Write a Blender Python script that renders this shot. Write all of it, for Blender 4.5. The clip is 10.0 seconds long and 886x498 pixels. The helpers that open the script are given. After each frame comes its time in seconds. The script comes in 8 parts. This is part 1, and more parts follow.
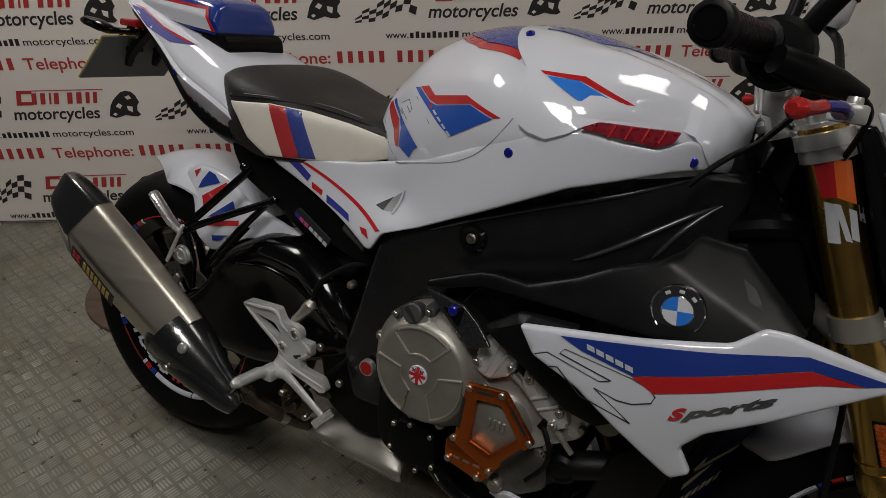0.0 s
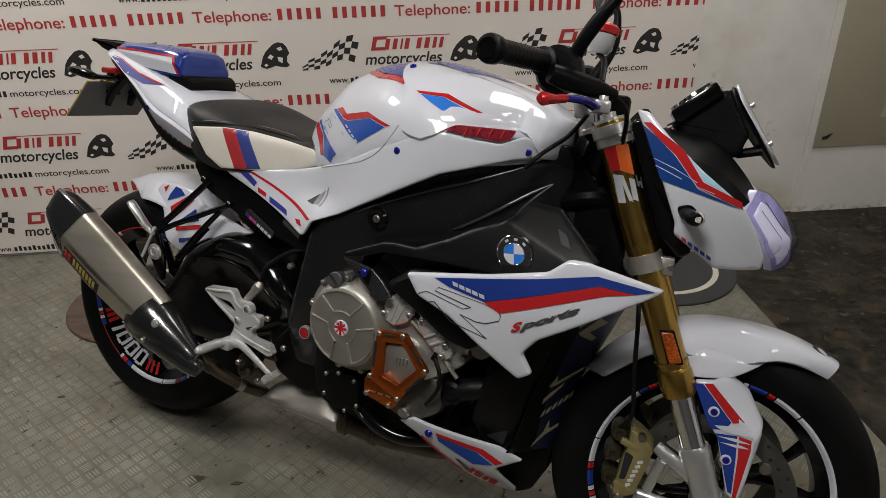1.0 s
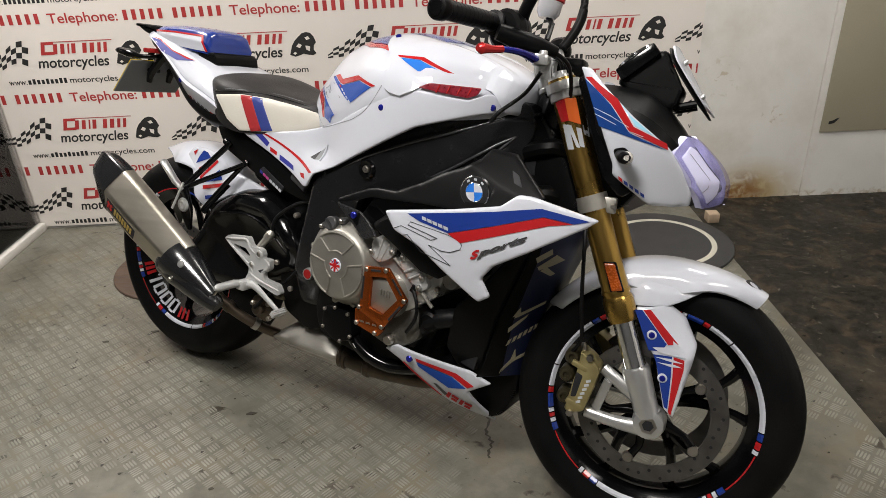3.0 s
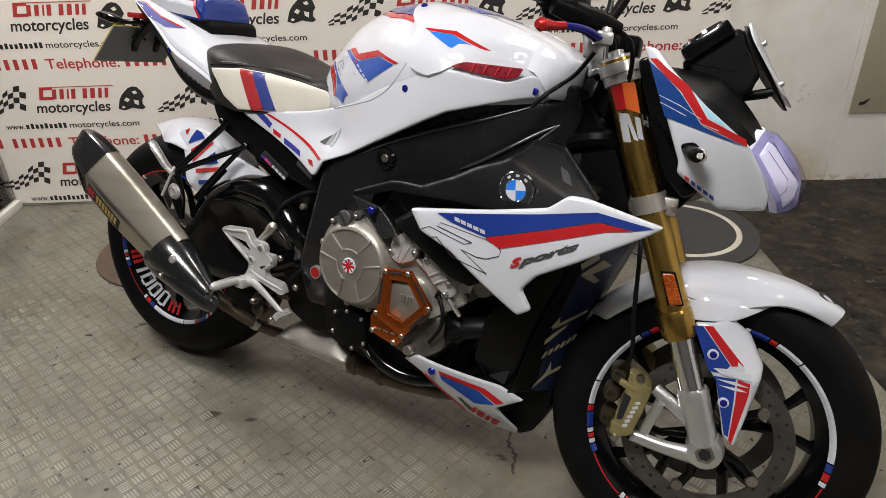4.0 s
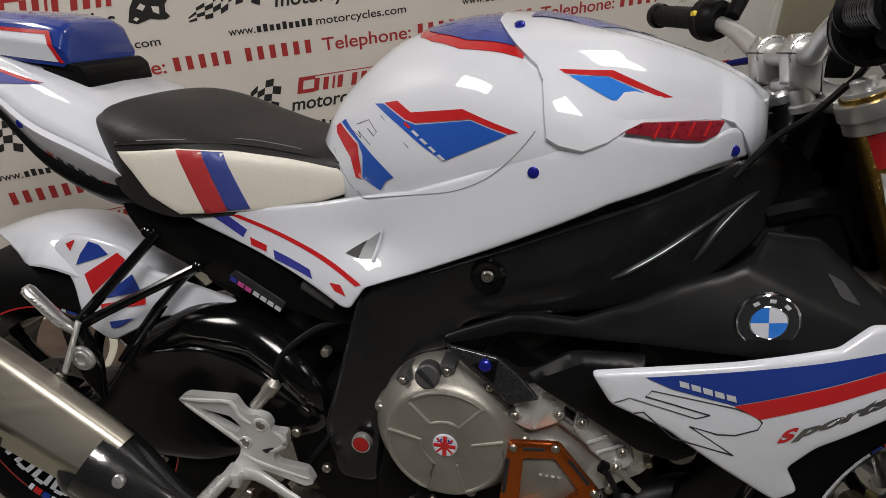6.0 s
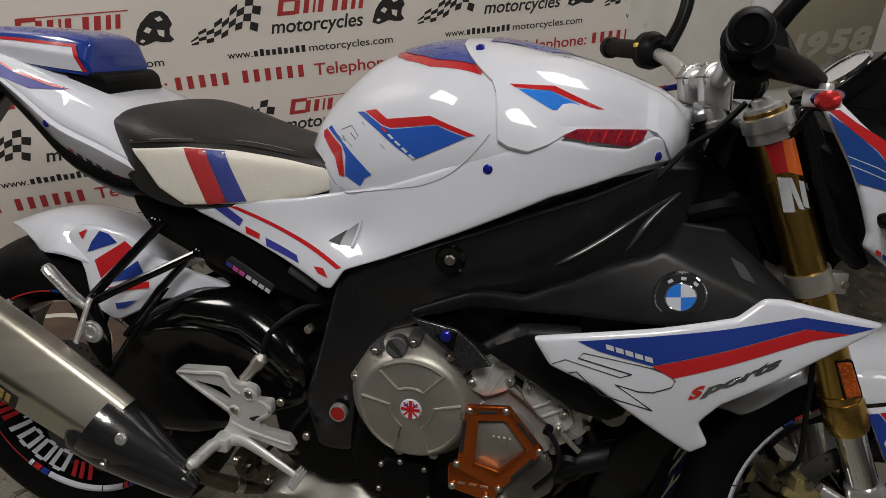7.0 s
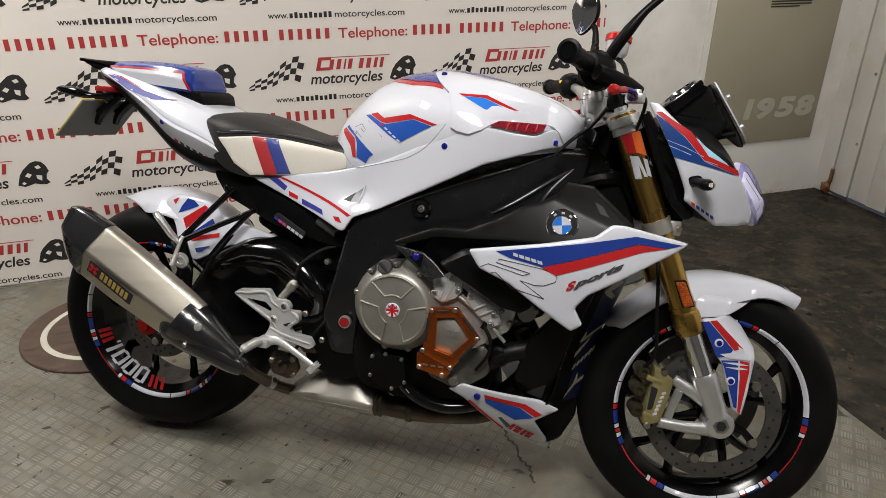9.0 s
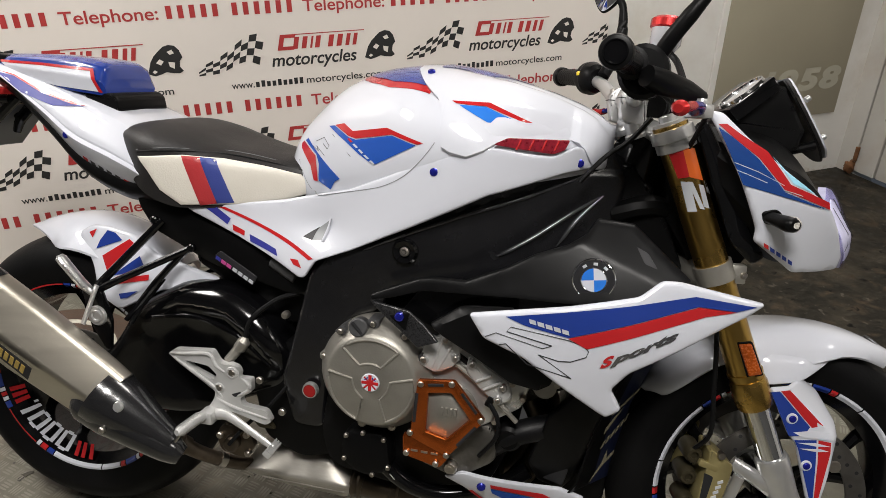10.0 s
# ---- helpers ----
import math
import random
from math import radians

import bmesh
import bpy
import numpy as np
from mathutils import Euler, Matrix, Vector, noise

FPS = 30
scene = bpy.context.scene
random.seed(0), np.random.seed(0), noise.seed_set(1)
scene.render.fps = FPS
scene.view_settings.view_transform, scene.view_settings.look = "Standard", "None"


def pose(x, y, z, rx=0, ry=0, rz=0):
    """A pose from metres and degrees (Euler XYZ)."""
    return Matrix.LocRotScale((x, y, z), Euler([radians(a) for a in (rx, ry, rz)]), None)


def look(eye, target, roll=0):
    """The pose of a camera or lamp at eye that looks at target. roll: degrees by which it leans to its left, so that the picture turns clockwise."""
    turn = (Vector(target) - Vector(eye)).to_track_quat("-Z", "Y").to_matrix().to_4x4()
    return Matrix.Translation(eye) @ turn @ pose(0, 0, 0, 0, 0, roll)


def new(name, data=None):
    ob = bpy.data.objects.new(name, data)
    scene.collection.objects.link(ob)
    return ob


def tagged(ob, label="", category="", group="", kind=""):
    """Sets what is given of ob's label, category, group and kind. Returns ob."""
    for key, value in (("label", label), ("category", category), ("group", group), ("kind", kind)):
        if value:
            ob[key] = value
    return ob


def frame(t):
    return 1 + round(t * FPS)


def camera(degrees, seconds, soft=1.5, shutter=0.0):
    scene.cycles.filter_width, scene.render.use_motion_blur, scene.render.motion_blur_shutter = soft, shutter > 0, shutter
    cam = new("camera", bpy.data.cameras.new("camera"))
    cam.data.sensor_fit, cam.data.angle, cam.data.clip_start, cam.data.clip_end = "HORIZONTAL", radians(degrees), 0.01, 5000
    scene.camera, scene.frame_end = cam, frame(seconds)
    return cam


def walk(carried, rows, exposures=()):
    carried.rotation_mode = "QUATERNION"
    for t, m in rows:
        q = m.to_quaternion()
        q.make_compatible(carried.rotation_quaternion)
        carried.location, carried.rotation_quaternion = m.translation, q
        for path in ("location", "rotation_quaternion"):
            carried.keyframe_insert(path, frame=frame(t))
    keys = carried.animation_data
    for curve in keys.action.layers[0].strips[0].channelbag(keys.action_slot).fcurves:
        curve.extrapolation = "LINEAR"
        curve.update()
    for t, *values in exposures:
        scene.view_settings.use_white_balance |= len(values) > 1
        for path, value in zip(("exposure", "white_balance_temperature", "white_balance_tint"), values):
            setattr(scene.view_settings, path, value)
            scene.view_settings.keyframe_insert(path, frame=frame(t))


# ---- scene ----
from mathutils.bvhtree import BVHTree
from mathutils.geometry import delaunay_2d_cdt

cam = camera(65.5, 10.0, soft=0.45)
PATH = [
    (0, (-0.049, -2.35, 1.28), (-0.002, -0.649, 0.228), -0.7),
    (0.5, (0.0, -2.556, 1.287), (0.118, -0.825, 0.292), -1.2),
    (1, (0.055, -2.715, 1.328), (0.188, -0.947, 0.402), -1.4),
    (1.5, (0.132, -2.836, 1.31), (0.15, -1.057, 0.395), -2.9),
    (2, (0.188, -2.926, 1.305), (0.167, -1.131, 0.423), -1.7),
    (2.5, (0.197, -2.963, 1.302), (0.185, -1.165, 0.425), -2.7),
    (4, (0.108, -2.765, 1.271), (0.137, -1.025, 0.286), -1.5),
    (4.5, (-0.033, -2.51, 1.282), (0.185, -0.788, 0.289), -1.9),
    (5, (-0.079, -2.227, 1.252), (0.375, -0.581, 0.21), -1.2),
    (5.5, (-0.138, -2.111, 1.267), (0.417, -0.512, 0.201), 0.5),
    (6, (-0.259, -2.103, 1.27), (0.279, -0.544, 0.138), -2.2),
    (6.2, (-0.298, -2.119, 1.274), (0.263, -0.555, 0.161), -2.3),
    (7.3, (-0.268, -2.348, 1.297), (0.295, -0.722, 0.278), 1.0),
    (7.5, (-0.251, -2.422, 1.29), (0.269, -0.762, 0.304), 1.8),
    (8, (-0.283, -2.618, 1.315), (0.238, -0.924, 0.389), 1.1),
    (8.2, (-0.326, -2.696, 1.304), (0.23, -1.022, 0.362), 1.8),
    (8.5, (-0.354, -2.796, 1.319), (0.22, -1.108, 0.411), 0.9),
    (9, (-0.376, -2.841, 1.33), (0.182, -1.122, 0.472), 0.4),
    (9.5, (-0.355, -2.743, 1.319), (0.215, -1.042, 0.435), 0.4),
    (10, (-0.26, -2.458, 1.314), (0.322, -0.799, 0.359), -0.1),
]
LIGHTNESS = [(0, -1.15), (0.5, -0.95), (1, -0.55), (1.5, -0.25), (2, -0.02), (2.5, 0.13), (4, 0.1), (4.5, -0.05), (5, -0.18), (5.5, -0.2), (6, -0.5), (7.5, -0.68), (8, -0.4),
             (8.5, -0.22), (9, -0.02), (9.5, 0.1), (10, 0.08)]
walk(cam, [(t, look(eye, target, roll)) for t, eye, target, roll in PATH], LIGHTNESS)

# ---------------------------------------------------------------- world, lamps
world = bpy.data.worlds.new("world")
scene.world = world
world.use_nodes = True
world.node_tree.nodes["Background"].inputs["Color"].default_value = (0.75, 0.85, 1.0, 1)
world.node_tree.nodes["Background"].inputs["Strength"].default_value = 0.05
scene.view_settings.exposure = 0.0


def area_lamp(name, eye, target, sx, sy, watts, colour):
    data = bpy.data.lights.new(name, "AREA")
    data.shape, data.size, data.size_y, data.energy, data.color = "RECTANGLE", sx, sy, watts, colour
    ob = new(name, data)
    ob.matrix_basis = look(eye, target)
    return ob


# ---------------------------------------------------------------- materials
def mat(name, colour, rough=0.5, metal=0.0, vary=0.0, scale=8.0, bump=0.0, bump_scale=60.0, coat=0.0, second=None,
        second_scale=2.0, second_amount=0.5, stretch=(1, 1, 1), marks=(), **extra):
    """A procedural surface: base colour broken up at two scales, roughness varied, fine relief."""
    m = bpy.data.materials.new(name)
    m.use_nodes = True
    nt = m.node_tree
    b = nt.nodes["Principled BSDF"]
    b.inputs["Metallic"].default_value = metal
    b.inputs["Coat Weight"].default_value = coat
    b.inputs["Coat Roughness"].default_value = 0.03
    for key, value in extra.items():
        b.inputs[key.replace("_", " ")].default_value = value
    coord = nt.nodes.new("ShaderNodeTexCoord")
    mapping = nt.nodes.new("ShaderNodeMapping")
    mapping.inputs["Scale"].default_value = stretch
    nt.links.new(coord.outputs["Object"], mapping.inputs["Vector"])
    fine = nt.nodes.new("ShaderNodeTexNoise")
    fine.inputs["Scale"].default_value, fine.inputs["Detail"].default_value = scale, 6
    nt.links.new(mapping.outputs["Vector"], fine.inputs["Vector"])
    ramp = nt.nodes.new("ShaderNodeMapRange")
    ramp.inputs["From Min"].default_value, ramp.inputs["From Max"].default_value = 0.3, 0.7
    ramp.inputs["To Min"].default_value, ramp.inputs["To Max"].default_value = 1 - vary, 1 + vary
    nt.links.new(fine.outputs["Fac"], ramp.inputs["Value"])
    mul = nt.nodes.new("ShaderNodeMix")
    mul.data_type, mul.blend_type = "RGBA", "MULTIPLY"
    mul.inputs["Factor"].default_value = 1.0
    mul.inputs["A"].default_value = (*colour, 1)
    nt.links.new(ramp.outputs["Result"], mul.inputs["B"])
    out = mul.outputs["Result"]
    if second:
        big = nt.nodes.new("ShaderNodeTexNoise")
        big.inputs["Scale"].default_value, big.inputs["Detail"].default_value = second_scale, 8
        big.inputs["Roughness"].default_value = 0.65
        nt.links.new(mapping.outputs["Vector"], big.inputs["Vector"])
        edge = nt.nodes.new("ShaderNodeMapRange")
        edge.inputs["From Min"].default_value, edge.inputs["From Max"].default_value = 0.48, 0.7
        edge.inputs["To Max"].default_value = second_amount
        nt.links.new(big.outputs["Fac"], edge.inputs["Value"])
        mix = nt.nodes.new("ShaderNodeMix")
        mix.data_type = "RGBA"
        nt.links.new(edge.outputs["Result"], mix.inputs["Factor"])
        nt.links.new(out, mix.inputs["A"])
        mix.inputs["B"].default_value = (*second, 1)
        out = mix.outputs["Result"]
    for tint, size, low, high, spot in marks:
        blots = nt.nodes.new("ShaderNodeTexNoise")
        blots.inputs["Scale"].default_value, blots.inputs["Detail"].default_value, blots.inputs["Distortion"].default_value = size, 7, 0.6
        nt.links.new(coord.outputs["Object"], blots.inputs["Vector"])
        cut = nt.nodes.new("ShaderNodeMapRange")
        cut.inputs["From Min"].default_value, cut.inputs["From Max"].default_value = low, high
        nt.links.new(blots.outputs["Fac"], cut.inputs["Value"])
        amount = cut.outputs["Result"]
        if spot:
            shift, span, fade, both = (nt.nodes.new(n) for n in ("ShaderNodeVectorMath", "ShaderNodeVectorMath", "ShaderNodeMapRange", "ShaderNodeMath"))
            shift.operation, span.operation, both.operation = "SUBTRACT", "DIVIDE", "MULTIPLY"
            shift.inputs[1].default_value, span.inputs[1].default_value = spot
            nt.links.new(coord.outputs["Object"], shift.inputs[0])
            nt.links.new(shift.outputs["Vector"], span.inputs[0])
            far = nt.nodes.new("ShaderNodeVectorMath")
            far.operation = "LENGTH"
            nt.links.new(span.outputs["Vector"], far.inputs[0])
            fade.inputs["From Min"].default_value, fade.inputs["From Max"].default_value = 1.0, 0.35
            nt.links.new(far.outputs["Value"], fade.inputs["Value"])
            nt.links.new(amount, both.inputs[0])
            nt.links.new(fade.outputs["Result"], both.inputs[1])
            amount = both.outputs["Value"]
        stain = nt.nodes.new("ShaderNodeMix")
        stain.data_type = "RGBA"
        nt.links.new(amount, stain.inputs["Factor"])
        nt.links.new(out, stain.inputs["A"])
        stain.inputs["B"].default_value = (*tint, 1)
        out = stain.outputs["Result"]
    nt.links.new(out, b.inputs["Base Color"])
    rr = nt.nodes.new("ShaderNodeMapRange")
    rr.inputs["From Min"].default_value, rr.inputs["From Max"].default_value = 0.3, 0.7
    rr.inputs["To Min"].default_value, rr.inputs["To Max"].default_value = max(0.02, rough * (1 - vary)), min(1, rough * (1 + vary))
    nt.links.new(fine.outputs["Fac"], rr.inputs["Value"])
    nt.links.new(rr.outputs["Result"], b.inputs["Roughness"])
    if bump:
        tex = nt.nodes.new("ShaderNodeTexNoise")
        tex.inputs["Scale"].default_value, tex.inputs["Detail"].default_value = bump_scale, 4
        nt.links.new(mapping.outputs["Vector"], tex.inputs["Vector"])
        bn = nt.nodes.new("ShaderNodeBump")
        bn.inputs["Strength"].default_value, bn.inputs["Distance"].default_value = bump, 0.002
        nt.links.new(tex.outputs["Fac"], bn.inputs["Height"])
        nt.links.new(bn.outputs["Normal"], b.inputs["Normal"])
    return m


WHITE = mat("white_gloss_paint", (0.55, 0.565, 0.622), 0.38, vary=0.03, scale=4, coat=1.0, Specular_IOR_Level=0.2, Coat_Roughness=0.012)
TANKBLUE = mat("royal_blue_film", (0.014, 0.075, 0.38), 0.25, vary=0.05, coat=0.8)
BLUE = mat("blue_gloss_paint", (0.012, 0.036, 0.23), 0.2, vary=0.05, coat=0.8)
SKY = mat("bright_blue_film", (0.025, 0.17, 0.62), 0.2, vary=0.05, coat=0.8)
CYAN = mat("pale_blue_film", (0.35, 0.68, 0.85), 0.2, vary=0.05, coat=0.8)
RED = mat("red_gloss_paint", (0.42, 0.013, 0.016), 0.22, vary=0.05, coat=0.8)
PURPLE = mat("indigo_film", (0.030, 0.034, 0.23), 0.45, vary=0.05, Specular_IOR_Level=0.25)
BLACK = mat("black_gloss_paint", (0.0024, 0.0024, 0.0028), 0.13, Specular_IOR_Level=0.40, vary=0.15, scale=30)
SATINBLACK = mat("satin_black_frame_paint", (0.0075, 0.0075, 0.0086), 0.25, Specular_IOR_Level=0.52, vary=0.12, scale=30)
# frame black made paler and shinier, to put a highlight on the ridges
RIDGESHINE = mat("brightened_frame_ridge", (0.055, 0.055, 0.060), 0.20, 0.5, vary=0.25, scale=40, coat=0.6)
PLASTIC = mat("black_grained_plastic", (0.0030, 0.0030, 0.0032), 0.40, Specular_IOR_Level=0.12, vary=0.12, scale=25, bump=0.05, bump_scale=500)
RUBBER = mat("tyre_rubber", (0.0042, 0.0042, 0.0045), 0.55, Specular_IOR_Level=0.09, vary=0.2, scale=14, bump=0.15, bump_scale=200, second=(0.010, 0.009, 0.008), second_amount=0.4)
GRIP = mat("grip_rubber", (0.004, 0.004, 0.0045), 0.45, Specular_IOR_Level=0.18, vary=0.1, bump=0.2, bump_scale=300)
VINYL = mat("black_seat_vinyl", (0.013, 0.012, 0.012), 0.5, Specular_IOR_Level=0.35, vary=0.12, scale=12, bump=0.3, bump_scale=420)
CREAM = mat("cream_seat_vinyl", (0.68, 0.645, 0.575), 0.45, vary=0.05, scale=9, bump=0.25, bump_scale=380)
SEATRED = mat("red_seat_vinyl", (0.40, 0.03, 0.035), 0.45, vary=0.06, scale=9, bump=0.25, bump_scale=380)
SEATBLUE = mat("blue_seat_vinyl", (0.04, 0.06, 0.26), 0.45, vary=0.06, scale=9, bump=0.25, bump_scale=380)
TITAN = mat("brushed_titanium", (0.56, 0.52, 0.445), 0.40, 1.0, vary=0.05, scale=6, bump=0.03, bump_scale=60, stretch=(1, 1, 12))
BOXSTEEL = mat("brushed_box_steel", (0.46, 0.44, 0.40), 0.42, 0.65, vary=0.15, scale=7, bump=0.1, bump_scale=50, stretch=(1, 1, 6), second=(0.22, 0.17, 0.12), second_scale=6, second_amount=0.5)
STEEL = mat("stained_steel", (0.46, 0.43, 0.39), 0.36, 1.0, vary=0.2, scale=12, second=(0.16, 0.10, 0.06), second_scale=7, second_amount=0.45)
CASTING = mat("cast_engine_alloy", (0.36, 0.345, 0.31), 0.44, 0.8, vary=0.10, scale=20, bump=0.2, bump_scale=300)
DULLCASE = mat("oily_cast_alloy", (0.15, 0.143, 0.13), 0.48, 0.75, vary=0.25, scale=24, bump=0.3, bump_scale=160, second=(0.06, 0.055, 0.05), second_scale=14, second_amount=0.8)
REDFILM = mat("matt_red_film", (0.50, 0.016, 0.020), 0.45, vary=0.05, Specular_IOR_Level=0.12)
BLUEFILM = mat("matt_blue_film", (0.016, 0.075, 0.38), 0.45, vary=0.05, Specular_IOR_Level=0.12)
COWLBLUE = mat("navy_blue_paint", (0.010, 0.046, 0.20), 0.2, vary=0.05, coat=0.8)
ALLOY = mat("silver_alloy", (0.56, 0.56, 0.555), 0.30, 0.75, vary=0.10, scale=16, bump=0.08, bump_scale=250)
CHROME = mat("polished_chrome", (0.75, 0.76, 0.78), 0.08, 1.0, vary=0.1)
GOLD = mat("gold_anodised_alloy", (0.47, 0.30, 0.08), 0.27, 1.0, vary=0.08, scale=5)
BRASSY = mat("gold_caliper_paint", (0.34, 0.285, 0.13), 0.36, 0.6, vary=0.12, scale=30)
ORANGE = mat("orange_anodised_alloy", (0.50, 0.115, 0.022), 0.24, 0.9, vary=0.08, scale=20)
CARBON = mat("dark_carbon", (0.012, 0.012, 0.013), 0.22, vary=0.2, scale=320, coat=0.7, Coat_Roughness=0.05)
DISC = mat("brake_disc_steel", (0.15, 0.143, 0.135), 0.42, 0.9, vary=0.15, scale=40)
AMBER = mat("amber_reflector", (0.32, 0.060, 0.006), 0.25, vary=0.3, scale=300, coat=0.5)
REDLENS = mat("dark_red_mesh", (0.22, 0.008, 0.02), 0.35, vary=0.4, scale=160, coat=0.4)
REDANO = mat("red_anodised", (0.55, 0.03, 0.03), 0.25, 0.6, vary=0.05)
BLUEANO = mat("blue_anodised", (0.015, 0.02, 0.28), 0.25, 0.5, vary=0.05)
SATIN = mat("satin_cast_alloy", (0.55, 0.55, 0.545), 0.36, 0.45, vary=0.08, scale=16, bump=0.08, bump_scale=250)

LAMPGLASS = mat("lilac_lamp_reflector", (0.62, 0.61, 0.82), 0.18, 0.4, vary=0.25, scale=30)
LAMPWHITE = mat("pale_lilac_light_guide", (0.84, 0.84, 0.94), 0.25, vary=0.05)
SMOKE = mat("clear_grey_lens", (0.55, 0.55, 0.58), 0.12, 0.3, vary=0.2, coat=1.0)
INDLENS = mat("clear_indicator_lens", (0.50, 0.48, 0.44), 0.12, vary=0.5, scale=160, coat=1.0)
PLATEGREY = mat("grey_plate_and_scoop_shade", (0.20, 0.21, 0.22), 0.4, vary=0.05)
TAGGOLD = mat("dull_gold_tag_ink", (0.34, 0.24, 0.06), 0.5, vary=0.1)
YELLOW = mat("yellow_reflective_plate", (0.75, 0.55, 0.03), 0.4, vary=0.05)
SHROUDMAT = mat("matt_dark_grey_plastic", (0.0042, 0.0042, 0.0045), 0.36, Specular_IOR_Level=0.16, vary=0.10, scale=25, bump=0.03, bump_scale=700)
CHROMEINK = mat("dark_chrome_lettering", (0.30, 0.30, 0.32), 0.2, 0.9, vary=0.1)
GREYINK = mat("dark_grey_ink_and_hollows", (0.018, 0.018, 0.02), 0.45, Specular_IOR_Level=0.3, vary=0.1)
SILVERINK = mat("silver_ink", (0.60, 0.62, 0.66), 0.35, 0.3, vary=0.05)
BANNER = mat("printed_vinyl_banner", (0.79, 0.735, 0.685), 0.55, vary=0.03, scale=1.6, bump=0.1, bump_scale=7, second=(0.70, 0.645, 0.585), second_scale=1.1, second_amount=0.35)
BANRED = mat("red_banner_ink", (0.42, 0.035, 0.035), 0.55, vary=0.08, scale=30)
BANBLACK = mat("black_banner_ink", (0.02, 0.02, 0.02), 0.55, vary=0.1, scale=30)
WALL = mat("white_painted_block", (0.76, 0.745, 0.71), 0.6, vary=0.07, scale=3, bump=0.2, bump_scale=30, second=(0.55, 0.49, 0.40), second_scale=2.3, second_amount=0.5,
           marks=[((0.50, 0.40, 0.23), 9, 0.25, 0.45, ((1.62, 0, 0.0), (0.26, 1, 0.20))), ((0.25, 0.125, 0.04), 20, 0.36, 0.54, ((1.57, 0, 0.0), (0.17, 1, 0.14))),
                  ((0.46, 0.39, 0.28), 40, 0.44, 0.66, ((2.0, 0, -0.004), (1.0, 1, 0.032))), ((0.58, 0.52, 0.42), 34, 0.58, 0.66, ((1.42, 0, 0.57), (0.10, 1, 0.12))),
                  ((0.58, 0.52, 0.42), 34, 0.58, 0.66, ((1.66, 0, 0.38), (0.08, 1, 0.06)))])
DOORPAINT = mat("off_white_door_paint", (0.58, 0.56, 0.52), 0.45, vary=0.05, scale=4, bump=0.1, bump_scale=20, second=(0.42, 0.30, 0.2), second_scale=5, second_amount=0.25)
RUST = mat("rusty_steel", (0.17, 0.075, 0.03), 0.8, 0.2, vary=0.5, scale=25, bump=0.5, bump_scale=60)




POSTER = mat("khaki_poster_board", (0.365, 0.333, 0.247), 0.5, vary=0.04, scale=3)
POSTERINK = mat("pale_poster_ink", (0.43, 0.41, 0.33), 0.5, vary=0.04)
CHECKER = mat("worn_painted_tread_plate", (0.160, 0.154, 0.122), 0.46, vary=0.22, scale=22, bump=0.2, bump_scale=80, second=(0.064, 0.055, 0.039), second_scale=3.1, second_amount=0.85,
              marks=[((0.165, 0.143, 0.102), 8, 0.52, 0.66, None), ((0.045, 0.037, 0.026), 17, 0.63, 0.70, None), ((0.020, 0.017, 0.013), 48, 0.68, 0.72, None)])
BARS = mat("worn_tread_bar", (0.235, 0.23, 0.195), 0.36, 0.25, vary=0.25, scale=12, second=(0.12, 0.11, 0.08), second_scale=3.1, second_amount=0.85)
CONCRETE = mat("dark_worn_concrete", (0.021, 0.019, 0.0148), 0.55, Specular_IOR_Level=0.14, vary=0.5, scale=26, bump=0.8, bump_scale=45, second=(0.062, 0.052, 0.038), second_scale=4.5, second_amount=0.9,
               marks=[((0.058, 0.043, 0.029), 13, 0.54, 0.68, None), ((0.085, 0.074, 0.060), 38, 0.64, 0.70, None), ((0.004, 0.0035, 0.003), 30, 0.64, 0.70, None)])
ORANGEFILM = mat("orange_film", (0.70, 0.13, 0.02), 0.25, vary=0.05, coat=0.6)
PINK = mat("pink_film", (0.42, 0.06, 0.22), 0.3, vary=0.05)
GOLDINK = mat("beige_ink", (0.26, 0.235, 0.165), 0.5, vary=0.1)
WEAVE = mat("grey_carbon_weave", (0.014, 0.014, 0.015), 0.3, vary=0.35, scale=420, coat=0.4)
BRONZE = mat("dark_bronze", (0.05, 0.042, 0.024), 0.4, 0.6, vary=0.15, scale=30)

CRACK = mat("dirt_filled_crack", (0.06, 0.053, 0.042), 0.8, vary=0.3, scale=30)
SCOOP = mat("dark_grey_plastic", (0.045, 0.045, 0.047), 0.5, vary=0.1)
PIPE = mat("brown_heat_stained_pipe", (0.135, 0.11, 0.085), 0.46, 1.0, vary=0.3, scale=18, second=(0.05, 0.035, 0.025), second_scale=9, second_amount=0.8)
WOOD = mat("dark_stained_boards", (0.075, 0.047, 0.032), 0.5, vary=0.45, scale=5, bump=0.2, bump_scale=40, stretch=(2, 18, 2))
BLACKDISC = mat("black_painted_board", (0.03, 0.03, 0.032), 0.45, vary=0.2, scale=8)
CREAMLINE = mat("cream_painted_line", (0.52, 0.50, 0.42), 0.5, vary=0.08, scale=14)
# unseen ceiling and walls, kept dark to limit bounce and reflections
CEILING = mat("grey_ceiling_board", (0.16, 0.16, 0.16), 0.8, vary=0.03)
ROOM = mat("dark_unseen_wall", (0.10, 0.10, 0.10), 0.7, vary=0.05, scale=2)
BOARD = mat("white_edged_board", (0.7, 0.68, 0.64), 0.5, vary=0.05)
PINE = mat("weathered_pine_post", (0.42, 0.32, 0.22), 0.6, vary=0.15, scale=6, stretch=(8, 8, 1))
FABRIC = mat("dark_crumpled_cloth", (0.05, 0.05, 0.06), 0.8, vary=0.4, scale=18, bump=0.8, bump_scale=40)
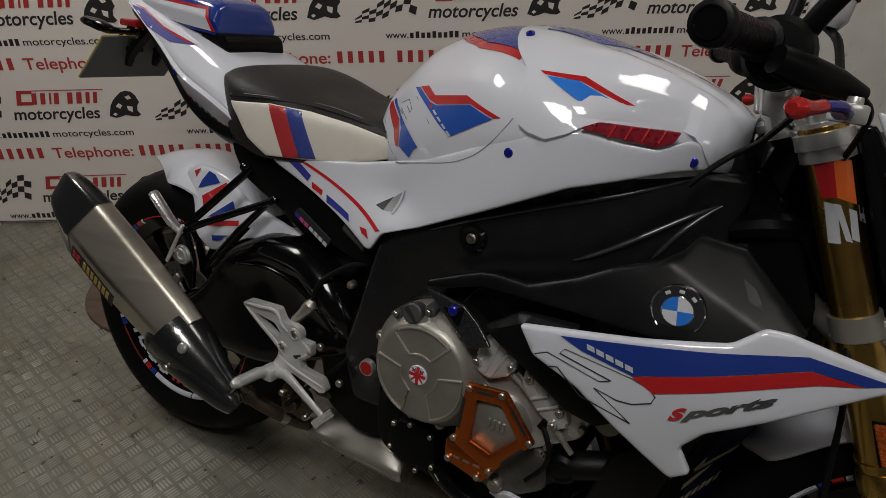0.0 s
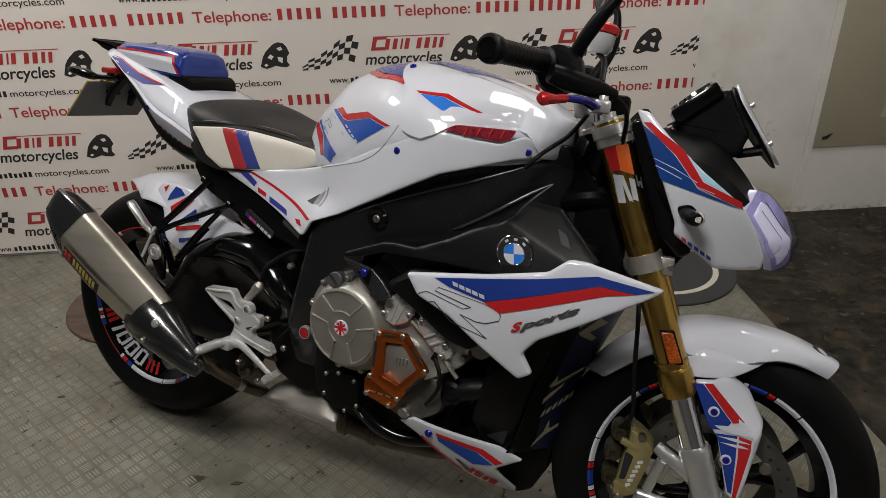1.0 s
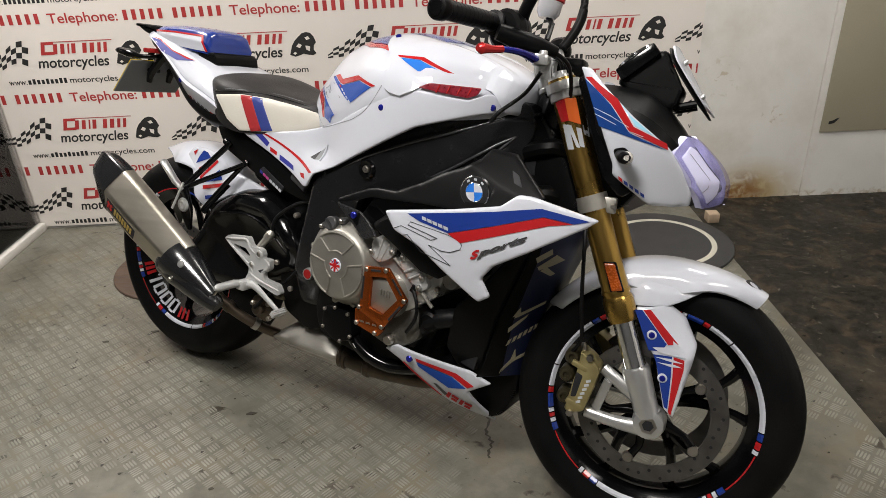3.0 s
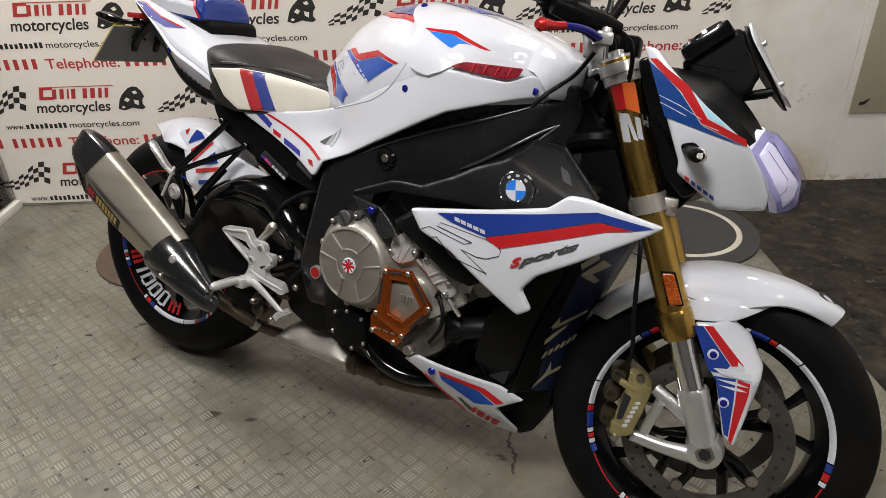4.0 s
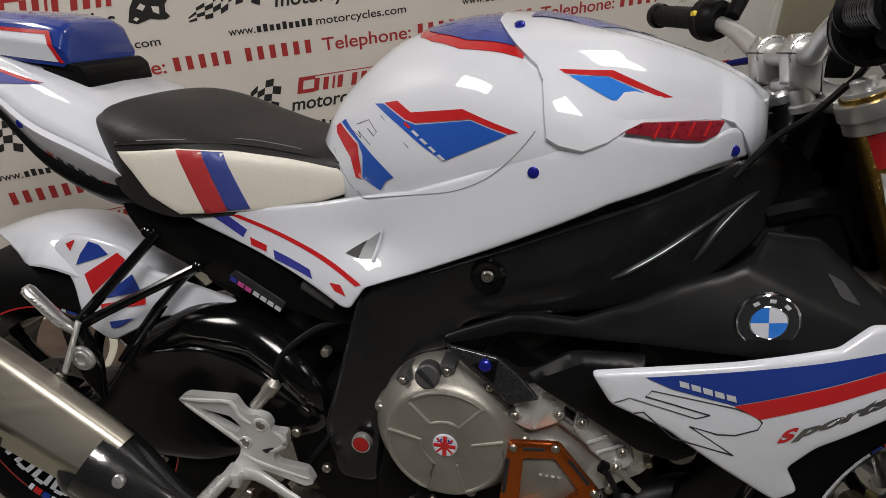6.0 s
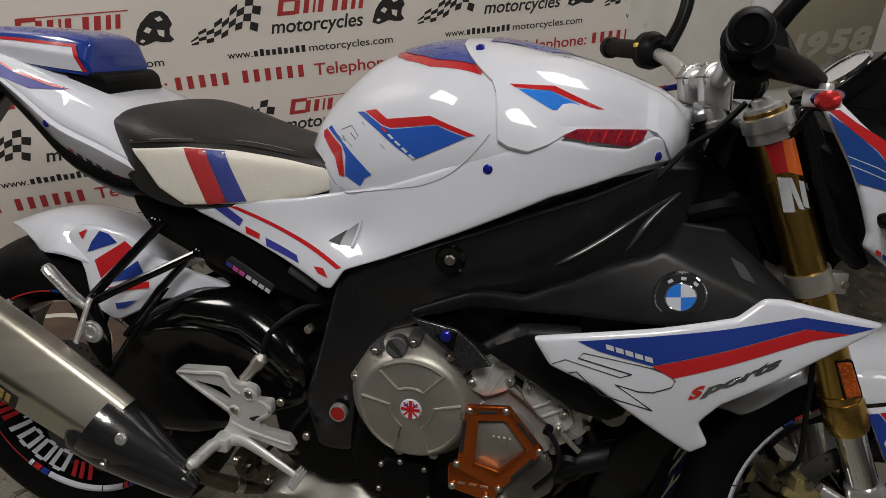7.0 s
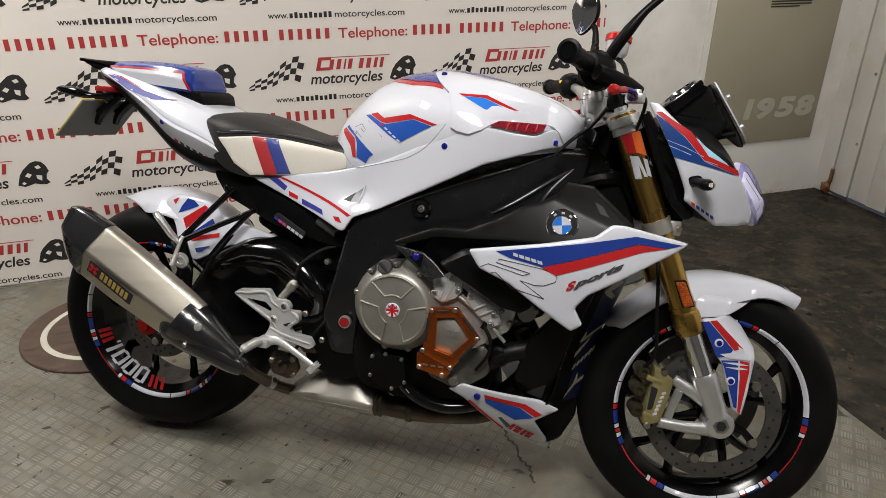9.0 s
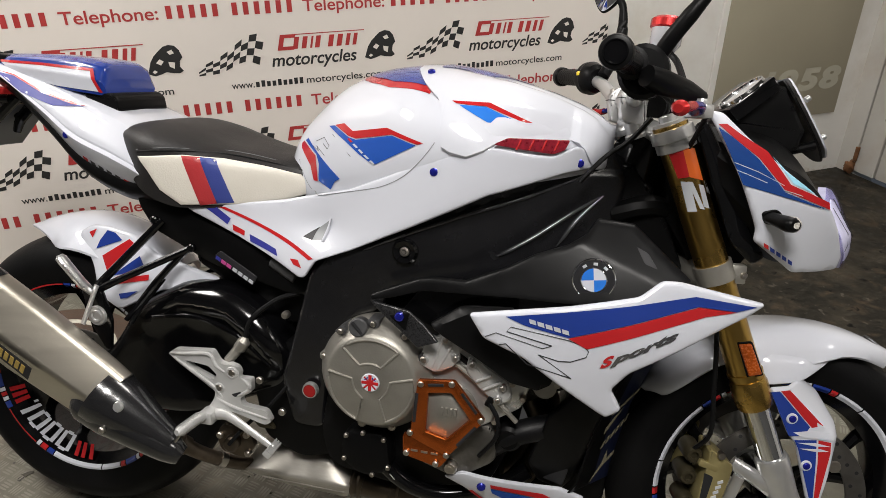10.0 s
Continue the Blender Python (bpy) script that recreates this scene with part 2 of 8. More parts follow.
RADCORE = mat("radiator_core", (0.02, 0.02, 0.022), 0.6, 0.3, vary=0.4, scale=200)
BLUECARD = mat("dark_blue_print", (0.0050, 0.0085, 0.030), 0.4, vary=0.15, scale=10)

GLASS = bpy.data.materials.new("thin_glass")
GLASS.use_nodes = True
g_nt = GLASS.node_tree
g_nt.nodes.remove(g_nt.nodes["Principled BSDF"])
g_mix, g_clear, g_shine, g_fres = (g_nt.nodes.new(n) for n in ("ShaderNodeMixShader", "ShaderNodeBsdfTransparent", "ShaderNodeBsdfGlossy", "ShaderNodeFresnel"))
g_shine.inputs["Roughness"].default_value = 0.01
g_fres.inputs["IOR"].default_value = 1.6
g_nt.links.new(g_fres.outputs["Fac"], g_mix.inputs["Fac"])
g_nt.links.new(g_clear.outputs["BSDF"], g_mix.inputs[1])
g_nt.links.new(g_shine.outputs["BSDF"], g_mix.inputs[2])
g_nt.links.new(g_mix.outputs["Shader"], g_nt.nodes["Material Output"].inputs["Surface"])

LENSGLASS = GLASS.copy()
LENSGLASS.name = "lilac_tinted_lens"
for node in LENSGLASS.node_tree.nodes:
    if node.type == "BSDF_TRANSPARENT":
        node.inputs["Color"].default_value = (0.84, 0.83, 0.97, 1)
    if node.type == "MIX_SHADER":
        LENSGLASS.node_tree.links.remove(node.inputs["Fac"].links[0])
        node.inputs["Fac"].default_value = 0.09

TUBE = bpy.data.materials.new("glowing_lamp_panel")
TUBE.use_nodes = True
TUBE.node_tree.nodes["Principled BSDF"].inputs["Emission Color"].default_value = (1.0, 0.95, 0.88, 1)
TUBE.node_tree.nodes["Principled BSDF"].inputs["Emission Strength"].default_value = 9.0


# ---------------------------------------------------------------- mesh tools
def finish(name, bm, material, sharp=0.6):
    bmesh.ops.remove_doubles(bm, verts=bm.verts[:], dist=1e-6)
    for f in bm.faces:
        f.smooth = True
    for e in bm.edges:
        if len(e.link_faces) == 2:
            e.smooth = e.calc_face_angle(0) < sharp
    me = bpy.data.meshes.new(name)
    bm.to_mesh(me)
    bm.free()
    me.materials.append(material)
    return me


def part(name, bm, material, parent, label="", sharp=0.6):
    """One mesh object under a thing or under a part."""
    ob = new(name, finish(name, bm, material, sharp))
    ob.parent = parent
    if label:
        ob["label"] = label
    return ob


def thing(name, label, category, m=None, group="", kind=""):
    ob = new(name)
    ob.empty_display_size = 0.1
    ob.matrix_basis = m or Matrix()
    return tagged(ob, label, category, group, kind)


def solid(name, bm, material, label, category="", kind="", group="", sharp=0.6):
    return tagged(new(name, finish(name, bm, material, sharp)), label, category, group, kind)


def box(lo, hi, bevel=0.0, m=None):
    bm = bmesh.new()
    bmesh.ops.create_cube(bm, size=1)
    lo, hi = Vector(lo), Vector(hi)
    for v in bm.verts:
        v.co = Vector(((lo[i] + hi[i]) / 2 + v.co[i] * (hi[i] - lo[i])) for i in range(3))
    if bevel:
        bmesh.ops.bevel(bm, geom=bm.edges[:], offset=bevel, segments=2, profile=0.5, affect="EDGES")
    if m:
        bm.transform(m)
    return bm


def merge(*meshes):
    bm = meshes[0]
    for other in meshes[1:]:
        me = bpy.data.meshes.new("tmp")
        other.to_mesh(me)
        other.free()
        bm.from_mesh(me)
        bpy.data.meshes.remove(me)
    return bm


def sweep(points, radii, seg=12, flat=1.0, closed_ends=True, smooth_steps=0, up=(0, 0, 1)):
    """A tube along points, with a radius at each; flat squeezes it along its second axis."""
    pts = [Vector(p) for p in points]
    if not hasattr(radii, "__len__"):
        radii = [radii] * len(pts)
    radii = list(radii)
    if smooth_steps:
        fine, fr = [], []
        for i in range(len(pts) - 1):
            p0, p1, p2, p3 = pts[max(0, i - 1)], pts[i], pts[i + 1], pts[min(len(pts) - 1, i + 2)]
            for k in range(smooth_steps):
                t = k / smooth_steps
                fine.append(0.5 * (2 * p1 + (p2 - p0) * t + (2 * p0 - 5 * p1 + 4 * p2 - p3) * t * t + (3 * p1 - p0 - 3 * p2 + p3) * t ** 3))
                fr.append(radii[i] * (1 - t) + radii[i + 1] * t)
        pts, radii = fine + [pts[-1]], fr + [radii[-1]]
    bm = bmesh.new()
    rings = []
    for i, p in enumerate(pts):
        d = (pts[min(i + 1, len(pts) - 1)] - pts[max(i - 1, 0)]).normalized()
        side = d.cross(Vector(up))
        side = side.normalized() if side.length > 1e-4 else d.orthogonal().normalized()
        top = side.cross(d)
        r = radii[i]
        rings.append([bm.verts.new(p + r * (math.cos(a) * side + flat * math.sin(a) * top)) for a in (2 * math.pi * k / seg for k in range(seg))])
    for a, b in zip(rings, rings[1:]):
        for k in range(seg):
            bm.faces.new((a[k], a[(k + 1) % seg], b[(k + 1) % seg], b[k]))
    if closed_ends:
        bm.faces.new(rings[0][::-1])
        bm.faces.new(rings[-1])
    bmesh.ops.recalc_face_normals(bm, faces=bm.faces[:])
    return bm


def lathe(profile, centre=(0, 0, 0), axis=(0, -1, 0), seg=32, start=0.0, turn=2 * math.pi):
    """Turns a profile of (radius, height along the axis) round the axis."""
    bm = bmesh.new()
    axis, centre = Vector(axis).normalized(), Vector(centre)
    u = axis.orthogonal().normalized() if abs(axis.y) < 0.9 else Vector((1, 0, 0))
    u = (u - axis * u.dot(axis)).normalized()
    w = axis.cross(u)
    full = abs(turn - 2 * math.pi) < 1e-6
    n = seg if full else seg + 1
    rings = []
    for k in range(n):
        a = start + turn * k / seg
        d = u * math.cos(a) + w * math.sin(a)
        rings.append([bm.verts.new(centre + axis * h + d * r) for r, h in profile])
    for k in range(seg):
        a, b = rings[k], rings[(k + 1) % n]
        for i in range(len(profile) - 1):
            if profile[i][0] < 1e-7 and profile[i + 1][0] < 1e-7:
                continue
            bm.faces.new((a[i], a[i + 1], b[i + 1], b[i]))
    bmesh.ops.remove_doubles(bm, verts=bm.verts[:], dist=1e-6)
    bmesh.ops.dissolve_degenerate(bm, edges=bm.edges[:], dist=1e-7)
    bmesh.ops.recalc_face_normals(bm, faces=bm.faces[:])
    return bm


def prism(poly, y0, y1, bevel=0.0):
    """A polygon in x and z, as a slab from y0 to y1."""
    bm = bmesh.new()
    a = [bm.verts.new((x, y0, z)) for x, z in poly]
    b = [bm.verts.new((x, y1, z)) for x, z in poly]
    n = len(poly)
    bm.faces.new(a)
    bm.faces.new(b[::-1])
    for i in range(n):
        bm.faces.new((a[i], b[i], b[(i + 1) % n], a[(i + 1) % n]))
    bmesh.ops.recalc_face_normals(bm, faces=bm.faces[:])
    if bevel:
        bmesh.ops.bevel(bm, geom=bm.edges[:], offset=bevel, segments=2, profile=0.5, affect="EDGES")
    return bm


def pierced(poly, holes, y0, y1):
    """A slab like prism(), with holes through it."""
    loops = [poly] + holes
    pts, edges = [], []
    for loop in loops:
        b = len(pts)
        pts += [Vector(p) for p in loop]
        edges += [(b + i, b + (i + 1) % len(loop)) for i in range(len(loop))]
    vs, _, fs, *_ = delaunay_2d_cdt(pts, edges, [], 1, 1e-6)
    bm = bmesh.new()
    a, b = ([bm.verts.new((v.x, y, v.y)) for v in vs] for y in (y0, y1))
    rim = {}
    for f in fs:
        mid = sum((vs[i] for i in f), Vector((0, 0))) / len(f)
        if any(inside(mid.x, mid.y, hole) for hole in holes):
            continue
        bm.faces.new([a[i] for i in f])
        bm.faces.new([b[i] for i in reversed(f)])
        for e in zip(f, list(f[1:]) + [f[0]]):
            if (e[1], e[0]) in rim:
                del rim[(e[1], e[0])]
            else:
                rim[e] = True
    for i, j in rim:
        bm.faces.new((a[j], a[i], b[i], b[j]))
    bmesh.ops.recalc_face_normals(bm, faces=bm.faces[:])
    return bm


def rounded(poly, r, steps=4):
    """A polygon with its corners rounded."""
    out = []
    n = len(poly)
    for i in range(n):
        p, a, b = (Vector(poly[k % n]) for k in (i, i - 1, i + 1))
        da, db = (a - p), (b - p)
        q = min(r, da.length * 0.45, db.length * 0.45)
        s, e = p + da.normalized() * q, p + db.normalized() * q
        for k in range(steps + 1):
            t = k / steps
            out.append(tuple((1 - t) ** 2 * s + 2 * t * (1 - t) * p + t * t * e))
    return out


def sheet(controls):
    """A smooth depth y over x and z, through a few control points."""
    c = np.array(controls, dtype=float)
    n = len(c)
    d = np.linalg.norm(c[:, None, ::2] - c[None, :, ::2], axis=2)
    a = np.zeros((n + 3, n + 3))
    a[:n, :n] = np.where(d > 0, d * d * np.log(np.maximum(d, 1e-9)), 0.002)
    a[:n, n:] = np.c_[np.ones(n), c[:, 0], c[:, 2]]
    a[n:, :n] = a[:n, n:].T
    w = np.linalg.solve(a, np.append(c[:, 1], [0, 0, 0]))

    def depth(x, z):
        r = np.hypot(c[:, 0] - x, c[:, 2] - z)
        return float(w[n] + w[n + 1] * x + w[n + 2] * z + np.sum(w[:n] * np.where(r > 0, r * r * np.log(np.maximum(r, 1e-9)), 0)))

    return depth


def inside(x, z, poly):
    hit, n = False, len(poly)
    for i in range(n):
        (x0, z0), (x1, z1) = poly[i], poly[(i + 1) % n]
        if (z0 > z) != (z1 > z) and x < (x1 - x0) * (z - z0) / (z1 - z0) + x0:
            hit = not hit
    return hit


def edge_distance(x, z, poly):
    p, best = Vector((x, z)), 9.0
    for i in range(len(poly)):
        a, b = Vector(poly[i]), Vector(poly[(i + 1) % len(poly)])
        d = b - a
        t = max(0, min(1, (p - a).dot(d) / max(d.length_squared, 1e-12)))
        best = min(best, (p - a - d * t).length)
    return best


def line_distance(x, z, line):
    p, best = Vector((x, z)), 9.0
    for a, b in zip(line, line[1:]):
        a, b = Vector(a), Vector(b)
        t = max(0, min(1, (p - a).dot(b - a) / (b - a).length_squared))
        best = min(best, (p - a - (b - a) * t).length)
    return best


def panel(poly, depth, thick=0.004, round_r=0.006, step=0.012, lift=0.0, flip=1):
    """A curved shell over a polygon in x and z: its face lies at depth(x, z), its rim is rounded. flip -1: the mirrored side."""
    n = len(poly)
    edge = []
    for i in range(n):
        a, b = Vector(poly[i]), Vector(poly[(i + 1) % n])
        k = max(1, int((b - a).length / step))
        edge += [tuple(a.lerp(b, j / k)) for j in range(k)]
    xs, zs = [p[0] for p in poly], [p[1] for p in poly]
    pts = list(edge)
    area = sum(poly[i][0] * poly[(i + 1) % n][1] - poly[(i + 1) % n][0] * poly[i][1] for i in range(n))
    clear = step * 0.45
    if round_r:
        for off in (0.12 * round_r, 0.45 * round_r, round_r):
            for i in range(len(edge)):
                d = Vector(edge[(i + 1) % len(edge)]) - Vector(edge[i - 1])
                nrm = Vector((-d.y, d.x)).normalized() * (1 if area > 0 else -1)
                q = Vector(edge[i]) + nrm * off
                if inside(q.x, q.y, poly) and edge_distance(q.x, q.y, poly) > off * 0.9:
                    pts.append((q.x, q.y))
        clear = round_r + step * 0.4
    x = min(xs) + step / 2
    row = 0
    while x < max(xs):
        z = min(zs) + (step / 2 if row % 2 else step)
        while z < max(zs):
            if inside(x, z, poly) and edge_distance(x, z, poly) > clear:
                pts.append((x, z))
            z += step
        x += step * 0.87
        row += 1
    cyc = [(i, (i + 1) % len(edge)) for i in range(len(edge))]
    vs, _, fs, *_ = delaunay_2d_cdt([Vector(p) for p in pts], cyc, [], 1, 1e-6)
    bm = bmesh.new()
    front, back = [], []
    for v in vs:
        d = edge_distance(v.x, v.y, poly)
        drop = 0.0
        if round_r and d < round_r:
            drop = round_r * (1 - math.sqrt(max(0.0, 1 - (1 - d / round_r) ** 2)))
        y = depth(v.x, v.y) - lift
        front.append(bm.verts.new((v.x, flip * (y + drop), v.y)))
        back.append(bm.verts.new((v.x, flip * (y + round_r + thick), v.y)))
    rim = {}
    for f in fs:
        bm.faces.new([front[i] for i in f])
        bm.faces.new([back[i] for i in reversed(f)])
        for i in range(len(f)):
            e = (f[i], f[(i + 1) % len(f)])
            if (e[1], e[0]) in rim:
                del rim[(e[1], e[0])]
            else:
                rim[e] = True
    for i, j in rim:
        bm.faces.new((front[j], front[i], back[i], back[j]))
    bmesh.ops.recalc_face_normals(bm, faces=bm.faces[:])
    return bm


def onto(bm, miss=-0.15):
    """The depth at which a ray from the right side meets the mesh bm."""
    tree = BVHTree.FromBMesh(bm)

    def depth(x, z):
        hit = tree.ray_cast(Vector((x, -1.5, z)), Vector((0, 1, 0)))
        if hit[0] is None:
            near = tree.find_nearest(Vector((x, miss, z)))
            return near[0].y if near[0] else miss
        return hit[0].y

    return depth


def loft(stations, seg=20, power=2.3, lower=0.9):
    """A hull from stations (x, half width, z low, z widest, z top); closed at both ends."""
    bm = bmesh.new()
    rings = []
    for x, w, zl, zm, zt in stations:
        half = []
        for k in range(seg + 1):
            a = math.pi / 2 * k / seg
            half.append((w * math.sin(a) ** (2 / power), zm + (zt - zm) * math.cos(a) ** (2 / power)))
        for k in range(1, 7):
            t = k / 6
            half.append((w * (1 - (1 - lower) * t ** 1.6), zm + (zl - zm) * t))
        ring = [(-y, z) for y, z in half] + [(y, z) for y, z in reversed(half[1:])]
        rings.append([bm.verts.new((x, y, z)) for y, z in ring])
    n = len(rings[0])
    for a, b in zip(rings, rings[1:]):
        for k in range(n):
            bm.faces.new((a[k], a[(k + 1) % n], b[(k + 1) % n], b[k]))
    bm.faces.new(rings[0])
    bm.faces.new(rings[-1][::-1])
    bmesh.ops.recalc_face_normals(bm, faces=bm.faces[:])
    return bm


def dense(stations, n=36):
    """Stations in between, by smooth interpolation."""
    s = np.array(stations, dtype=float)
    u = np.linspace(0, len(s) - 1, n)
    out = []
    for t in u:
        i = min(int(t), len(s) - 2)
        f = t - i
        p0, p1, p2, p3 = s[max(i - 1, 0)], s[i], s[i + 1], s[min(i + 2, len(s) - 1)]
        out.append(tuple(0.5 * (2 * p1 + (p2 - p0) * f + (2 * p0 - 5 * p1 + 4 * p2 - p3) * f * f + (3 * p1 - p0 - 3 * p2 + p3) * f ** 3)))
    return out


def lettering(text, size, shear=0.0, width=None, bold=0.0):
    """Flat lettering in x and y from (0, 0), as a bmesh."""
    cu = bpy.data.curves.new("lettering", "FONT")
    cu.body, cu.size, cu.shear, cu.offset = text, size, shear, bold
    ob = bpy.data.objects.new("lettering", cu)
    me = bpy.data.meshes.new_from_object(ob)
    bm = bmesh.new()
    bm.from_mesh(me)
    bpy.data.objects.remove(ob)
    bpy.data.curves.remove(cu)
    bpy.data.meshes.remove(me)
    if width:
        far = max(v.co.x for v in bm.verts)
        for v in bm.verts:
            v.co.x *= width / far
    return bm


def bolt(centre, r, h, axis=(0, -1, 0)):
    return merge(lathe([(0, h), (r * 0.75, h), (r, h * 0.6), (r, -0.004), (0, -0.004)], centre, axis, 14),
                 lathe([(0, h + 0.0008), (r * 0.42, h + 0.0008), (r * 0.42, h - 0.001), (0, h - 0.001)], centre, axis, 6))


# ---------------------------------------------------------------- the room
XL, XR, YB, ZC = -3.6, 2.745, -4.6, 2.6


def structure(name, bm, material, label, category, sharp=0.6):
    return solid(name, bm, material, label, category, "structure", sharp=sharp)


structure("floor", box((XL, YB, -0.12), (XR, 0.0, -0.006)), CONCRETE, "dark worn concrete floor with brown stains", "floor")
structure("tread_plate_floor", box((XL, YB, -0.0055), (1.31, -0.004, 0.0), 0.0015), CHECKER, "worn grey steel tread plate floor covering", "floor")
structure("wall_north", box((XL, 0.0, -0.12), (1.845, 0.16, ZC)), WALL, "white painted wall behind the banner", "wall")
structure("wall_north_panel", box((1.848, -0.008, -0.12), (XR, 0.16, ZC)), WALL, "white painted wall panel with rust stained foot", "wall")
# west and south walls and the ceiling are unseen, added to close the room
structure("wall_west", box((XL - 0.15, YB, -0.12), (XL, 0.16, ZC)), ROOM, "plain dark side wall out of view", "wall")
structure("wall_south", box((XL - 0.15, YB - 0.15, -0.12), (XR + 0.15, YB, ZC)), ROOM, "plain dark unseen wall behind the camera", "wall")
structure("wall_east", merge(box((XR, -0.10, -0.12), (XR + 0.15, 0.16, ZC)), box((XR, YB, -0.12), (XR + 0.15, -1.18, ZC)), box((XR, -1.18, 2.05), (XR + 0.15, -0.10, ZC))), WALL, "white painted side wall with a doorway", "wall")
structure("ceiling", box((XL, YB, ZC), (XR, 0.0, ZC + 0.1)), CEILING, "plain grey ceiling boards out of view", "ceiling")

door = thing("door_1", "closed off-white boarded door with rust at its foot", "door", kind="structure")
for k in range(9):
    y1 = -0.105 - 0.119 * k
    part("door_board", box((XR - 0.006 + 0.008 * (k % 2), y1 - 0.113, 0.012), (XR + 0.03, y1, 2.03), 0.003), DOORPAINT, door)
part("door_backing", box((XR + 0.031, -1.178, 0.0), (XR + 0.05, -0.102, 2.048)), PLATEGREY, door)
part("frame_post", box((XR - 0.012, -0.10, -0.006), (XR + 0.03, -0.004, 2.06), 0.004), DOORPAINT, door, "white steel door post with rusty foot")
part("hinge", lathe([(0, -0.035), (0.010, -0.035), (0.010, 0.035), (0, 0.035)], (XR - 0.016, -0.105, 0.10), (0, 0, 1), 12), RUST, door, "rusty door hinge")
part("hinge", lathe([(0, -0.035), (0.010, -0.035), (0.010, 0.035), (0, 0.035)], (XR - 0.018, -0.105, 1.75), (0, 0, 1), 12), RUST, door, "rusty door hinge")
bm = bmesh.new()
bmesh.ops.create_icosphere(bm, subdivisions=3, radius=0.03)
for v in bm.verts:
    v.co *= 0.8 + 0.5 * noise.noise(v.co * 60)
    v.co.z *= 1.3
bm.transform(pose(XR - 0.012, -0.085, 0.03))
part("rusted_foot", bm, RUST, door, "rusted foot of the post", 3)
for k, zz in enumerate((0.30, 0.66, 1.02)):
    part("screw", lathe([(0, 0.004), (0.007, 0.003), (0.008, 0)], (XR - 0.006, -0.20, zz), (-1, 0, 0), 10), STEEL, door)

poster = thing("poster_board", "khaki poster board with pale numerals fixed to the wall", "poster", pose(0, -0.012, 0))
part("board", box((1.875, -0.004, 0.30), (2.61, 0.002, 1.55), 0.001), POSTER, poster)
for k, digit in enumerate("1958"):
    bm = lettering(digit, 0.135, shear=0.1, width=0.080 if k == 0 else 0.118, bold=0.007)
    bm.transform(pose(2.085 + 0.126 * k + 0.03 * (k == 0), -0.0055, 0.432, 90))
    part("numeral", bm, POSTERINK, poster, "large pale numeral")
for i in range(3):
    part("text_bar", box((2.18, -0.0058, 0.995 - 0.012 * i), (2.42 - 0.07 * (i == 2), -0.005, 1.001 - 0.012 * i)), GREYINK, poster)
part("emblem", panel(rounded([(1.905, 0.335), (1.93, 0.34), (1.95, 0.365), (1.935, 0.36), (1.92, 0.352), (1.905, 0.35)], 0.004), lambda x, z: -0.0055, 0.0005, 0, 0.02), GREYINK, poster, "small dark emblem")

# ---------------------------------------------------------------- the printed banner
banner = thing("banner", "white vinyl banner printed with red and black shop adverts", "banner", pose(0, -0.006, 0))


def ripple(x, z):
    return -0.003 - 0.0022 * math.sin(x * 3.1 + 0.6 * math.sin(z * 2.3)) - 0.0015 * math.sin(x * 7.3 + z * 1.9)


cols, rws = 75, 24
bm = bmesh.new()
grid = [[bm.verts.new((-2.45 + 3.75 * i / cols, ripple(-2.45 + 3.75 * i / cols, 0.012 + 2.1 * j / rws), 0.012 + 2.1 * j / rws)) for j in range(rws + 1)] for i in range(cols + 1)]
for i in range(cols):
    for j in range(rws):
        bm.faces.new((grid[i][j], grid[i + 1][j], grid[i + 1][j + 1], grid[i][j + 1]))
ext = bmesh.ops.extrude_face_region(bm, geom=bm.faces[:])
for v in ext["geom"]:
    if isinstance(v, bmesh.types.BMVert):
        v.co.y += 0.001
bmesh.ops.recalc_face_normals(bm, faces=bm.faces[:])
part("vinyl_sheet", bm, BANNER, banner)


def flat_polys(polys, fan=False):
    """Printed shapes in x and z, just proud of the vinyl; fan: overlapping shapes, each a hair above the last."""
    bm = bmesh.new()
    for i, poly in enumerate(polys):
        bm.faces.new([bm.verts.new((x, -0.0045 - 0.00012 * i * fan, z)) for x, z in poly])
    bmesh.ops.recalc_face_normals(bm, faces=bm.faces[:])
    for f in bm.faces:
        if f.normal.y > 0:
            f.normal_flip()
    return bm


def slab(x0, x1, z0, z1, lean=0.0):
    return [(x0, z0), (x1, z0), (x1 + lean * (z1 - z0), z1), (x0 + lean * (z1 - z0), z1)]


red_logo = [slab(0.0, 0.056, -0.052, -0.040, 0.25), slab(0.003, 0.019, -0.040, -0.012, 0.25), slab(0.010, 0.062, -0.012, 0.0, 0.25), slab(0.060, 0.305, -0.003, 0.0, 0.25)]
x = 0.052
for k, w in enumerate((0.023, 0.023, 0.010, 0.023, 0, 0.024, 0.025, 0.019, 0.019)):
    if w:
        red_logo.append(slab(x, x + w * 0.72, -0.050, -0.010, 0.22))
    x += (w + 0.0065) if w else 0.016
flag = []
for i in range(9):
    for j in range(4):
        if (i + j) % 2 == 0:
            q = []
            for a, b in ((i, j), (i + 1, j), (i + 1, j + 1), (i, j + 1)):
                u, v = a / 9, b / 4
                low = -0.118 + 0.030 * u - 0.020 * math.sin(u * 6.6) * u
                q.append((-0.266 + 0.200 * u + 0.030 * v * u, low + v * (0.018 + 0.082 * u ** 0.7)))
            flag.append(q)
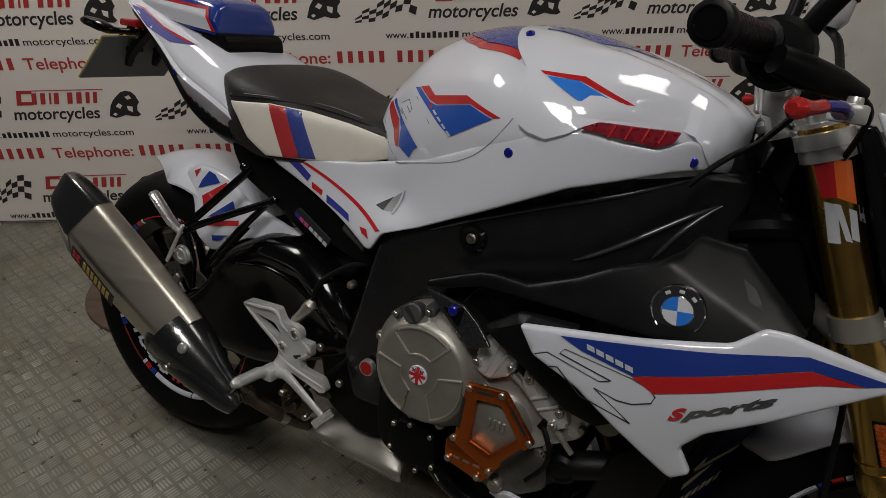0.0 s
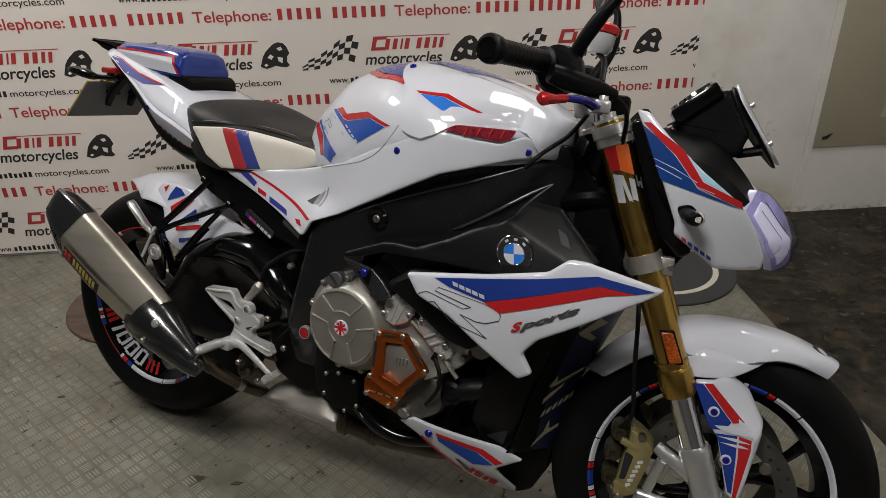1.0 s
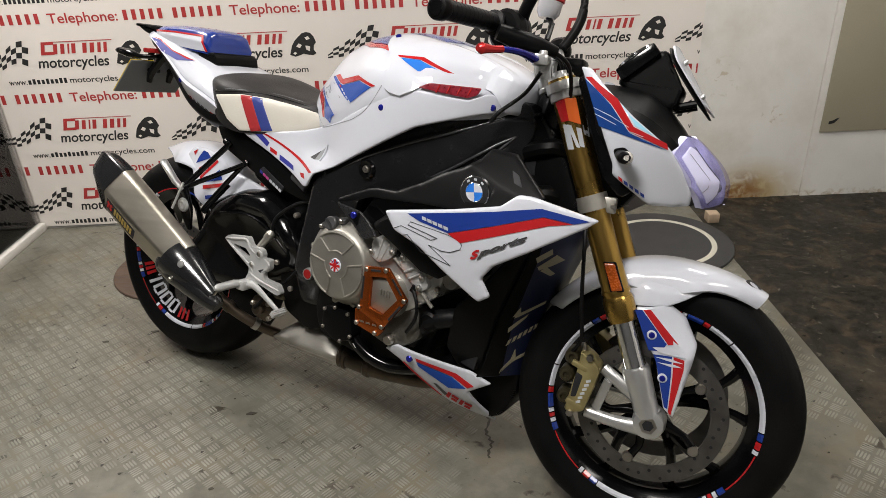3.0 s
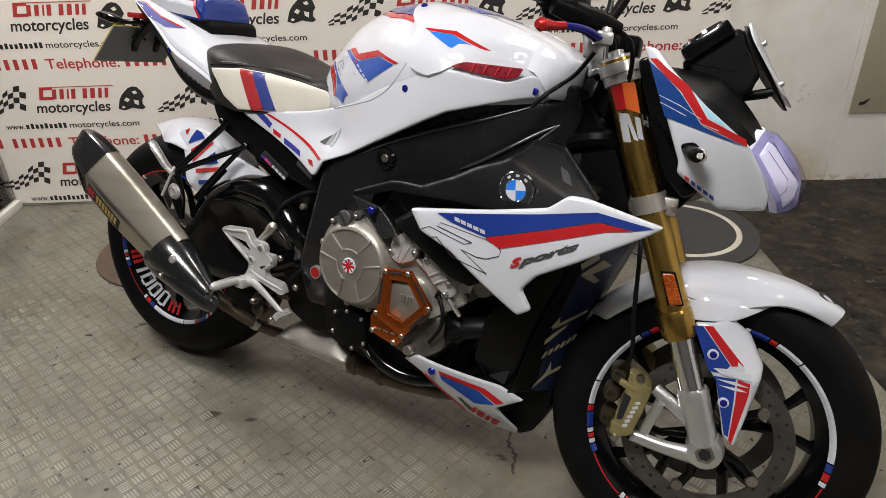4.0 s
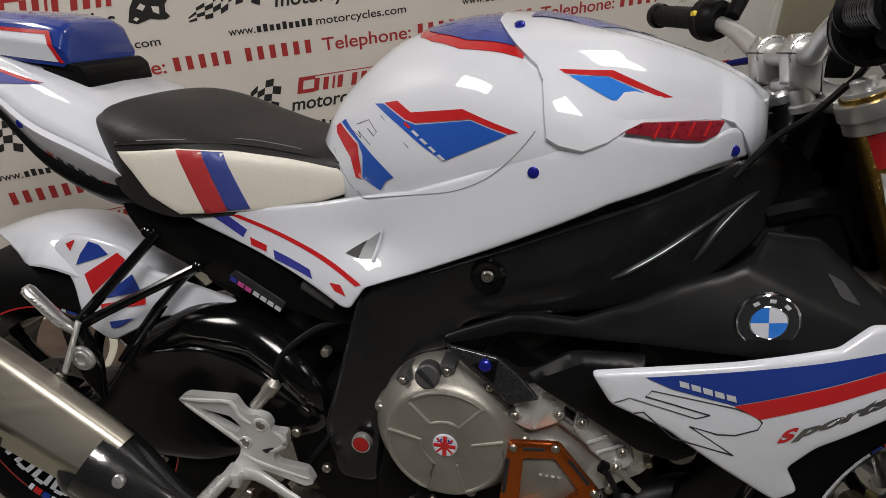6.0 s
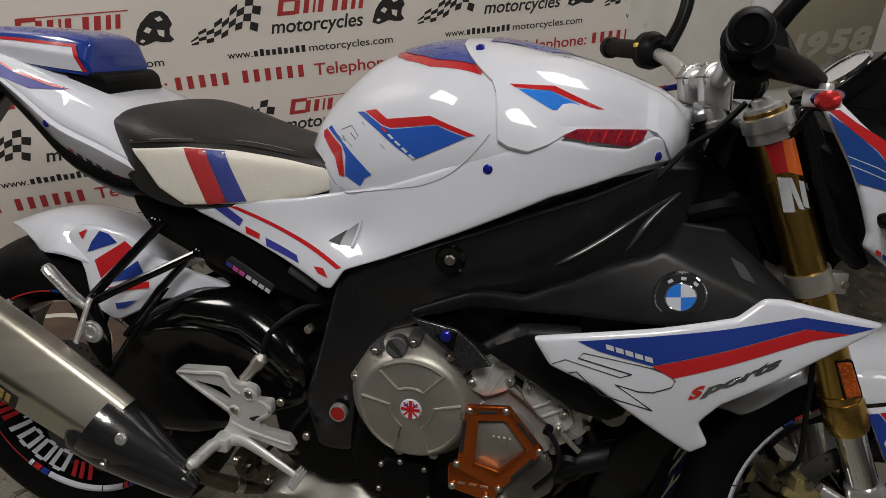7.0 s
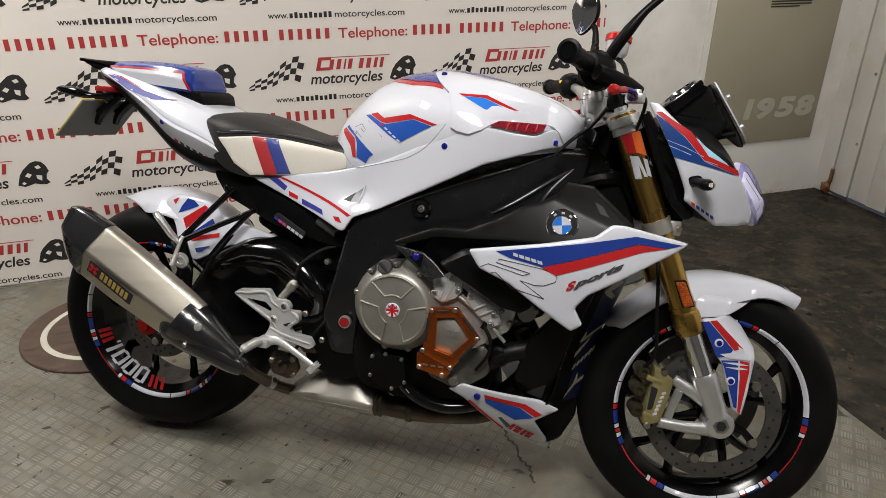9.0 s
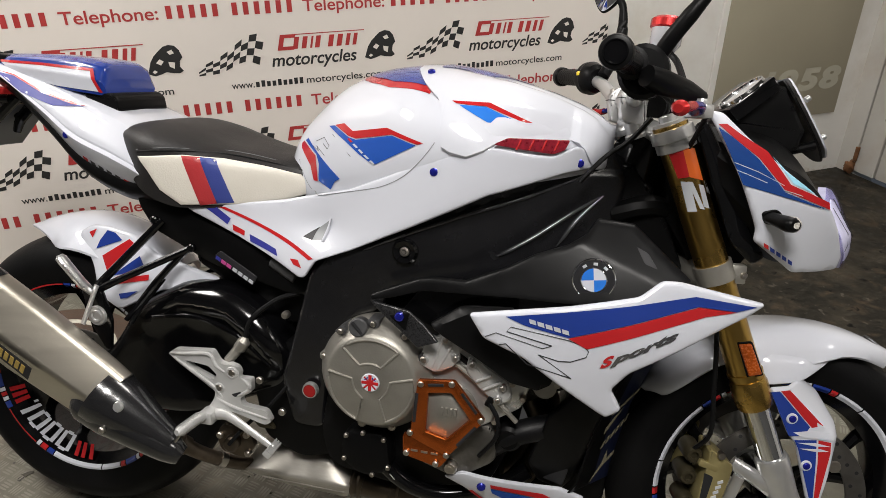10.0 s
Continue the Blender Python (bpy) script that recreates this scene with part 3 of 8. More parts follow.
# a leaning racing machine, as one plain shape with pale gaps
emblem = [[(0.304, -0.098), (0.310, -0.080), (0.317, -0.060), (0.330, -0.041), (0.346, -0.026), (0.362, -0.013), (0.380, -0.008), (0.398, -0.012), (0.410, -0.026), (0.418, -0.050), (0.408, -0.062), (0.405, -0.080), (0.415, -0.095), (0.402, -0.102), (0.380, -0.100), (0.362, -0.095), (0.345, -0.101), (0.326, -0.106)]]
emblem_gap = [[(0.334, -0.064), (0.346, -0.052), (0.358, -0.060), (0.348, -0.072)], [(0.372, -0.030), (0.388, -0.024), (0.394, -0.036), (0.380, -0.040)], [(0.372, -0.062), (0.392, -0.066), (0.388, -0.086), (0.374, -0.078)], [(0.318, -0.092), (0.326, -0.086), (0.334, -0.092), (0.325, -0.098)]]
address = [slab(-0.086 + 0.0188 * k, -0.0738 + 0.0188 * k, -0.170, -0.148 if k in (1, 4, 7, 8) else -0.152) for k in range(9)]
digits = []
x = 0.0
for k in range(12):
    if k != 5:
        digits.append([slab(x + 0.004, x + 0.021, 0.0, 0.040)])
        x += 0.0355
    else:
        x += 0.026
word_a = lettering("Telephone:", 0.056, width=0.285, bold=0.0006)
word_a.transform(pose(0, -0.0045, 0, 90))
word_b = lettering("motorcycles", 0.060, shear=0.2, width=0.300, bold=0.0010)
word_b.transform(pose(-0.026, -0.0045, -0.104, 90))
word_c = lettering("www.", 0.034, width=0.076, bold=0.0003)
word_c.transform(pose(-0.167, -0.0045, -0.170, 90))
word_d = lettering("motorcycles.com", 0.034, width=0.285, bold=0.0003)
word_d.transform(pose(0.087, -0.0045, -0.170, 90))
EDGE_L, EDGE_R = -2.44, 1.298


def clipped(bm, x0):
    """Cuts a print at the banner's edges."""
    for limit, sign in ((EDGE_R - x0, 1), (EDGE_L - x0, -1)):
        bmesh.ops.bisect_plane(bm, geom=bm.verts[:] + bm.edges[:] + bm.faces[:], plane_co=(limit, 0, 0), plane_no=(sign, 0, 0), clear_outer=True)
    return bm


def stamp(name, bm, material, label, places, kind=""):
    """Repeats a print over the banner, laid on its waves; those at its edges are cut off."""
    lo, hi = min(v.co.x for v in bm.verts), max(v.co.x for v in bm.verts)
    for x0, z0 in places:
        if x0 + hi < EDGE_L or x0 + lo > EDGE_R:
            continue
        one = bm.copy()
        if x0 + lo < EDGE_L or x0 + hi > EDGE_R:
            one = clipped(one, x0)
            if not one.faces:
                one.free()
                continue
        for v in one.verts:
            v.co.y = ripple(x0 + v.co.x, z0 + v.co.z) - 0.0008 + (v.co.y + 0.0045)
        ob = new(name, finish(name, one, material))
        ob.parent = banner
        ob.location = (x0, 0, z0)
        tagged(ob, label, kind=kind)
    bm.free()


logos = [(0.7268 * col, 0.838 + 0.3225 * row) for row in range(-2, 4) for col in range(-4, 3)]
lines = [(0.098 + 0.742 * col, 0.910 + 0.3225 * row) for row in range(-2, 4) for col in range(-4, 3)]
stamp("printed_title", flat_polys(red_logo), BANRED, "red slanted title print", logos)
stamp("printed_flag", flat_polys(flag), BANBLACK, "black chequered flag print", logos)
stamp("printed_emblem", flat_polys(emblem, True), BANBLACK, "black racing machine emblem print", logos, "stuff")
gaps = flat_polys(emblem_gap)
for v in gaps.verts:
    v.co.y -= 0.0004
stamp("printed_gap", gaps, BANNER, "pale gap in the printed emblem", logos, "stuff")
stamp("printed_address_bar", flat_polys(address), BANBLACK, "small black printed bars", logos, "stuff")
stamp("printed_word", word_c, BANBLACK, "small black printed word", logos)
stamp("printed_word", word_d, BANBLACK, "small black printed word", logos)
stamp("printed_word", word_b, BANBLACK, "black slanted printed word", logos)
stamp("printed_word", word_a, BANRED, "red printed word", lines)
for bar in digits:
    stamp("printed_bar", flat_polys(bar), BANRED, "red printed bar", [(x + 0.305, z) for x, z in lines])

# ---------------------------------------------------------------- glazed display stand beside the banner
stand = thing("display_stand", "glazed display stand with a white edged base board", "display stand")
part("base_board", box((-2.6, -0.95, 0.0), (-1.66, -0.02, 0.035), 0.003), BOARD, stand, "white edged base board")
part("base_top", box((-2.59, -0.94, 0.036), (-1.70, -0.03, 0.04)), CHECKER, stand, "grey board top")
part("glass_pane", box((-1.688, -0.94, 0.041), (-1.682, -0.02, 1.9)), GLASS, stand, "clear glass side pane")
part("corner_post", box((-1.90, -0.16, 0.041), (-1.84, -0.10, 0.42), 0.004), PINE, stand, "short pine post")
part("orange_card", box((-2.10, -0.22, 0.42), (-1.84, -0.215, 0.62)), ORANGE, stand, "orange printed card")
part("card_post", box((-1.98, -0.212, 0.041), (-1.95, -0.19, 0.60), 0.003), PINE, stand)
bm = bmesh.new()
bmesh.ops.create_icosphere(bm, subdivisions=4, radius=0.12)
for v in bm.verts:
    v.co *= 0.8 + 0.7 * noise.noise(v.co * 14)
    v.co.z = max(v.co.z * 0.6, -0.04)
bm.transform(pose(-1.95, -0.45, 0.082))
solid("crumpled_cloth", bm, FABRIC, "dark crumpled cloth lying on the display base", "cloth", sharp=3)

# ---------------------------------------------------------------- round boards on the floor
def round_board(centre, material, label, ring_colour):
    ob = thing("round_board", label, "floor board", pose(*centre), group="round boards on the floor")
    part("disc", lathe([(0, 0.009), (0.282, 0.009), (0.285, 0.006), (0.285, 0.0), (0, 0.0)], (0, 0, 0), (0, 0, 1), 64), material, ob)
    part("painted_ring", lathe([(0.198, 0.0092), (0.199, 0.0098), (0.218, 0.0098), (0.219, 0.0092)], (0, 0, 0), (0, 0, 1), 64), ring_colour, ob, "cream painted ring")
    return ob


round_board((-0.865, -0.45, 0.0), WOOD, "dark stained round wooden board with a cream ring", CREAMLINE)
round_board((1.07, -0.44, 0.0), BLACKDISC, "black painted round board with a cream ring", CREAMLINE)
solid("wood_block", box((1.33, -0.26, -0.006), (1.38, -0.21, 0.035), 0.003), PINE, "small pale wood block on the floor", "wood block")

# a crack and dark scuffs on the plate
def floor_mark(name, pts, width, material, label):
    bm = bmesh.new()
    rows = []
    for k, (x, y) in enumerate(pts):
        w = width * (0.6 + 0.8 * abs(math.sin(k * 2.3 + x * 9)))
        rows.append((bm.verts.new((x - w, y, 0.0016)), bm.verts.new((x + w, y + w * 0.3, 0.0016))))
    for a, b in zip(rows, rows[1:]):
        bm.faces.new((a[0], a[1], b[1], b[0]))
    bmesh.ops.recalc_face_normals(bm, faces=bm.faces[:])
    return tagged(new(name, finish(name, bm, material)), label, "floor mark", kind="structure")


crack = [(0.285 + 0.006 * math.sin(k * 0.7) + 0.004 * math.sin(k * 2.9), -1.36 - 0.0098 * k) for k in range(27)]
floor_mark("floor_crack", crack, 0.0030, CRACK, "dark cracked joint in the tread plate")
rng = random.Random(4)
for k in range(90):
    x, y = rng.uniform(-1.2, 1.2), rng.uniform(-2.4, -0.2)
    r, n = rng.uniform(0.0015, 0.006) * (1 + 1.5 * (k % 8 == 0)), 9
    ring = [(x + r * rng.uniform(0.3, 1.3) * math.cos(6.283 * i / n), y + r * rng.uniform(0.2, 0.9) * math.sin(6.283 * i / n)) for i in range(n)]
    bm = bmesh.new()
    top = [bm.verts.new((px, py, 0.0022)) for px, py in ring]
    bm.faces.new(top)
    low = [bm.verts.new((px + 0.15 * (px - x), py + 0.15 * (py - y), 0.0003)) for px, py in ring]
    for i in range(n):
        bm.faces.new((top[i], low[i], low[(i + 1) % n], top[(i + 1) % n]))
    bmesh.ops.recalc_face_normals(bm, faces=bm.faces[:])
    tagged(new("floor_scuff", finish("floor_scuff", bm, CRACK)), "small dark grease spot on the tread plate", "floor mark", kind="structure")

# ---------------------------------------------------------------- ceiling lamps
def ceiling_panel(x, y, sx, sy, watts, colour):
    ob = thing("ceiling_light", "unseen white framed rectangular ceiling light panel", "ceiling light", pose(x, y, ZC), group="ceiling lights")
    part("frame", box((-sx / 2 - 0.03, -sy / 2 - 0.03, -0.05), (sx / 2 + 0.03, sy / 2 + 0.03, 0.0), 0.004), BOARD, ob)
    part("diffuser", box((-sx / 2, -sy / 2, -0.056), (sx / 2, sy / 2, -0.0505)), TUBE, ob, "glowing white diffuser")
    area_lamp("ceiling_lamp", (x, y, ZC - 0.075), (x, y, 0), sx, sy, watts, colour)


WARM = (1.0, 0.965, 0.925)
# first panel follows the tank's reflection; the other three are unseen, added as fill
ceiling_panel(-1.55, -0.60, 0.55, 0.6, 36, WARM)
ceiling_panel(-0.3, -2.55, 0.6, 0.6, 47, WARM)
ceiling_panel(1.7, -3.3, 0.6, 0.6, 4, WARM)
ceiling_panel(1.3, -0.8, 0.6, 0.6, 13.5, WARM)


# ---------------------------------------------------------------- the motorcycle
RAKE = radians(24.6)
BIKE = Matrix.Translation((-0.624, -1.0568, 0.0055)) @ pose(0, 0, 0, 0, 0, -32.75) @ pose(0, 0, 0, -14.5)
PIVOT = Vector((1.5375, 0, 0))
AXIS = Vector((-math.sin(RAKE), 0, math.cos(RAKE)))
STEER = Matrix.Translation(PIVOT) @ Matrix.Rotation(radians(10.4), 4, AXIS) @ Matrix.Translation(-PIVOT)
bike = thing("motorcycle", "white blue and red naked sports motorcycle leaning on its side stand", "motorcycle", BIKE)


def P(name, bm, material, label="", parent=None, steer=False, sharp=0.6):
    if steer:
        bm.transform(STEER)
    return part(name, bm, material, parent or bike, label, sharp)


def both(bm):
    """The mesh and its mirror image on the other side."""
    other = bm.copy()
    for v in other.verts:
        v.co.y = -v.co.y
    bmesh.ops.reverse_faces(other, faces=other.faces[:])
    return merge(bm, other)


# ---- wheels
def wheel(cx, cz, radius, half, rim_half, name, steer, disc_r, disc_y, sides, word):
    c = (cx, 0, cz)
    w = rim_half
    rim = lathe([(0.222, w), (0.2225, w + 0.004), (0.216, w + 0.004), (0.206, w - 0.006), (0.190, w - 0.02), (0.186, 0), (0.190, 0.02 - w), (0.206, 0.006 - w), (0.216, -w - 0.004), (0.2225, -w - 0.004), (0.222, -w), (0.205, 0.02 - w), (0.200, 0), (0.205, w - 0.02), (0.222, w)], c, seg=72)
    body = P(name, rim, BLACK, "black cast alloy wheel with coloured rim stickers", steer=steer)
    tyre = []
    for k in range(25):
        a = -math.pi / 2 + math.pi * k / 24
        tyre.append((0.226 + (radius - 0.226) * max(0.0, math.cos(a)) ** 0.62, half * math.sin(a) * (1.0 if abs(math.sin(a)) < 0.97 else 0.97)))
    tyre = [(0.216, -w - 0.002)] + tyre[1:-1] + [(0.216, w + 0.002)]
    tyre = lathe(tyre + [(0.224, w - 0.004), (0.224, 0.004 - w), tyre[0]], c, seg=96)
    P("tyre", tyre, RUBBER, "black rubber sports tyre", body, steer, sharp=0.9)
    P("hub", lathe([(0, 0.07), (0.022, 0.07), (0.03, 0.06), (0.036, 0.03), (0.036, -0.03), (0.03, -0.06), (0, -0.06)], c, seg=24), BLACK, "", body, steer)
    for k in range(5):
        for fork in (-1, 1):
            a = radians(72 * k + 18)
            b = a + fork * radians(17)
            pts = [Vector(c) + Vector((r * math.cos(t), 0, r * math.sin(t))) for r, t in ((0.03, a), (0.09, a + fork * radians(5)), (0.15, (a + b) / 2 + fork * radians(3)), (0.195, b))]
            P("spoke", sweep(pts, [0.015, 0.012, 0.010, 0.013], 8, 0.9, up=(0, 1, 0), smooth_steps=3), BLACK, "", body, steer)
    for side in sides:
        yy = side * disc_y
        ring = lathe([(disc_r - 0.036, 0.0025), (disc_r - 0.001, 0.0025), (disc_r, 0), (disc_r - 0.001, -0.0025), (disc_r - 0.036, -0.0025), (disc_r - 0.036, 0.0025)], (cx, yy, cz), seg=72)
        disc = P("brake_disc", ring, DISC, "drilled steel brake disc", body, steer)
        if side < 0:
            holes = []
            for k in range(40):
                a = 2 * math.pi * k / 40
                r = disc_r - 0.018 + 0.009 * math.sin(k * 2.4)
                holes.append(lathe([(0, 0.0004), (0.0036, 0.0004), (0.0036, 0)], (cx + r * math.cos(a), yy - 0.0027, cz + r * math.sin(a)), seg=8))
            tagged(P("drill_holes", merge(*holes), GREYINK, "", body, steer), kind="stuff")
            for k in range(5):
                a = radians(72 * k + 40)
                e = Vector((math.cos(a), 0, math.sin(a)))
                s = Vector((-math.sin(a), 0, math.cos(a)))
                base = Vector((cx, yy, cz))
                P("disc_carrier", sweep([base + e * 0.035, base + e * 0.08 + s * 0.01, base + e * (disc_r - 0.034)], [0.012, 0.008, 0.010], 8, 0.5, up=(0, 1, 0)), BLACK, "", body, steer)
                P("disc_button", lathe([(0, 0.006), (0.010, 0.006), (0.012, 0.002), (0.012, -0.004), (0, -0.004)], base + e * (disc_r - 0.04), seg=14), STEEL, "", body, steer)
    # rim stickers on the near flange
    a = 20
    k = 0
    pattern = [(34, "w"), (14, "w"), (4, "r"), (9, "b"), (3, "w"), (3, "r"), (3, "w"), (5, "b"), (26, "t"), (3, "w"), (5, "r"), (5, "b")]
    while a < 375:
        span, key = pattern[k % len(pattern)]
        thin = key == "t"
        seg = lathe([(0.2165, w + 0.0055), (0.2195, w + 0.0057)] if thin else [(0.2105, w + 0.0002), (0.2165, w + 0.0055), (0.2212, w + 0.0056)], c, seg=max(2, span // 3), start=radians(a), turn=radians(span - 0.7))
        P("rim_sticker", seg, {"w": WHITE, "r": RED, "b": BLUE, "t": RED}[key], "", body, steer)
        a += span
        k += 1
    for start in word:
        for k, digit in enumerate("1000"):
            w0, h0, q = 0.0345, 0.046, 0.0095
            lean = 0.16
            if digit == "1":
                quads = [slab(0.006, 0.006 + q, 0.0, h0, lean), slab(0.0, 0.006, h0 - q, h0, lean)]
            else:
                quads = [slab(0.0, q, 0.003, h0 - 0.003, lean), slab(w0 - q, w0, 0.003, h0 - 0.003, lean), slab(q, w0 - q, 0.0, q * 0.75, lean), slab(q + lean * (h0 - q * 0.75), w0 - q + lean * (h0 - q * 0.75), h0 - q * 0.75, h0)]
            bm = bmesh.new()
            for poly in quads:
                bm.faces.new([bm.verts.new((px, pz, 0)) for px, pz in poly])
            bmesh.ops.subdivide_edges(bm, edges=bm.edges[:], cuts=2, use_grid_fill=True)
            for v in bm.verts:
                ang = radians(start) + (v.co.x + (0.0 if k == 0 else 0.027 + 0.0405 * (k - 1))) / 0.185
                r = 0.205 - v.co.y
                v.co = Vector((cx + r * math.cos(ang), -(w - 0.004 - (0.204 - r) * 0.35), cz + r * math.sin(ang)))
            P("wheel_numeral", bm, WHITE, "white numeral on the rim", body, steer)
        for off in (-15, -10.5, -6, 49, 54, 60):
            seg = lathe([(0.170, w - 0.015), (0.19, w - 0.0085), (0.203, w - 0.0035)], c, seg=4, start=radians(start + off), turn=radians(3.0))
            P("rim_mark", seg, RED, "red mark on the rim", body, steer)
    return body


rear_wheel = wheel(0.0, 0.32, 0.320, 0.096, 0.078, "rear_wheel", False, 0.11, 0.06, (-1,), (211,))
front_wheel = wheel(1.440, 0.30, 0.2995, 0.060, 0.046, "front_wheel", True, 0.154, 0.068, (-1, 1), ())

# ---- frame, swingarm and engine
frame_y = sheet([(0.55, -0.145, 0.35), (0.60, -0.165, 0.50), (0.585, -0.165, 0.65), (0.63, -0.175, 0.69), (0.762, -0.188, 0.722), (0.83, -0.185, 0.76), (1.016, -0.125, 0.85), (1.10, -0.08, 0.89), (1.12, -0.07, 0.87), (0.95, -0.15, 0.73)])
frame_poly = rounded([(0.575, 0.655), (0.63, 0.73), (0.80, 0.805), (0.98, 0.888), (1.09, 0.910), (1.125, 0.866), (1.098, 0.770), (1.03, 0.708), (0.93, 0.678), (0.80, 0.665), (0.73, 0.645), (0.715, 0.60), (0.66, 0.58), (0.615, 0.50), (0.60, 0.33), (0.535, 0.33), (0.515, 0.43), (0.545, 0.53)], 0.02)
RIDGES = ([(0.684, 0.713), (0.758, 0.750), (0.858, 0.792), (0.955, 0.827), (1.05, 0.868)], [(0.913, 0.723), (0.933, 0.733), (0.971, 0.757), (1.004, 0.781), (1.047, 0.812), (1.080, 0.833)], [(1.012, 0.744), (1.023, 0.761), (1.039, 0.786), (1.061, 0.812), (1.082, 0.833)])


def beam_y(x, z):
    """The beam's face: set back above its upper ridge and hollow between the two braces at its head."""
    y = frame_y(x, z) + 0.009 + 0.022 * math.exp(-((x - 0.60) / 0.07) ** 2 - ((z - 0.74) / 0.04) ** 2)
    above = z - float(np.interp(x, [p[0] for p in RIDGES[0]], [p[1] for p in RIDGES[0]]))
    y += 0.007 * max(0.0, min(1.0, above / 0.008)) * max(0.0, min(1.0, (x - 0.66) / 0.05))
    return y + 0.004 * math.exp(-(line_distance(x, z, [(0.985, 0.750), (1.03, 0.790), (1.06, 0.815)]) / 0.010) ** 2)


beam = P("frame_beam", panel(frame_poly, beam_y, 0.03, 0.010, 0.0075), SATINBLACK, "black painted aluminium frame beam")
P("frame_beam", panel(frame_poly, frame_y, 0.03, 0.014, 0.03, flip=-1), BLACK)
# ridges in the paler black, their highlight partly put into the colour
for ridge in RIDGES:
    P("frame_ridge", sweep([(x, beam_y(x, z) - 0.0012, z) for x, z in ridge], [0.0008] + [0.0036] * (len(ridge) - 2) + [0.0008], 12, smooth_steps=3), RIDGESHINE, "", beam)
P("frame_bolt_ring", lathe([(0.011, 0.002), (0.019, 0.005), (0.023, 0.0), (0.023, -0.006)], (0.762, -0.182, 0.722), seg=24), BLACK, "", beam)
P("frame_bolt", bolt((0.762, -0.182, 0.722), 0.0085, 0.006), STEEL, "dull steel frame bolt", beam)
P("bolt_socket", lathe([(0, 0.0004), (0.0042, 0.0004), (0.0044, 0)], (0.762, -0.1882, 0.722), seg=6), GREYINK, "", beam)
red_cap = P("pivot_cap", lathe([(0, 0.006), (0.0118, 0.006), (0.0125, 0.003), (0.0140, 0.003), (0.0145, -0.006), (0, -0.006)], (0.583, -0.160, 0.425), seg=24), REDANO, "red pivot cap")
P("pivot_ring", lathe([(0.0125, 0.0045), (0.0145, 0.0045), (0.0155, 0.0), (0.0155, -0.006)], (0.583, -0.161, 0.425), seg=24), ALLOY, "", red_cap)
P("frame_bolt", bolt((0.529, -0.150, 0.566), 0.0075, 0.010), STEEL, "dull steel frame bolt", beam)
P("head_casting", sweep([(1.10, 0, 0.80), (1.155, 0, 0.93)], [0.06, 0.05], 16), BLACK, "black steering head")

swing_poly = rounded([(0.54, 0.46), (0.52, 0.40), (0.30, 0.30), (0.02, 0.285), (-0.03, 0.32), (0.02, 0.36), (0.13, 0.43), (0.20, 0.54), (0.30, 0.595), (0.40, 0.60), (0.48, 0.555)], 0.035)
swing_y = sheet([(0.54, -0.13, 0.46), (0.0, -0.12, 0.32), (0.3, -0.135, 0.31), (0.3, -0.115, 0.58), (0.18, -0.125, 0.45), (0.45, -0.125, 0.56)])


def arm_y(x, z):
    """The arm's face: swollen along its upper arch, with a hollow below it."""
    d = line_distance(x, z, [(0.10, 0.40), (0.19, 0.515), (0.29, 0.565), (0.40, 0.565), (0.50, 0.50)])
    return swing_y(x, z) - 0.030 * math.exp(-(d / 0.045) ** 2) + 0.012 * math.exp(-(math.hypot(x - 0.33, z - 0.42) / 0.08) ** 2)


arm = P("swingarm", panel(swing_poly, arm_y, 0.05, 0.034, 0.012), BLACK, "glossy black cast swingarm", sharp=0.9)
P("arm_rib", sweep([(x, arm_y(x, z) - 0.001, z) for x, z in ((0.24, 0.520), (0.33, 0.530), (0.42, 0.505), (0.49, 0.45))], [0.003, 0.006, 0.006, 0.003], 10, smooth_steps=4), BLACK, "", arm)
P("arm_crossbar", sweep([(0.42, -0.1, 0.47), (0.42, 0.12, 0.47)], 0.05, 14), BLACK, "", arm)
P("axle_nut", lathe([(0, 0.018), (0.014, 0.018), (0.017, 0.012), (0.017, 0.0), (0.028, 0.0), (0.03, -0.004)], (0.0, -0.122, 0.32), seg=20), REDANO, "red axle nut", arm)
P("swingarm_far", panel(swing_poly, swing_y, 0.05, 0.02, 0.04, flip=-1), BLACK)

block = P("engine_block", merge(prism(rounded([(0.60, 0.34), (0.64, 0.58), (0.80, 0.60), (0.93, 0.52), (0.98, 0.40), (0.93, 0.28), (0.75, 0.25), (0.62, 0.27)], 0.03), -0.15, 0.15, 0.006)), PLASTIC, "dark cast engine block")
P("sump", prism(rounded([(0.62, 0.30), (0.93, 0.32), (0.95, 0.20), (0.72, 0.19), (0.64, 0.22)], 0.02), -0.045, 0.09, 0.006), PLASTIC, "", block)
P("gearbox_case", prism(rounded([(0.43, 0.46), (0.47, 0.50), (0.62, 0.50), (0.64, 0.28), (0.55, 0.255), (0.47, 0.29)], 0.02), -0.125, 0.12, 0.008), PLASTIC, "black gearbox case")
cyl = P("cylinder_block", prism(rounded([(0.79, 0.555), (0.86, 0.61), (1.00, 0.53), (0.985, 0.47), (0.90, 0.41), (0.80, 0.42)], 0.012), -0.19, 0.19, 0.006), ALLOY, "silver cast cylinder block")
for k in range(3):
    P("gasket_slot", sweep([(0.868 + 0.028 * k, -0.1915, 0.552 - 0.0185 * k), (0.888 + 0.028 * k, -0.1915, 0.539 - 0.0185 * k)], 0.0055, 6, 0.4, up=(0, 1, 0)), GREYINK, "", cyl)
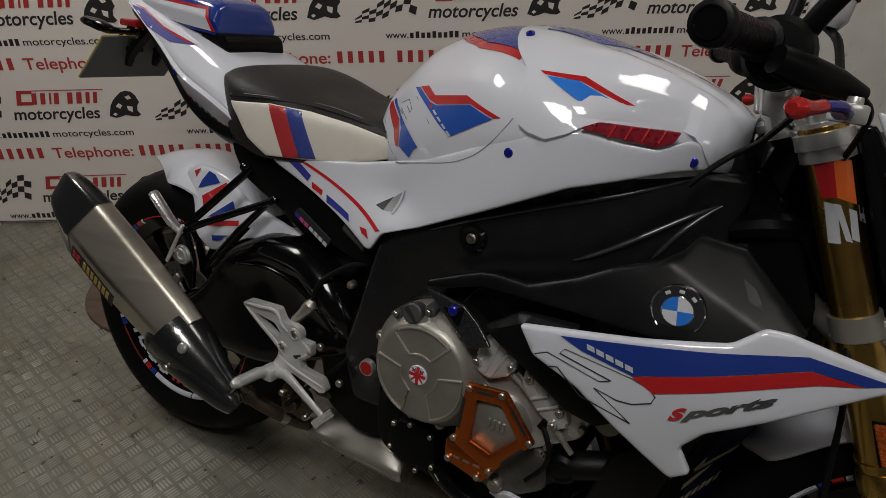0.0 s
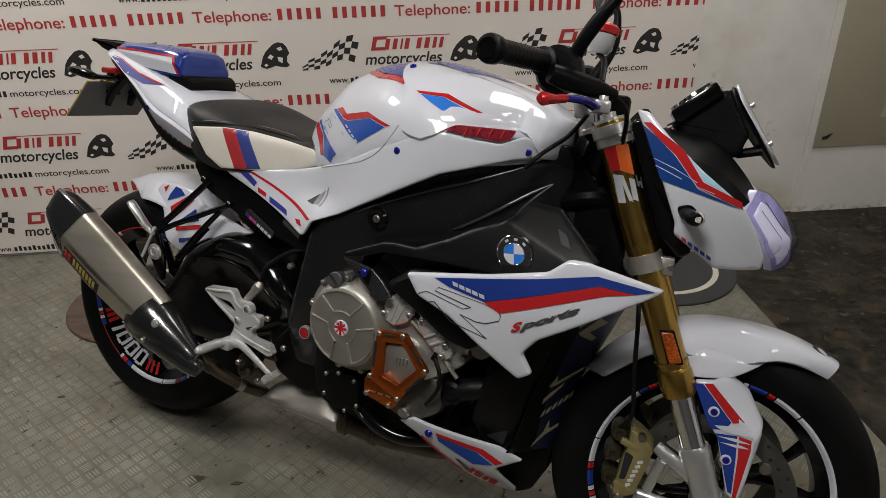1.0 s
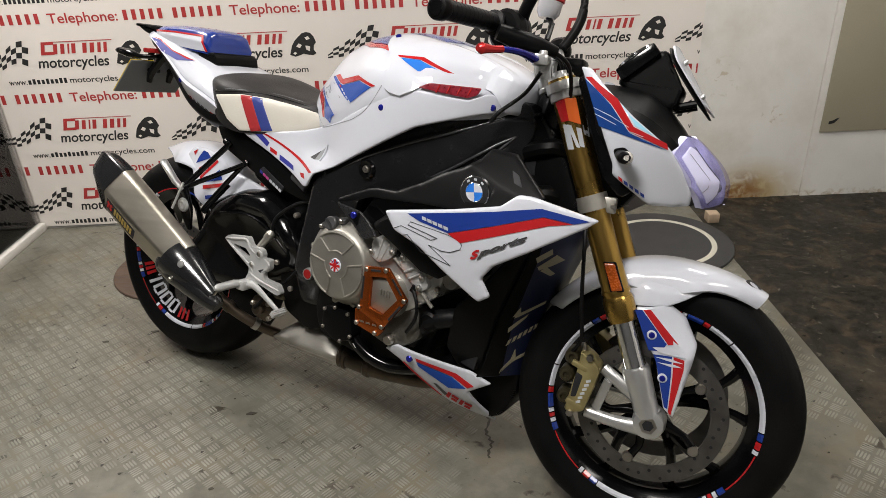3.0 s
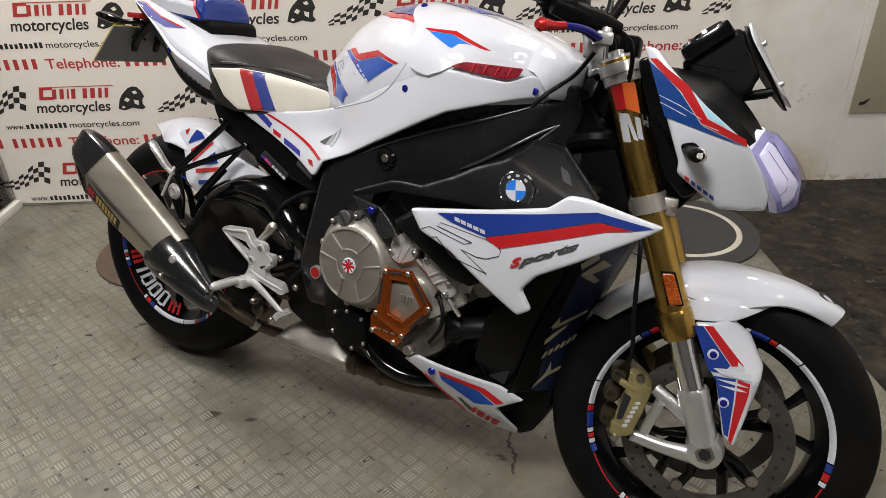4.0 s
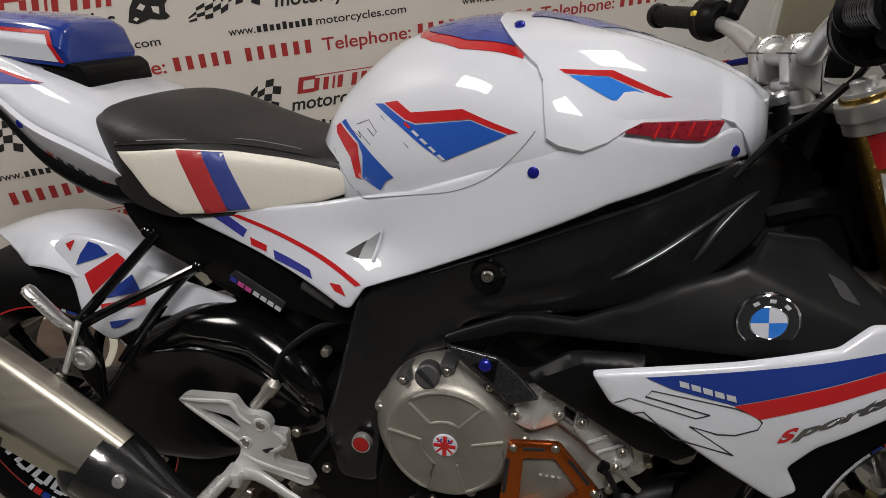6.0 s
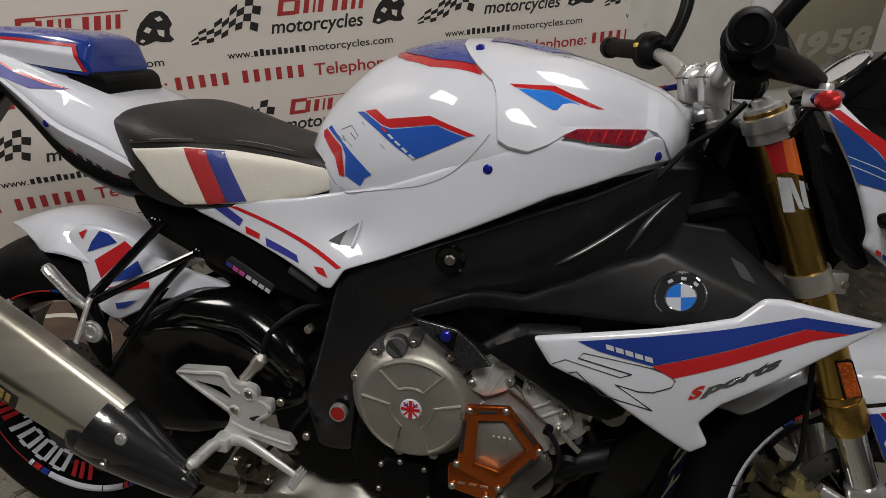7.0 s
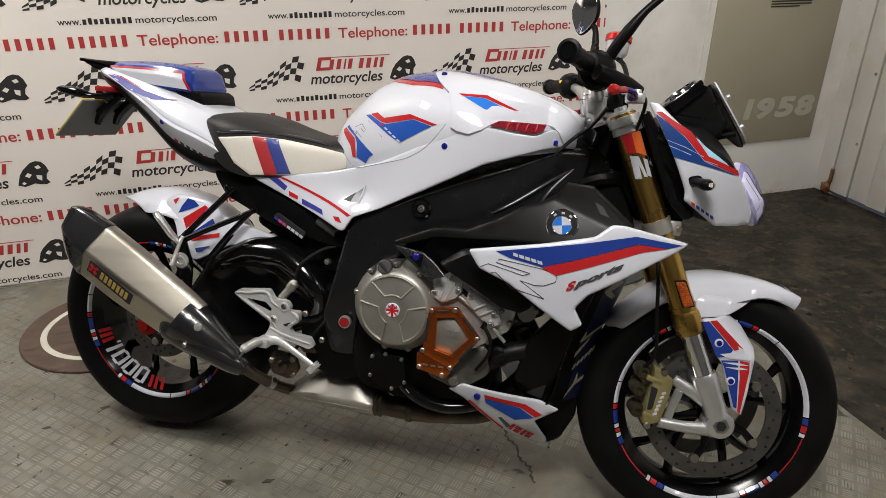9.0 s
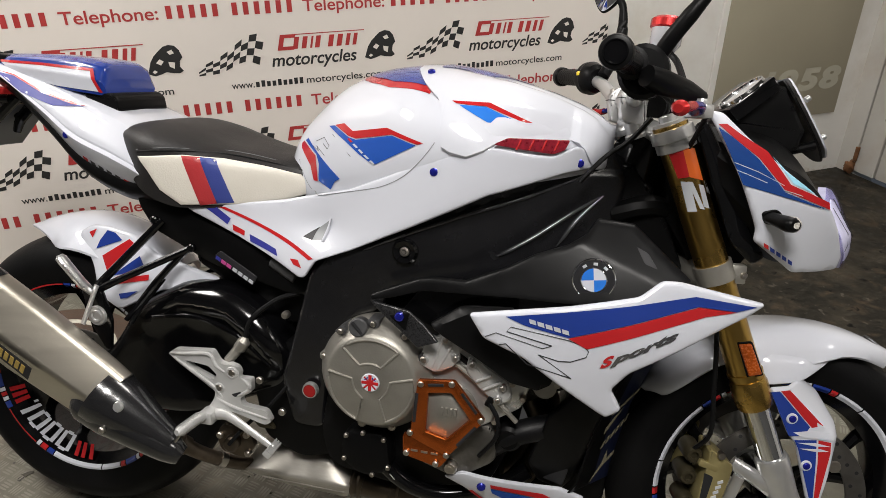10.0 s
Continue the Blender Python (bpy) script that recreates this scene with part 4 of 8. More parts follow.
for k in range(4):
    P("cooling_rib", sweep([(0.82 + 0.022 * k, -0.196, 0.565 - 0.012 * k), (0.93 + 0.016 * k, -0.196, 0.50 - 0.018 * k)], 0.0045, 8), CASTING, "", cyl)
for k, (bx, bz) in enumerate(((0.845, 0.588), (0.905, 0.565), (0.965, 0.515), (0.94, 0.44), (0.985, 0.49), (1.04, 0.525))):
    P("cylinder_bolt", bolt((bx, -0.192, bz), 0.006, 0.008), STEEL, "", cyl)
P("chain_case", prism(rounded([(0.800, 0.532), (0.812, 0.572), (0.850, 0.594), (0.876, 0.572), (0.866, 0.536), (0.832, 0.518)], 0.008), -0.206, -0.185, 0.004), SATIN, "silver cast chain case", cyl)
P("case_web", prism(rounded([(0.888, 0.560), (0.958, 0.520), (0.968, 0.490), (0.946, 0.474), (0.912, 0.498), (0.884, 0.530)], 0.007), -0.203, -0.185, 0.004), SATIN, "", cyl)
for bx, bz in ((0.812, 0.540), (0.848, 0.582), (0.866, 0.552), (0.896, 0.545), (0.950, 0.510), (0.944, 0.486)):
    P("case_boss_ring", lathe([(0, 0.003), (0.0065, 0.003), (0.0080, 0.0), (0.0080, -0.008)], (bx, -0.206, bz), seg=16), ALLOY, "", cyl)
    P("case_screw", bolt((bx, -0.209, bz), 0.0044, 0.0025), STEEL, "", cyl)
for xa, za, xb, zb in ((0.826, 0.530, 0.842, 0.580), (0.836, 0.526, 0.858, 0.572), (0.905, 0.515, 0.930, 0.530), (0.918, 0.502, 0.948, 0.520)):
    P("case_rib", sweep([(xa, -0.2065, za), (xb, -0.2065, zb)], 0.0026, 8), SATIN, "", cyl)
P("sensor_lead", sweep([(0.930, -0.205, 0.478), (0.948, -0.214, 0.452), (0.945, -0.210, 0.415), (0.918, -0.200, 0.372)], 0.0042, 8, smooth_steps=4), GRIP, "black sensor lead")
P("sensor_plug", box((-0.006, -0.006, -0.009), (0.006, 0.006, 0.009), 0.002, Matrix.Translation((0.930, -0.202, 0.480)) @ pose(0, 0, 0, 0, 25, 0)), PLASTIC, "black sensor plug")
P("starter_cover", lathe([(0, 0.020), (0.018, 0.020), (0.024, 0.014), (0.027, -0.02)], (0.965, -0.170, 0.405), seg=24), PLASTIC, "black round side cover")
P("head_cover", prism(rounded([(0.88, 0.60), (1.05, 0.56), (1.06, 0.515), (1.00, 0.49), (0.97, 0.52)], 0.015), -0.185, 0.18, 0.005), PLASTIC, "black cylinder head cover")
P("water_stub", sweep([(1.02, -0.15, 0.515), (1.02, -0.20, 0.52)], [0.022, 0.020], 16), CASTING, "grey coolant stub")

EC = (0.722, -0.176, 0.492)
cover_prof = [(0.106, -0.02), (0.106, 0.010), (0.102, 0.016), (0.097, 0.022), (0.088, 0.038), (0.084, 0.0435), (0.080, 0.046), (0.076, 0.0465), (0.0, 0.049)]
clutch = P("clutch_cover", lathe(cover_prof, EC, seg=64), CASTING, "round grey cast clutch cover")
for k, deg in enumerate((128, 92, 58, 30, 2, -38, -72, -104, 168)):
    a = radians(deg)
    p = Vector(EC) + Vector((0.102 * math.cos(a), -0.012, 0.102 * math.sin(a)))
    if k < 4:
        n, t = Vector((math.cos(a), 0, math.sin(a))), Vector((-math.sin(a), 0, math.cos(a)))
        pad = [p + n * 0.006 - t * 0.011, p - n * 0.006 - t * 0.009, p - n * 0.011, p - n * 0.006 + t * 0.009, p + n * 0.006 + t * 0.011]
        P("cover_pad", prism([(q.x, q.z) for q in pad], EC[1] - 0.030, EC[1] + 0.01, 0.002), SCOOP, "dark bolt recess", clutch)
        p += Vector((0, -0.018, 0))
    else:
        P("cover_lug", lathe([(0, 0.004), (0.008, 0.004), (0.009, 0.001), (0.009, -0.03)], p, seg=14), CASTING, "", clutch)
    P("cover_bolt", bolt(p + Vector((0, -0.004, 0)), 0.0050, 0.003), STEEL, "", clutch)
for k in range(3):
    a0, a1 = radians(52 + 120 * k), radians(132 + 120 * k)
    arc = [(0.078, a0 + (a1 - a0) * i / 10) for i in range(11)] + [(0.056, a1 - 0.03), (0.036, a1 - 0.10)] + [(0.034, a1 - 0.10 - (a1 - a0 - 0.2) * i / 5) for i in range(1, 6)] + [(0.056, a0 + 0.03), (0.078, a0)]
    P("cover_rib", sweep([Vector(EC) + Vector((r * math.cos(t), -0.0478, r * math.sin(t))) for r, t in arc], 0.0024, 8), CASTING, "", clutch)
P("cover_badge", lathe([(0.0, 0.0515), (0.016, 0.0515), (0.017, 0.049)], EC, seg=28), WHITE, "small round flag badge", clutch)
for ang in (0, 90, 45, 135):
    d = Vector((math.cos(radians(ang)), 0, math.sin(radians(ang))))
    P("badge_stripe", sweep([Vector(EC) + Vector((0, -0.0518, 0)) - d * 0.015, Vector(EC) + Vector((0, -0.0518, 0)) + d * 0.015], 0.003 if ang in (0, 90) else 0.0016, 6, 0.2, up=(0, 1, 0)), RED, "", clutch)
for s in (-1, 1):
    P("badge_field", prism([(EC[0] + s * 0.004, EC[2] + 0.005), (EC[0] + s * 0.011, EC[2] + 0.005), (EC[0] + s * 0.004, EC[2] + 0.012)][::s], EC[1] - 0.0520, EC[1] - 0.0512), BLUE, "", clutch)
filler = P("oil_filler_cap", lathe([(0, 0.008), (0.0140, 0.008), (0.0165, 0.006), (0.0170, -0.016)], (0.694, -0.212, 0.586), (0.05, -1, 0.22), 28), SCOOP, "dark grey slotted oil filler cap")
P("filler_grip", sweep([(0.684, -0.2215, 0.597), (0.704, -0.2195, 0.575)], 0.0032, 8), GREYINK, "", filler)

hole = [(0.826, 0.488), (0.866, 0.494), (0.901, 0.45), (0.862, 0.405), (0.824, 0.414)]
# pentagonal guard with an open middle
bm = bmesh.new()
pent = [(0.806, 0.509), (0.870, 0.517), (0.927, 0.452), (0.866, 0.372), (0.796, 0.40)]
rings = []
for poly, y in ((pent, -0.212), (pent, -0.2235), (hole, -0.2235), (hole, -0.212)):
    rings.append([bm.verts.new((x, y, z)) for x, z in poly])
for a, b in zip(rings, rings[1:] + rings[:1]):
    for i in range(5):
        bm.faces.new((a[i], a[(i + 1) % 5], b[(i + 1) % 5], b[i]))
bmesh.ops.recalc_face_normals(bm, faces=bm.faces[:])
bmesh.ops.bevel(bm, geom=[e for e in bm.edges if len(e.link_faces) == 2], offset=0.0025, segments=2, profile=0.5, affect="EDGES")
guard = P("generator_guard", bm, ORANGE, "orange anodised pentagonal engine guard")
P("guard_foot", prism(rounded([(0.783, 0.402), (0.862, 0.382), (0.866, 0.366), (0.852, 0.347), (0.785, 0.362)], 0.006), -0.221, -0.208, 0.002), ORANGE, "", guard)
for bx, bz in ((0.812, 0.503), (0.866, 0.511), (0.920, 0.452), (0.864, 0.376), (0.797, 0.408), (0.792, 0.368), (0.846, 0.356)):
    P("guard_bolt", bolt((bx, -0.2235, bz), 0.0056, 0.003), STEEL, "", guard)
for (xa, za), (xb, zb) in (((0.825, 0.503), (0.852, 0.507)), ((0.884, 0.497), (0.912, 0.464)), ((0.912, 0.438), (0.882, 0.398)), ((0.806, 0.485), (0.803, 0.43))):
    P("guard_slot", sweep([(xa, -0.2236, za), (xb, -0.2236, zb)], 0.0028, 8, 0.3, up=(0, 1, 0)), GREYINK, "", guard)
for k in range(3):
    P("guard_mark", box((0.80 + 0.018 * k, -0.2218, 0.372), (0.812 + 0.018 * k, -0.2208, 0.376)), STEEL, "", guard)
gen = P("generator_cover", lathe([(0, 0.034), (0.04, 0.034), (0.052, 0.026), (0.058, 0.0), (0.060, -0.03)], (0.855, -0.18, 0.445), seg=40), CASTING, "grey cast generator cover")
for k in range(4):
    P("cover_fin", box((0.848 + 0.008 * k, -0.218, 0.448), (0.852 + 0.008 * k, -0.212, 0.462)), CASTING, "", gen)
P("lower_case", prism(rounded([(0.80, 0.40), (0.94, 0.43), (0.95, 0.36), (0.88, 0.31), (0.80, 0.335)], 0.02), -0.19, -0.12, 0.008), DULLCASE, "grey lower engine case")
P("case_boss", bolt((0.868, -0.192, 0.338), 0.013, 0.012), STEEL, "silver case bolt")
P("water_pump", prism(rounded([(0.66, 0.37), (0.745, 0.375), (0.755, 0.30), (0.70, 0.28), (0.655, 0.31)], 0.02), -0.19, -0.12, 0.008), PLASTIC, "black engine side cover")
for bx, bz in ((0.668, 0.362), (0.70, 0.372), (0.74, 0.365), (0.75, 0.31), (0.665, 0.315), (0.72, 0.29)):
    P("case_bolt", bolt((bx, -0.191, bz), 0.0046, 0.004), STEEL)
P("coolant_hose", sweep([(0.695, -0.150, 0.360), (0.722, -0.160, 0.315), (0.757, -0.160, 0.280), (0.80, -0.155, 0.256), (0.86, -0.142, 0.247), (0.95, -0.115, 0.268), (1.0, -0.10, 0.30)], [0.015, 0.0155, 0.016, 0.016, 0.016, 0.016, 0.016], 16, smooth_steps=5), BLACK, "black rubber coolant hose")
P("coolant_hose", sweep([(0.90, -0.14, 0.33), (0.96, -0.17, 0.40), (1.03, -0.155, 0.425), (1.08, -0.13, 0.42)], [0.020, 0.022, 0.022, 0.02], 14, smooth_steps=5), GRIP, "black rubber coolant hose")
P("hose_mark", sweep([(0.750, -0.1765, 0.289), (0.760, -0.1770, 0.279)], 0.0014, 8, 0.5), SATIN, "pale hose label")

# ---- exhaust
coll_st = dense([(0.398, 0.190, 0.176, 0.022), (0.412, 0.203, 0.174, 0.015), (0.440, 0.221, 0.171, 0.009), (0.475, 0.243, 0.170, 0.004), (0.510, 0.262, 0.169, 0.0), (0.532, 0.273, 0.168, 0.0), (0.560, 0.268, 0.168, 0.0), (0.600, 0.256, 0.167, 0.0), (0.634, 0.244, 0.166, 0.0), (0.648, 0.233, 0.168, 0.005), (0.654, 0.222, 0.174, 0.014)], 56)
bm = bmesh.new()
rings = []
for x, zt, zl, tuck in coll_st:
    zm = min(0.204, zl + 0.6 * (zt - zl))
    hump = 0.014 * math.exp(-((x - 0.60) / 0.035) ** 2)
    sec = rounded([(-0.050, zt), (-0.084 - hump, zm + 0.62 * (zt - zm)), (-0.122, zm), (-0.113, zl + 0.010), (-0.096, zl), (0.03, zl), (0.05, zm), (0.0, zt)], 0.007, 3)
    rings.append([bm.verts.new((x, y + tuck, z)) for y, z in sec])
for p, q in zip(rings, rings[1:]):
    for k in range(len(p)):
        bm.faces.new((p[k], p[(k + 1) % len(p)], q[(k + 1) % len(q)], q[k]))
bm.faces.new(rings[0])
bm.faces.new(rings[-1][::-1])
bmesh.ops.recalc_face_normals(bm, faces=bm.faces[:])
coll = P("collector_box", bm, BOXSTEEL, "brushed steel exhaust collector box", sharp=0.5)
coll_y = lambda x, z: -0.1165
P("box_seam", sweep([(x, coll_y(x, z), z) for x, z in ((0.460, 0.190), (0.48, 0.189), (0.54, 0.189), (0.60, 0.188), (0.640, 0.188))], 0.0018, 8, smooth_steps=3), BOXSTEEL, "", coll)
P("exhaust_joint", sweep([(0.648, -0.082, 0.197), (0.653, -0.082, 0.197), (0.660, -0.082, 0.196), (0.666, -0.082, 0.196), (0.672, -0.082, 0.195)], [0.031, 0.035, 0.031, 0.034, 0.029], 24), PIPE, "brown stained exhaust clamp")
P("header_pipe", sweep([(0.668, -0.082, 0.195), (0.740, -0.082, 0.192), (0.825, -0.078, 0.194), (0.93, -0.065, 0.212), (1.00, -0.05, 0.28), (1.02, -0.05, 0.36), (0.99, -0.05, 0.43)], [0.027, 0.026, 0.022, 0.022, 0.024, 0.024, 0.024], 18, smooth_steps=5), PIPE, "heat stained steel exhaust pipe")
P("pipe_clamp", sweep([(0.730, -0.082, 0.1925), (0.734, -0.082, 0.1922), (0.744, -0.082, 0.1918), (0.748, -0.082, 0.1915)], [0.027, 0.030, 0.030, 0.027], 24), PIPE, "brown stained pipe clamp")
P("header_pipe", sweep([(0.80, 0.02, 0.20), (0.93, 0.03, 0.215), (1.01, 0.04, 0.29), (1.02, 0.04, 0.37), (0.99, 0.04, 0.43)], 0.027, 14, smooth_steps=5), PIPE)
P("link_pipe", sweep([(0.412, -0.085, 0.192), (0.390, -0.125, 0.216), (0.352, -0.172, 0.256), (0.305, -0.207, 0.305), (0.27, -0.235, 0.36)], [0.015, 0.014, 0.014, 0.016, 0.02], 16, smooth_steps=4), PIPE, "brown stained steel link pipe")
P("link_clamp", sweep([(0.384, -0.133, 0.223), (0.376, -0.143, 0.231)], 0.0175, 16), STEEL)
P("link_clamp", sweep([(0.335, -0.186, 0.274), (0.325, -0.193, 0.284)], 0.018, 16), PIPE)
valve = P("exhaust_valve", lathe([(0, 0.018), (0.012, 0.018), (0.016, 0.014), (0.016, -0.02), (0, -0.02)], (0.425, -0.17, 0.292), (0.2, -1, 0.1), 18), PIPE, "brown exhaust valve drum")
P("valve_bracket", prism(rounded([(0.385, 0.30), (0.40, 0.325), (0.455, 0.32), (0.47, 0.285), (0.445, 0.255), (0.395, 0.265)], 0.010), -0.165, -0.15, 0.003), PIPE, "", valve)
for bx, bz in ((0.395, 0.30), (0.452, 0.31), (0.455, 0.27)):
    P("valve_bolt", bolt((bx, -0.166, bz), 0.007, 0.006), STEEL, "", valve)
P("valve_cable", sweep([(0.43, -0.195, 0.30), (0.46, -0.18, 0.34), (0.50, -0.16, 0.38), (0.53, -0.14, 0.42)], 0.004, 8, smooth_steps=4), GRIP)

A0, A1 = Vector((-0.095, -0.268, 0.612)), Vector((0.268, -0.262, 0.392))
AD = (A1 - A0).normalized()


CANPROF = rounded([(-0.22, 1.0), (0.38, 1.0), (0.98, 0.02), (1.0, -0.12), (0.48, -1.32), (-0.30, -1.32), (-0.70, -0.12), (-0.68, 0.05)], 0.16, 5)


def can(stations, seg=len(CANPROF)):
    """Sections along the silencer's axis: distance, half height, half width, lean of the section."""
    bm = bmesh.new()
    side = Vector((0, -1, 0))
    top = side.cross(AD).normalized()
    if top.z < 0:
        top = -top
    rings = []
    for s, h, w, lean in stations:
        ring = []
        for py, pz in CANPROF:
            ring.append(bm.verts.new(A0 + AD * (s + lean * pz * h) + side * py * w + top * pz * h))
        rings.append(ring)
    for a, b in zip(rings, rings[1:]):
        for k in range(seg):
            bm.faces.new((a[k], a[(k + 1) % seg], b[(k + 1) % seg], b[k]))
    bm.faces.new(rings[0])
    bm.faces.new(rings[-1])
    bmesh.ops.recalc_face_normals(bm, faces=bm.faces[:])
    return bm


sil = P("silencer", can([(0.085, 0.061, 0.056, 0), (0.09, 0.063, 0.058, 0), (0.20, 0.063, 0.058, 0), (0.35, 0.056, 0.052, 0.1), (0.39, 0.052, 0.048, 0.15)]), TITAN, "brushed titanium exhaust silencer")
P("end_cap", can([(0.050, 0.020, 0.018, -0.2), (0.030, 0.028, 0.024, -0.25), (0.006, 0.033, 0.029, -0.32), (0.003, 0.037, 0.033, -0.34), (0.006, 0.043, 0.038, -0.34), (0.020, 0.051, 0.046, -0.30), (0.046, 0.0585, 0.0535, -0.2), (0.075, 0.0625, 0.0578, -0.08), (0.088, 0.0640, 0.0595, 0), (0.10, 0.0640, 0.0595, 0)]), CARBON, "dark glossy carbon silencer end cap", sil)
P("outlet", can([(0.045, 0.024, 0.021, -0.25), (0.026, 0.027, 0.023, -0.25)]), GREYINK, "", sil)
can_top = Vector((0, -1, 0)).cross(AD).normalized()
can_top = can_top if can_top.z > 0 else -can_top
axis_at = lambda d, up=0.0, out=0.0: A0 + AD * d + can_top * (up - 0.009) + Vector((0, -0.008 - out, 0))
P("inlet_cap", sweep([axis_at(0.372), axis_at(0.392), axis_at(0.43, 0.001), axis_at(0.47, 0.003), axis_at(0.505, 0.004), axis_at(0.535, 0.004)], [0.0570, 0.0565, 0.0500, 0.0400, 0.0310, 0.0250], 28, 1.0, smooth_steps=3, up=(0, 1, 0)), CARBON, "dark carbon silencer inlet cap", sil)
P("heat_shield", sweep([axis_at(0.345, -0.035, 0.010), axis_at(0.36, -0.030, 0.012), axis_at(0.41, -0.020, 0.012), axis_at(0.47, -0.010, 0.008), axis_at(0.53, -0.006, 0.004), axis_at(0.56, -0.006, 0.0)], [0.020, 0.034, 0.038, 0.036, 0.028, 0.018], 24, 1.0, smooth_steps=4, up=(0, 1, 0)), CARBON, "dark carbon heat shield", sil)
P("shield_bolt", bolt(axis_at(0.425, 0.030, 0.036), 0.010, 0.007, (0.1, -1, 0.4)), ALLOY, "", sil)
P("shield_bolt", bolt(axis_at(0.425, -0.020, 0.050), 0.006, 0.005), STEEL, "", sil)
bm = box((-0.016, -0.0008, -0.016), (0.118, 0.0, 0.016), 0.0)
slope = math.degrees(math.atan2(AD.z, AD.x))
tag_m = Matrix.Translation((0.020, -0.3305, 0.520)) @ pose(0, 0, 0, 0, -slope, 0) @ pose(0, 0, 0, 10)
bm.transform(tag_m)
tag = P("silencer_tag", bm, GREYINK, "black maker's tag with red and yellow bars", sil)
for k in range(7):
    bm = box((0.022 + 0.0125 * k, -0.0016, -0.010), (0.0305 + 0.0125 * k, -0.0008, 0.009))
    bm.transform(tag_m)
    P("tag_bar", bm, TAGGOLD, "", sil)
for rot in (40, -40):
    bm = box((-0.014, -0.0016, -0.004), (0.014, -0.0008, 0.004))
    bm.transform(tag_m @ Matrix.Translation((0.0, 0, 0)) @ pose(0, 0, 0, 0, rot, 0))
    P("tag_mark", bm, RED, "", sil)
P("silencer_strap", sweep([(0.165, -0.245, 0.53), (0.18, -0.22, 0.60)], [0.008, 0.008], 8, 0.4), ALLOY, "silver hanger strap", sil)

# ---- footrests
hang_poly = [(0.293, 0.463), (0.308, 0.474), (0.394, 0.487), (0.408, 0.466), (0.422, 0.463), (0.430, 0.466), (0.446, 0.462), (0.452, 0.450), (0.449, 0.441), (0.476, 0.442), (0.476, 0.416), (0.452, 0.400), (0.457, 0.385), (0.505, 0.381), (0.517, 0.360), (0.503, 0.352), (0.434, 0.369), (0.413, 0.359), (0.386, 0.341), (0.378, 0.360), (0.397, 0.389), (0.401, 0.405), (0.354, 0.429), (0.318, 0.447)]
slot = [(0.331, 0.456), (0.345, 0.443), (0.395, 0.428), (0.405, 0.440), (0.386, 0.455)]
hang_y = lambda x, z: -0.181 + 0.12 * max(0.0, 0.40 - x)
bm = pierced(rounded(hang_poly, 0.006), [rounded(slot, 0.005)], -0.0075, 0.0075)
for v in bm.verts:
    v.co.y += hang_y(v.co.x, v.co.z)
hanger = P("footrest_hanger", bm, SATIN, "bright silver alloy footrest hanger", sharp=0.5)
for line in ([(0.300, 0.465), (0.340, 0.471), (0.388, 0.479), (0.402, 0.460), (0.420, 0.448)], [(0.306, 0.458), (0.352, 0.436), (0.398, 0.414), (0.415, 0.395)], [(0.402, 0.392), (0.440, 0.378), (0.508, 0.366)], [(0.455, 0.441), (0.470, 0.430), (0.470, 0.418), (0.448, 0.404)]):
    P("hanger_ridge", sweep([(x, hang_y(x, z) - 0.0075, z) for x, z in line], [0.002] + [0.0038] * (len(line) - 2) + [0.002], 8, smooth_steps=3), SATIN, "", hanger)
P("hanger_recess", prism(rounded([(0.434, 0.405), (0.453, 0.413), (0.456, 0.409), (0.442, 0.400)], 0.003), -0.1892, -0.186), GREYINK, "", hanger)
for bx, bz, br in ((0.436, 0.449, 0.0115), (0.409, 0.414, 0.010)):
    P("hanger_boss", lathe([(0.0075, 0.001), (0.008, 0.003), (br, 0.002), (br + 0.002, -0.003)], (bx, -0.1885, bz), seg=20), SATIN, "", hanger)
for bx, by, bz in ((0.436, -0.187, 0.449), (0.409, -0.187, 0.414), (0.486, -0.175, 0.436), (0.527, -0.165, 0.372)):
    P("hanger_bolt", bolt((bx, by, bz), 0.0072, 0.004), STEEL, "", hanger)
P("heel_plate", prism(rounded([(0.452, 0.372), (0.500, 0.366), (0.520, 0.340), (0.486, 0.338)], 0.005), -0.178, -0.170, 0.002), BRONZE, "", hanger)
P("peg_mount", box((-0.014, -0.016, -0.013), (0.014, 0.016, 0.013), 0.005, Matrix.Translation((0.392, -0.198, 0.358))), SATIN, "", hanger)
peg = P("rider_footrest", sweep([(0.388, -0.205, 0.363), (0.385, -0.222, 0.364), (0.379, -0.275, 0.362), (0.377, -0.282, 0.362)], [0.009, 0.0105, 0.0095, 0.006], 14), SATIN, "ribbed silver footrest")
for k in range(9):
    y = -0.222 - 0.0058 * k
    P("peg_rib", sweep([(0.384 - 0.0007 * k, y, 0.3640 - 0.0003 * k), (0.384 - 0.0007 * k, y - 0.003, 0.3639 - 0.0003 * k)], 0.0112, 12), ALLOY, "", peg)
P("peg_feeler", sweep([(0.378, -0.272, 0.356), (0.369, -0.278, 0.340)], [0.0035, 0.003], 8), STEEL, "", peg)
pedal = P("brake_pedal", sweep([(0.405, -0.192, 0.360), (0.430, -0.196, 0.363), (0.475, -0.200, 0.343), (0.526, -0.203, 0.317)], [0.009, 0.008, 0.006, 0.005], 10, 1.3, smooth_steps=3), SATIN, "silver rear brake pedal")
pad_m = Matrix.Translation((0.525, -0.205, 0.314)) @ pose(0, 0, 0, 0, 38, 0)
P("pedal_pad", box((-0.008, -0.022, -0.006), (0.008, 0.022, 0.006), 0.002, pad_m), SATIN, "", pedal)
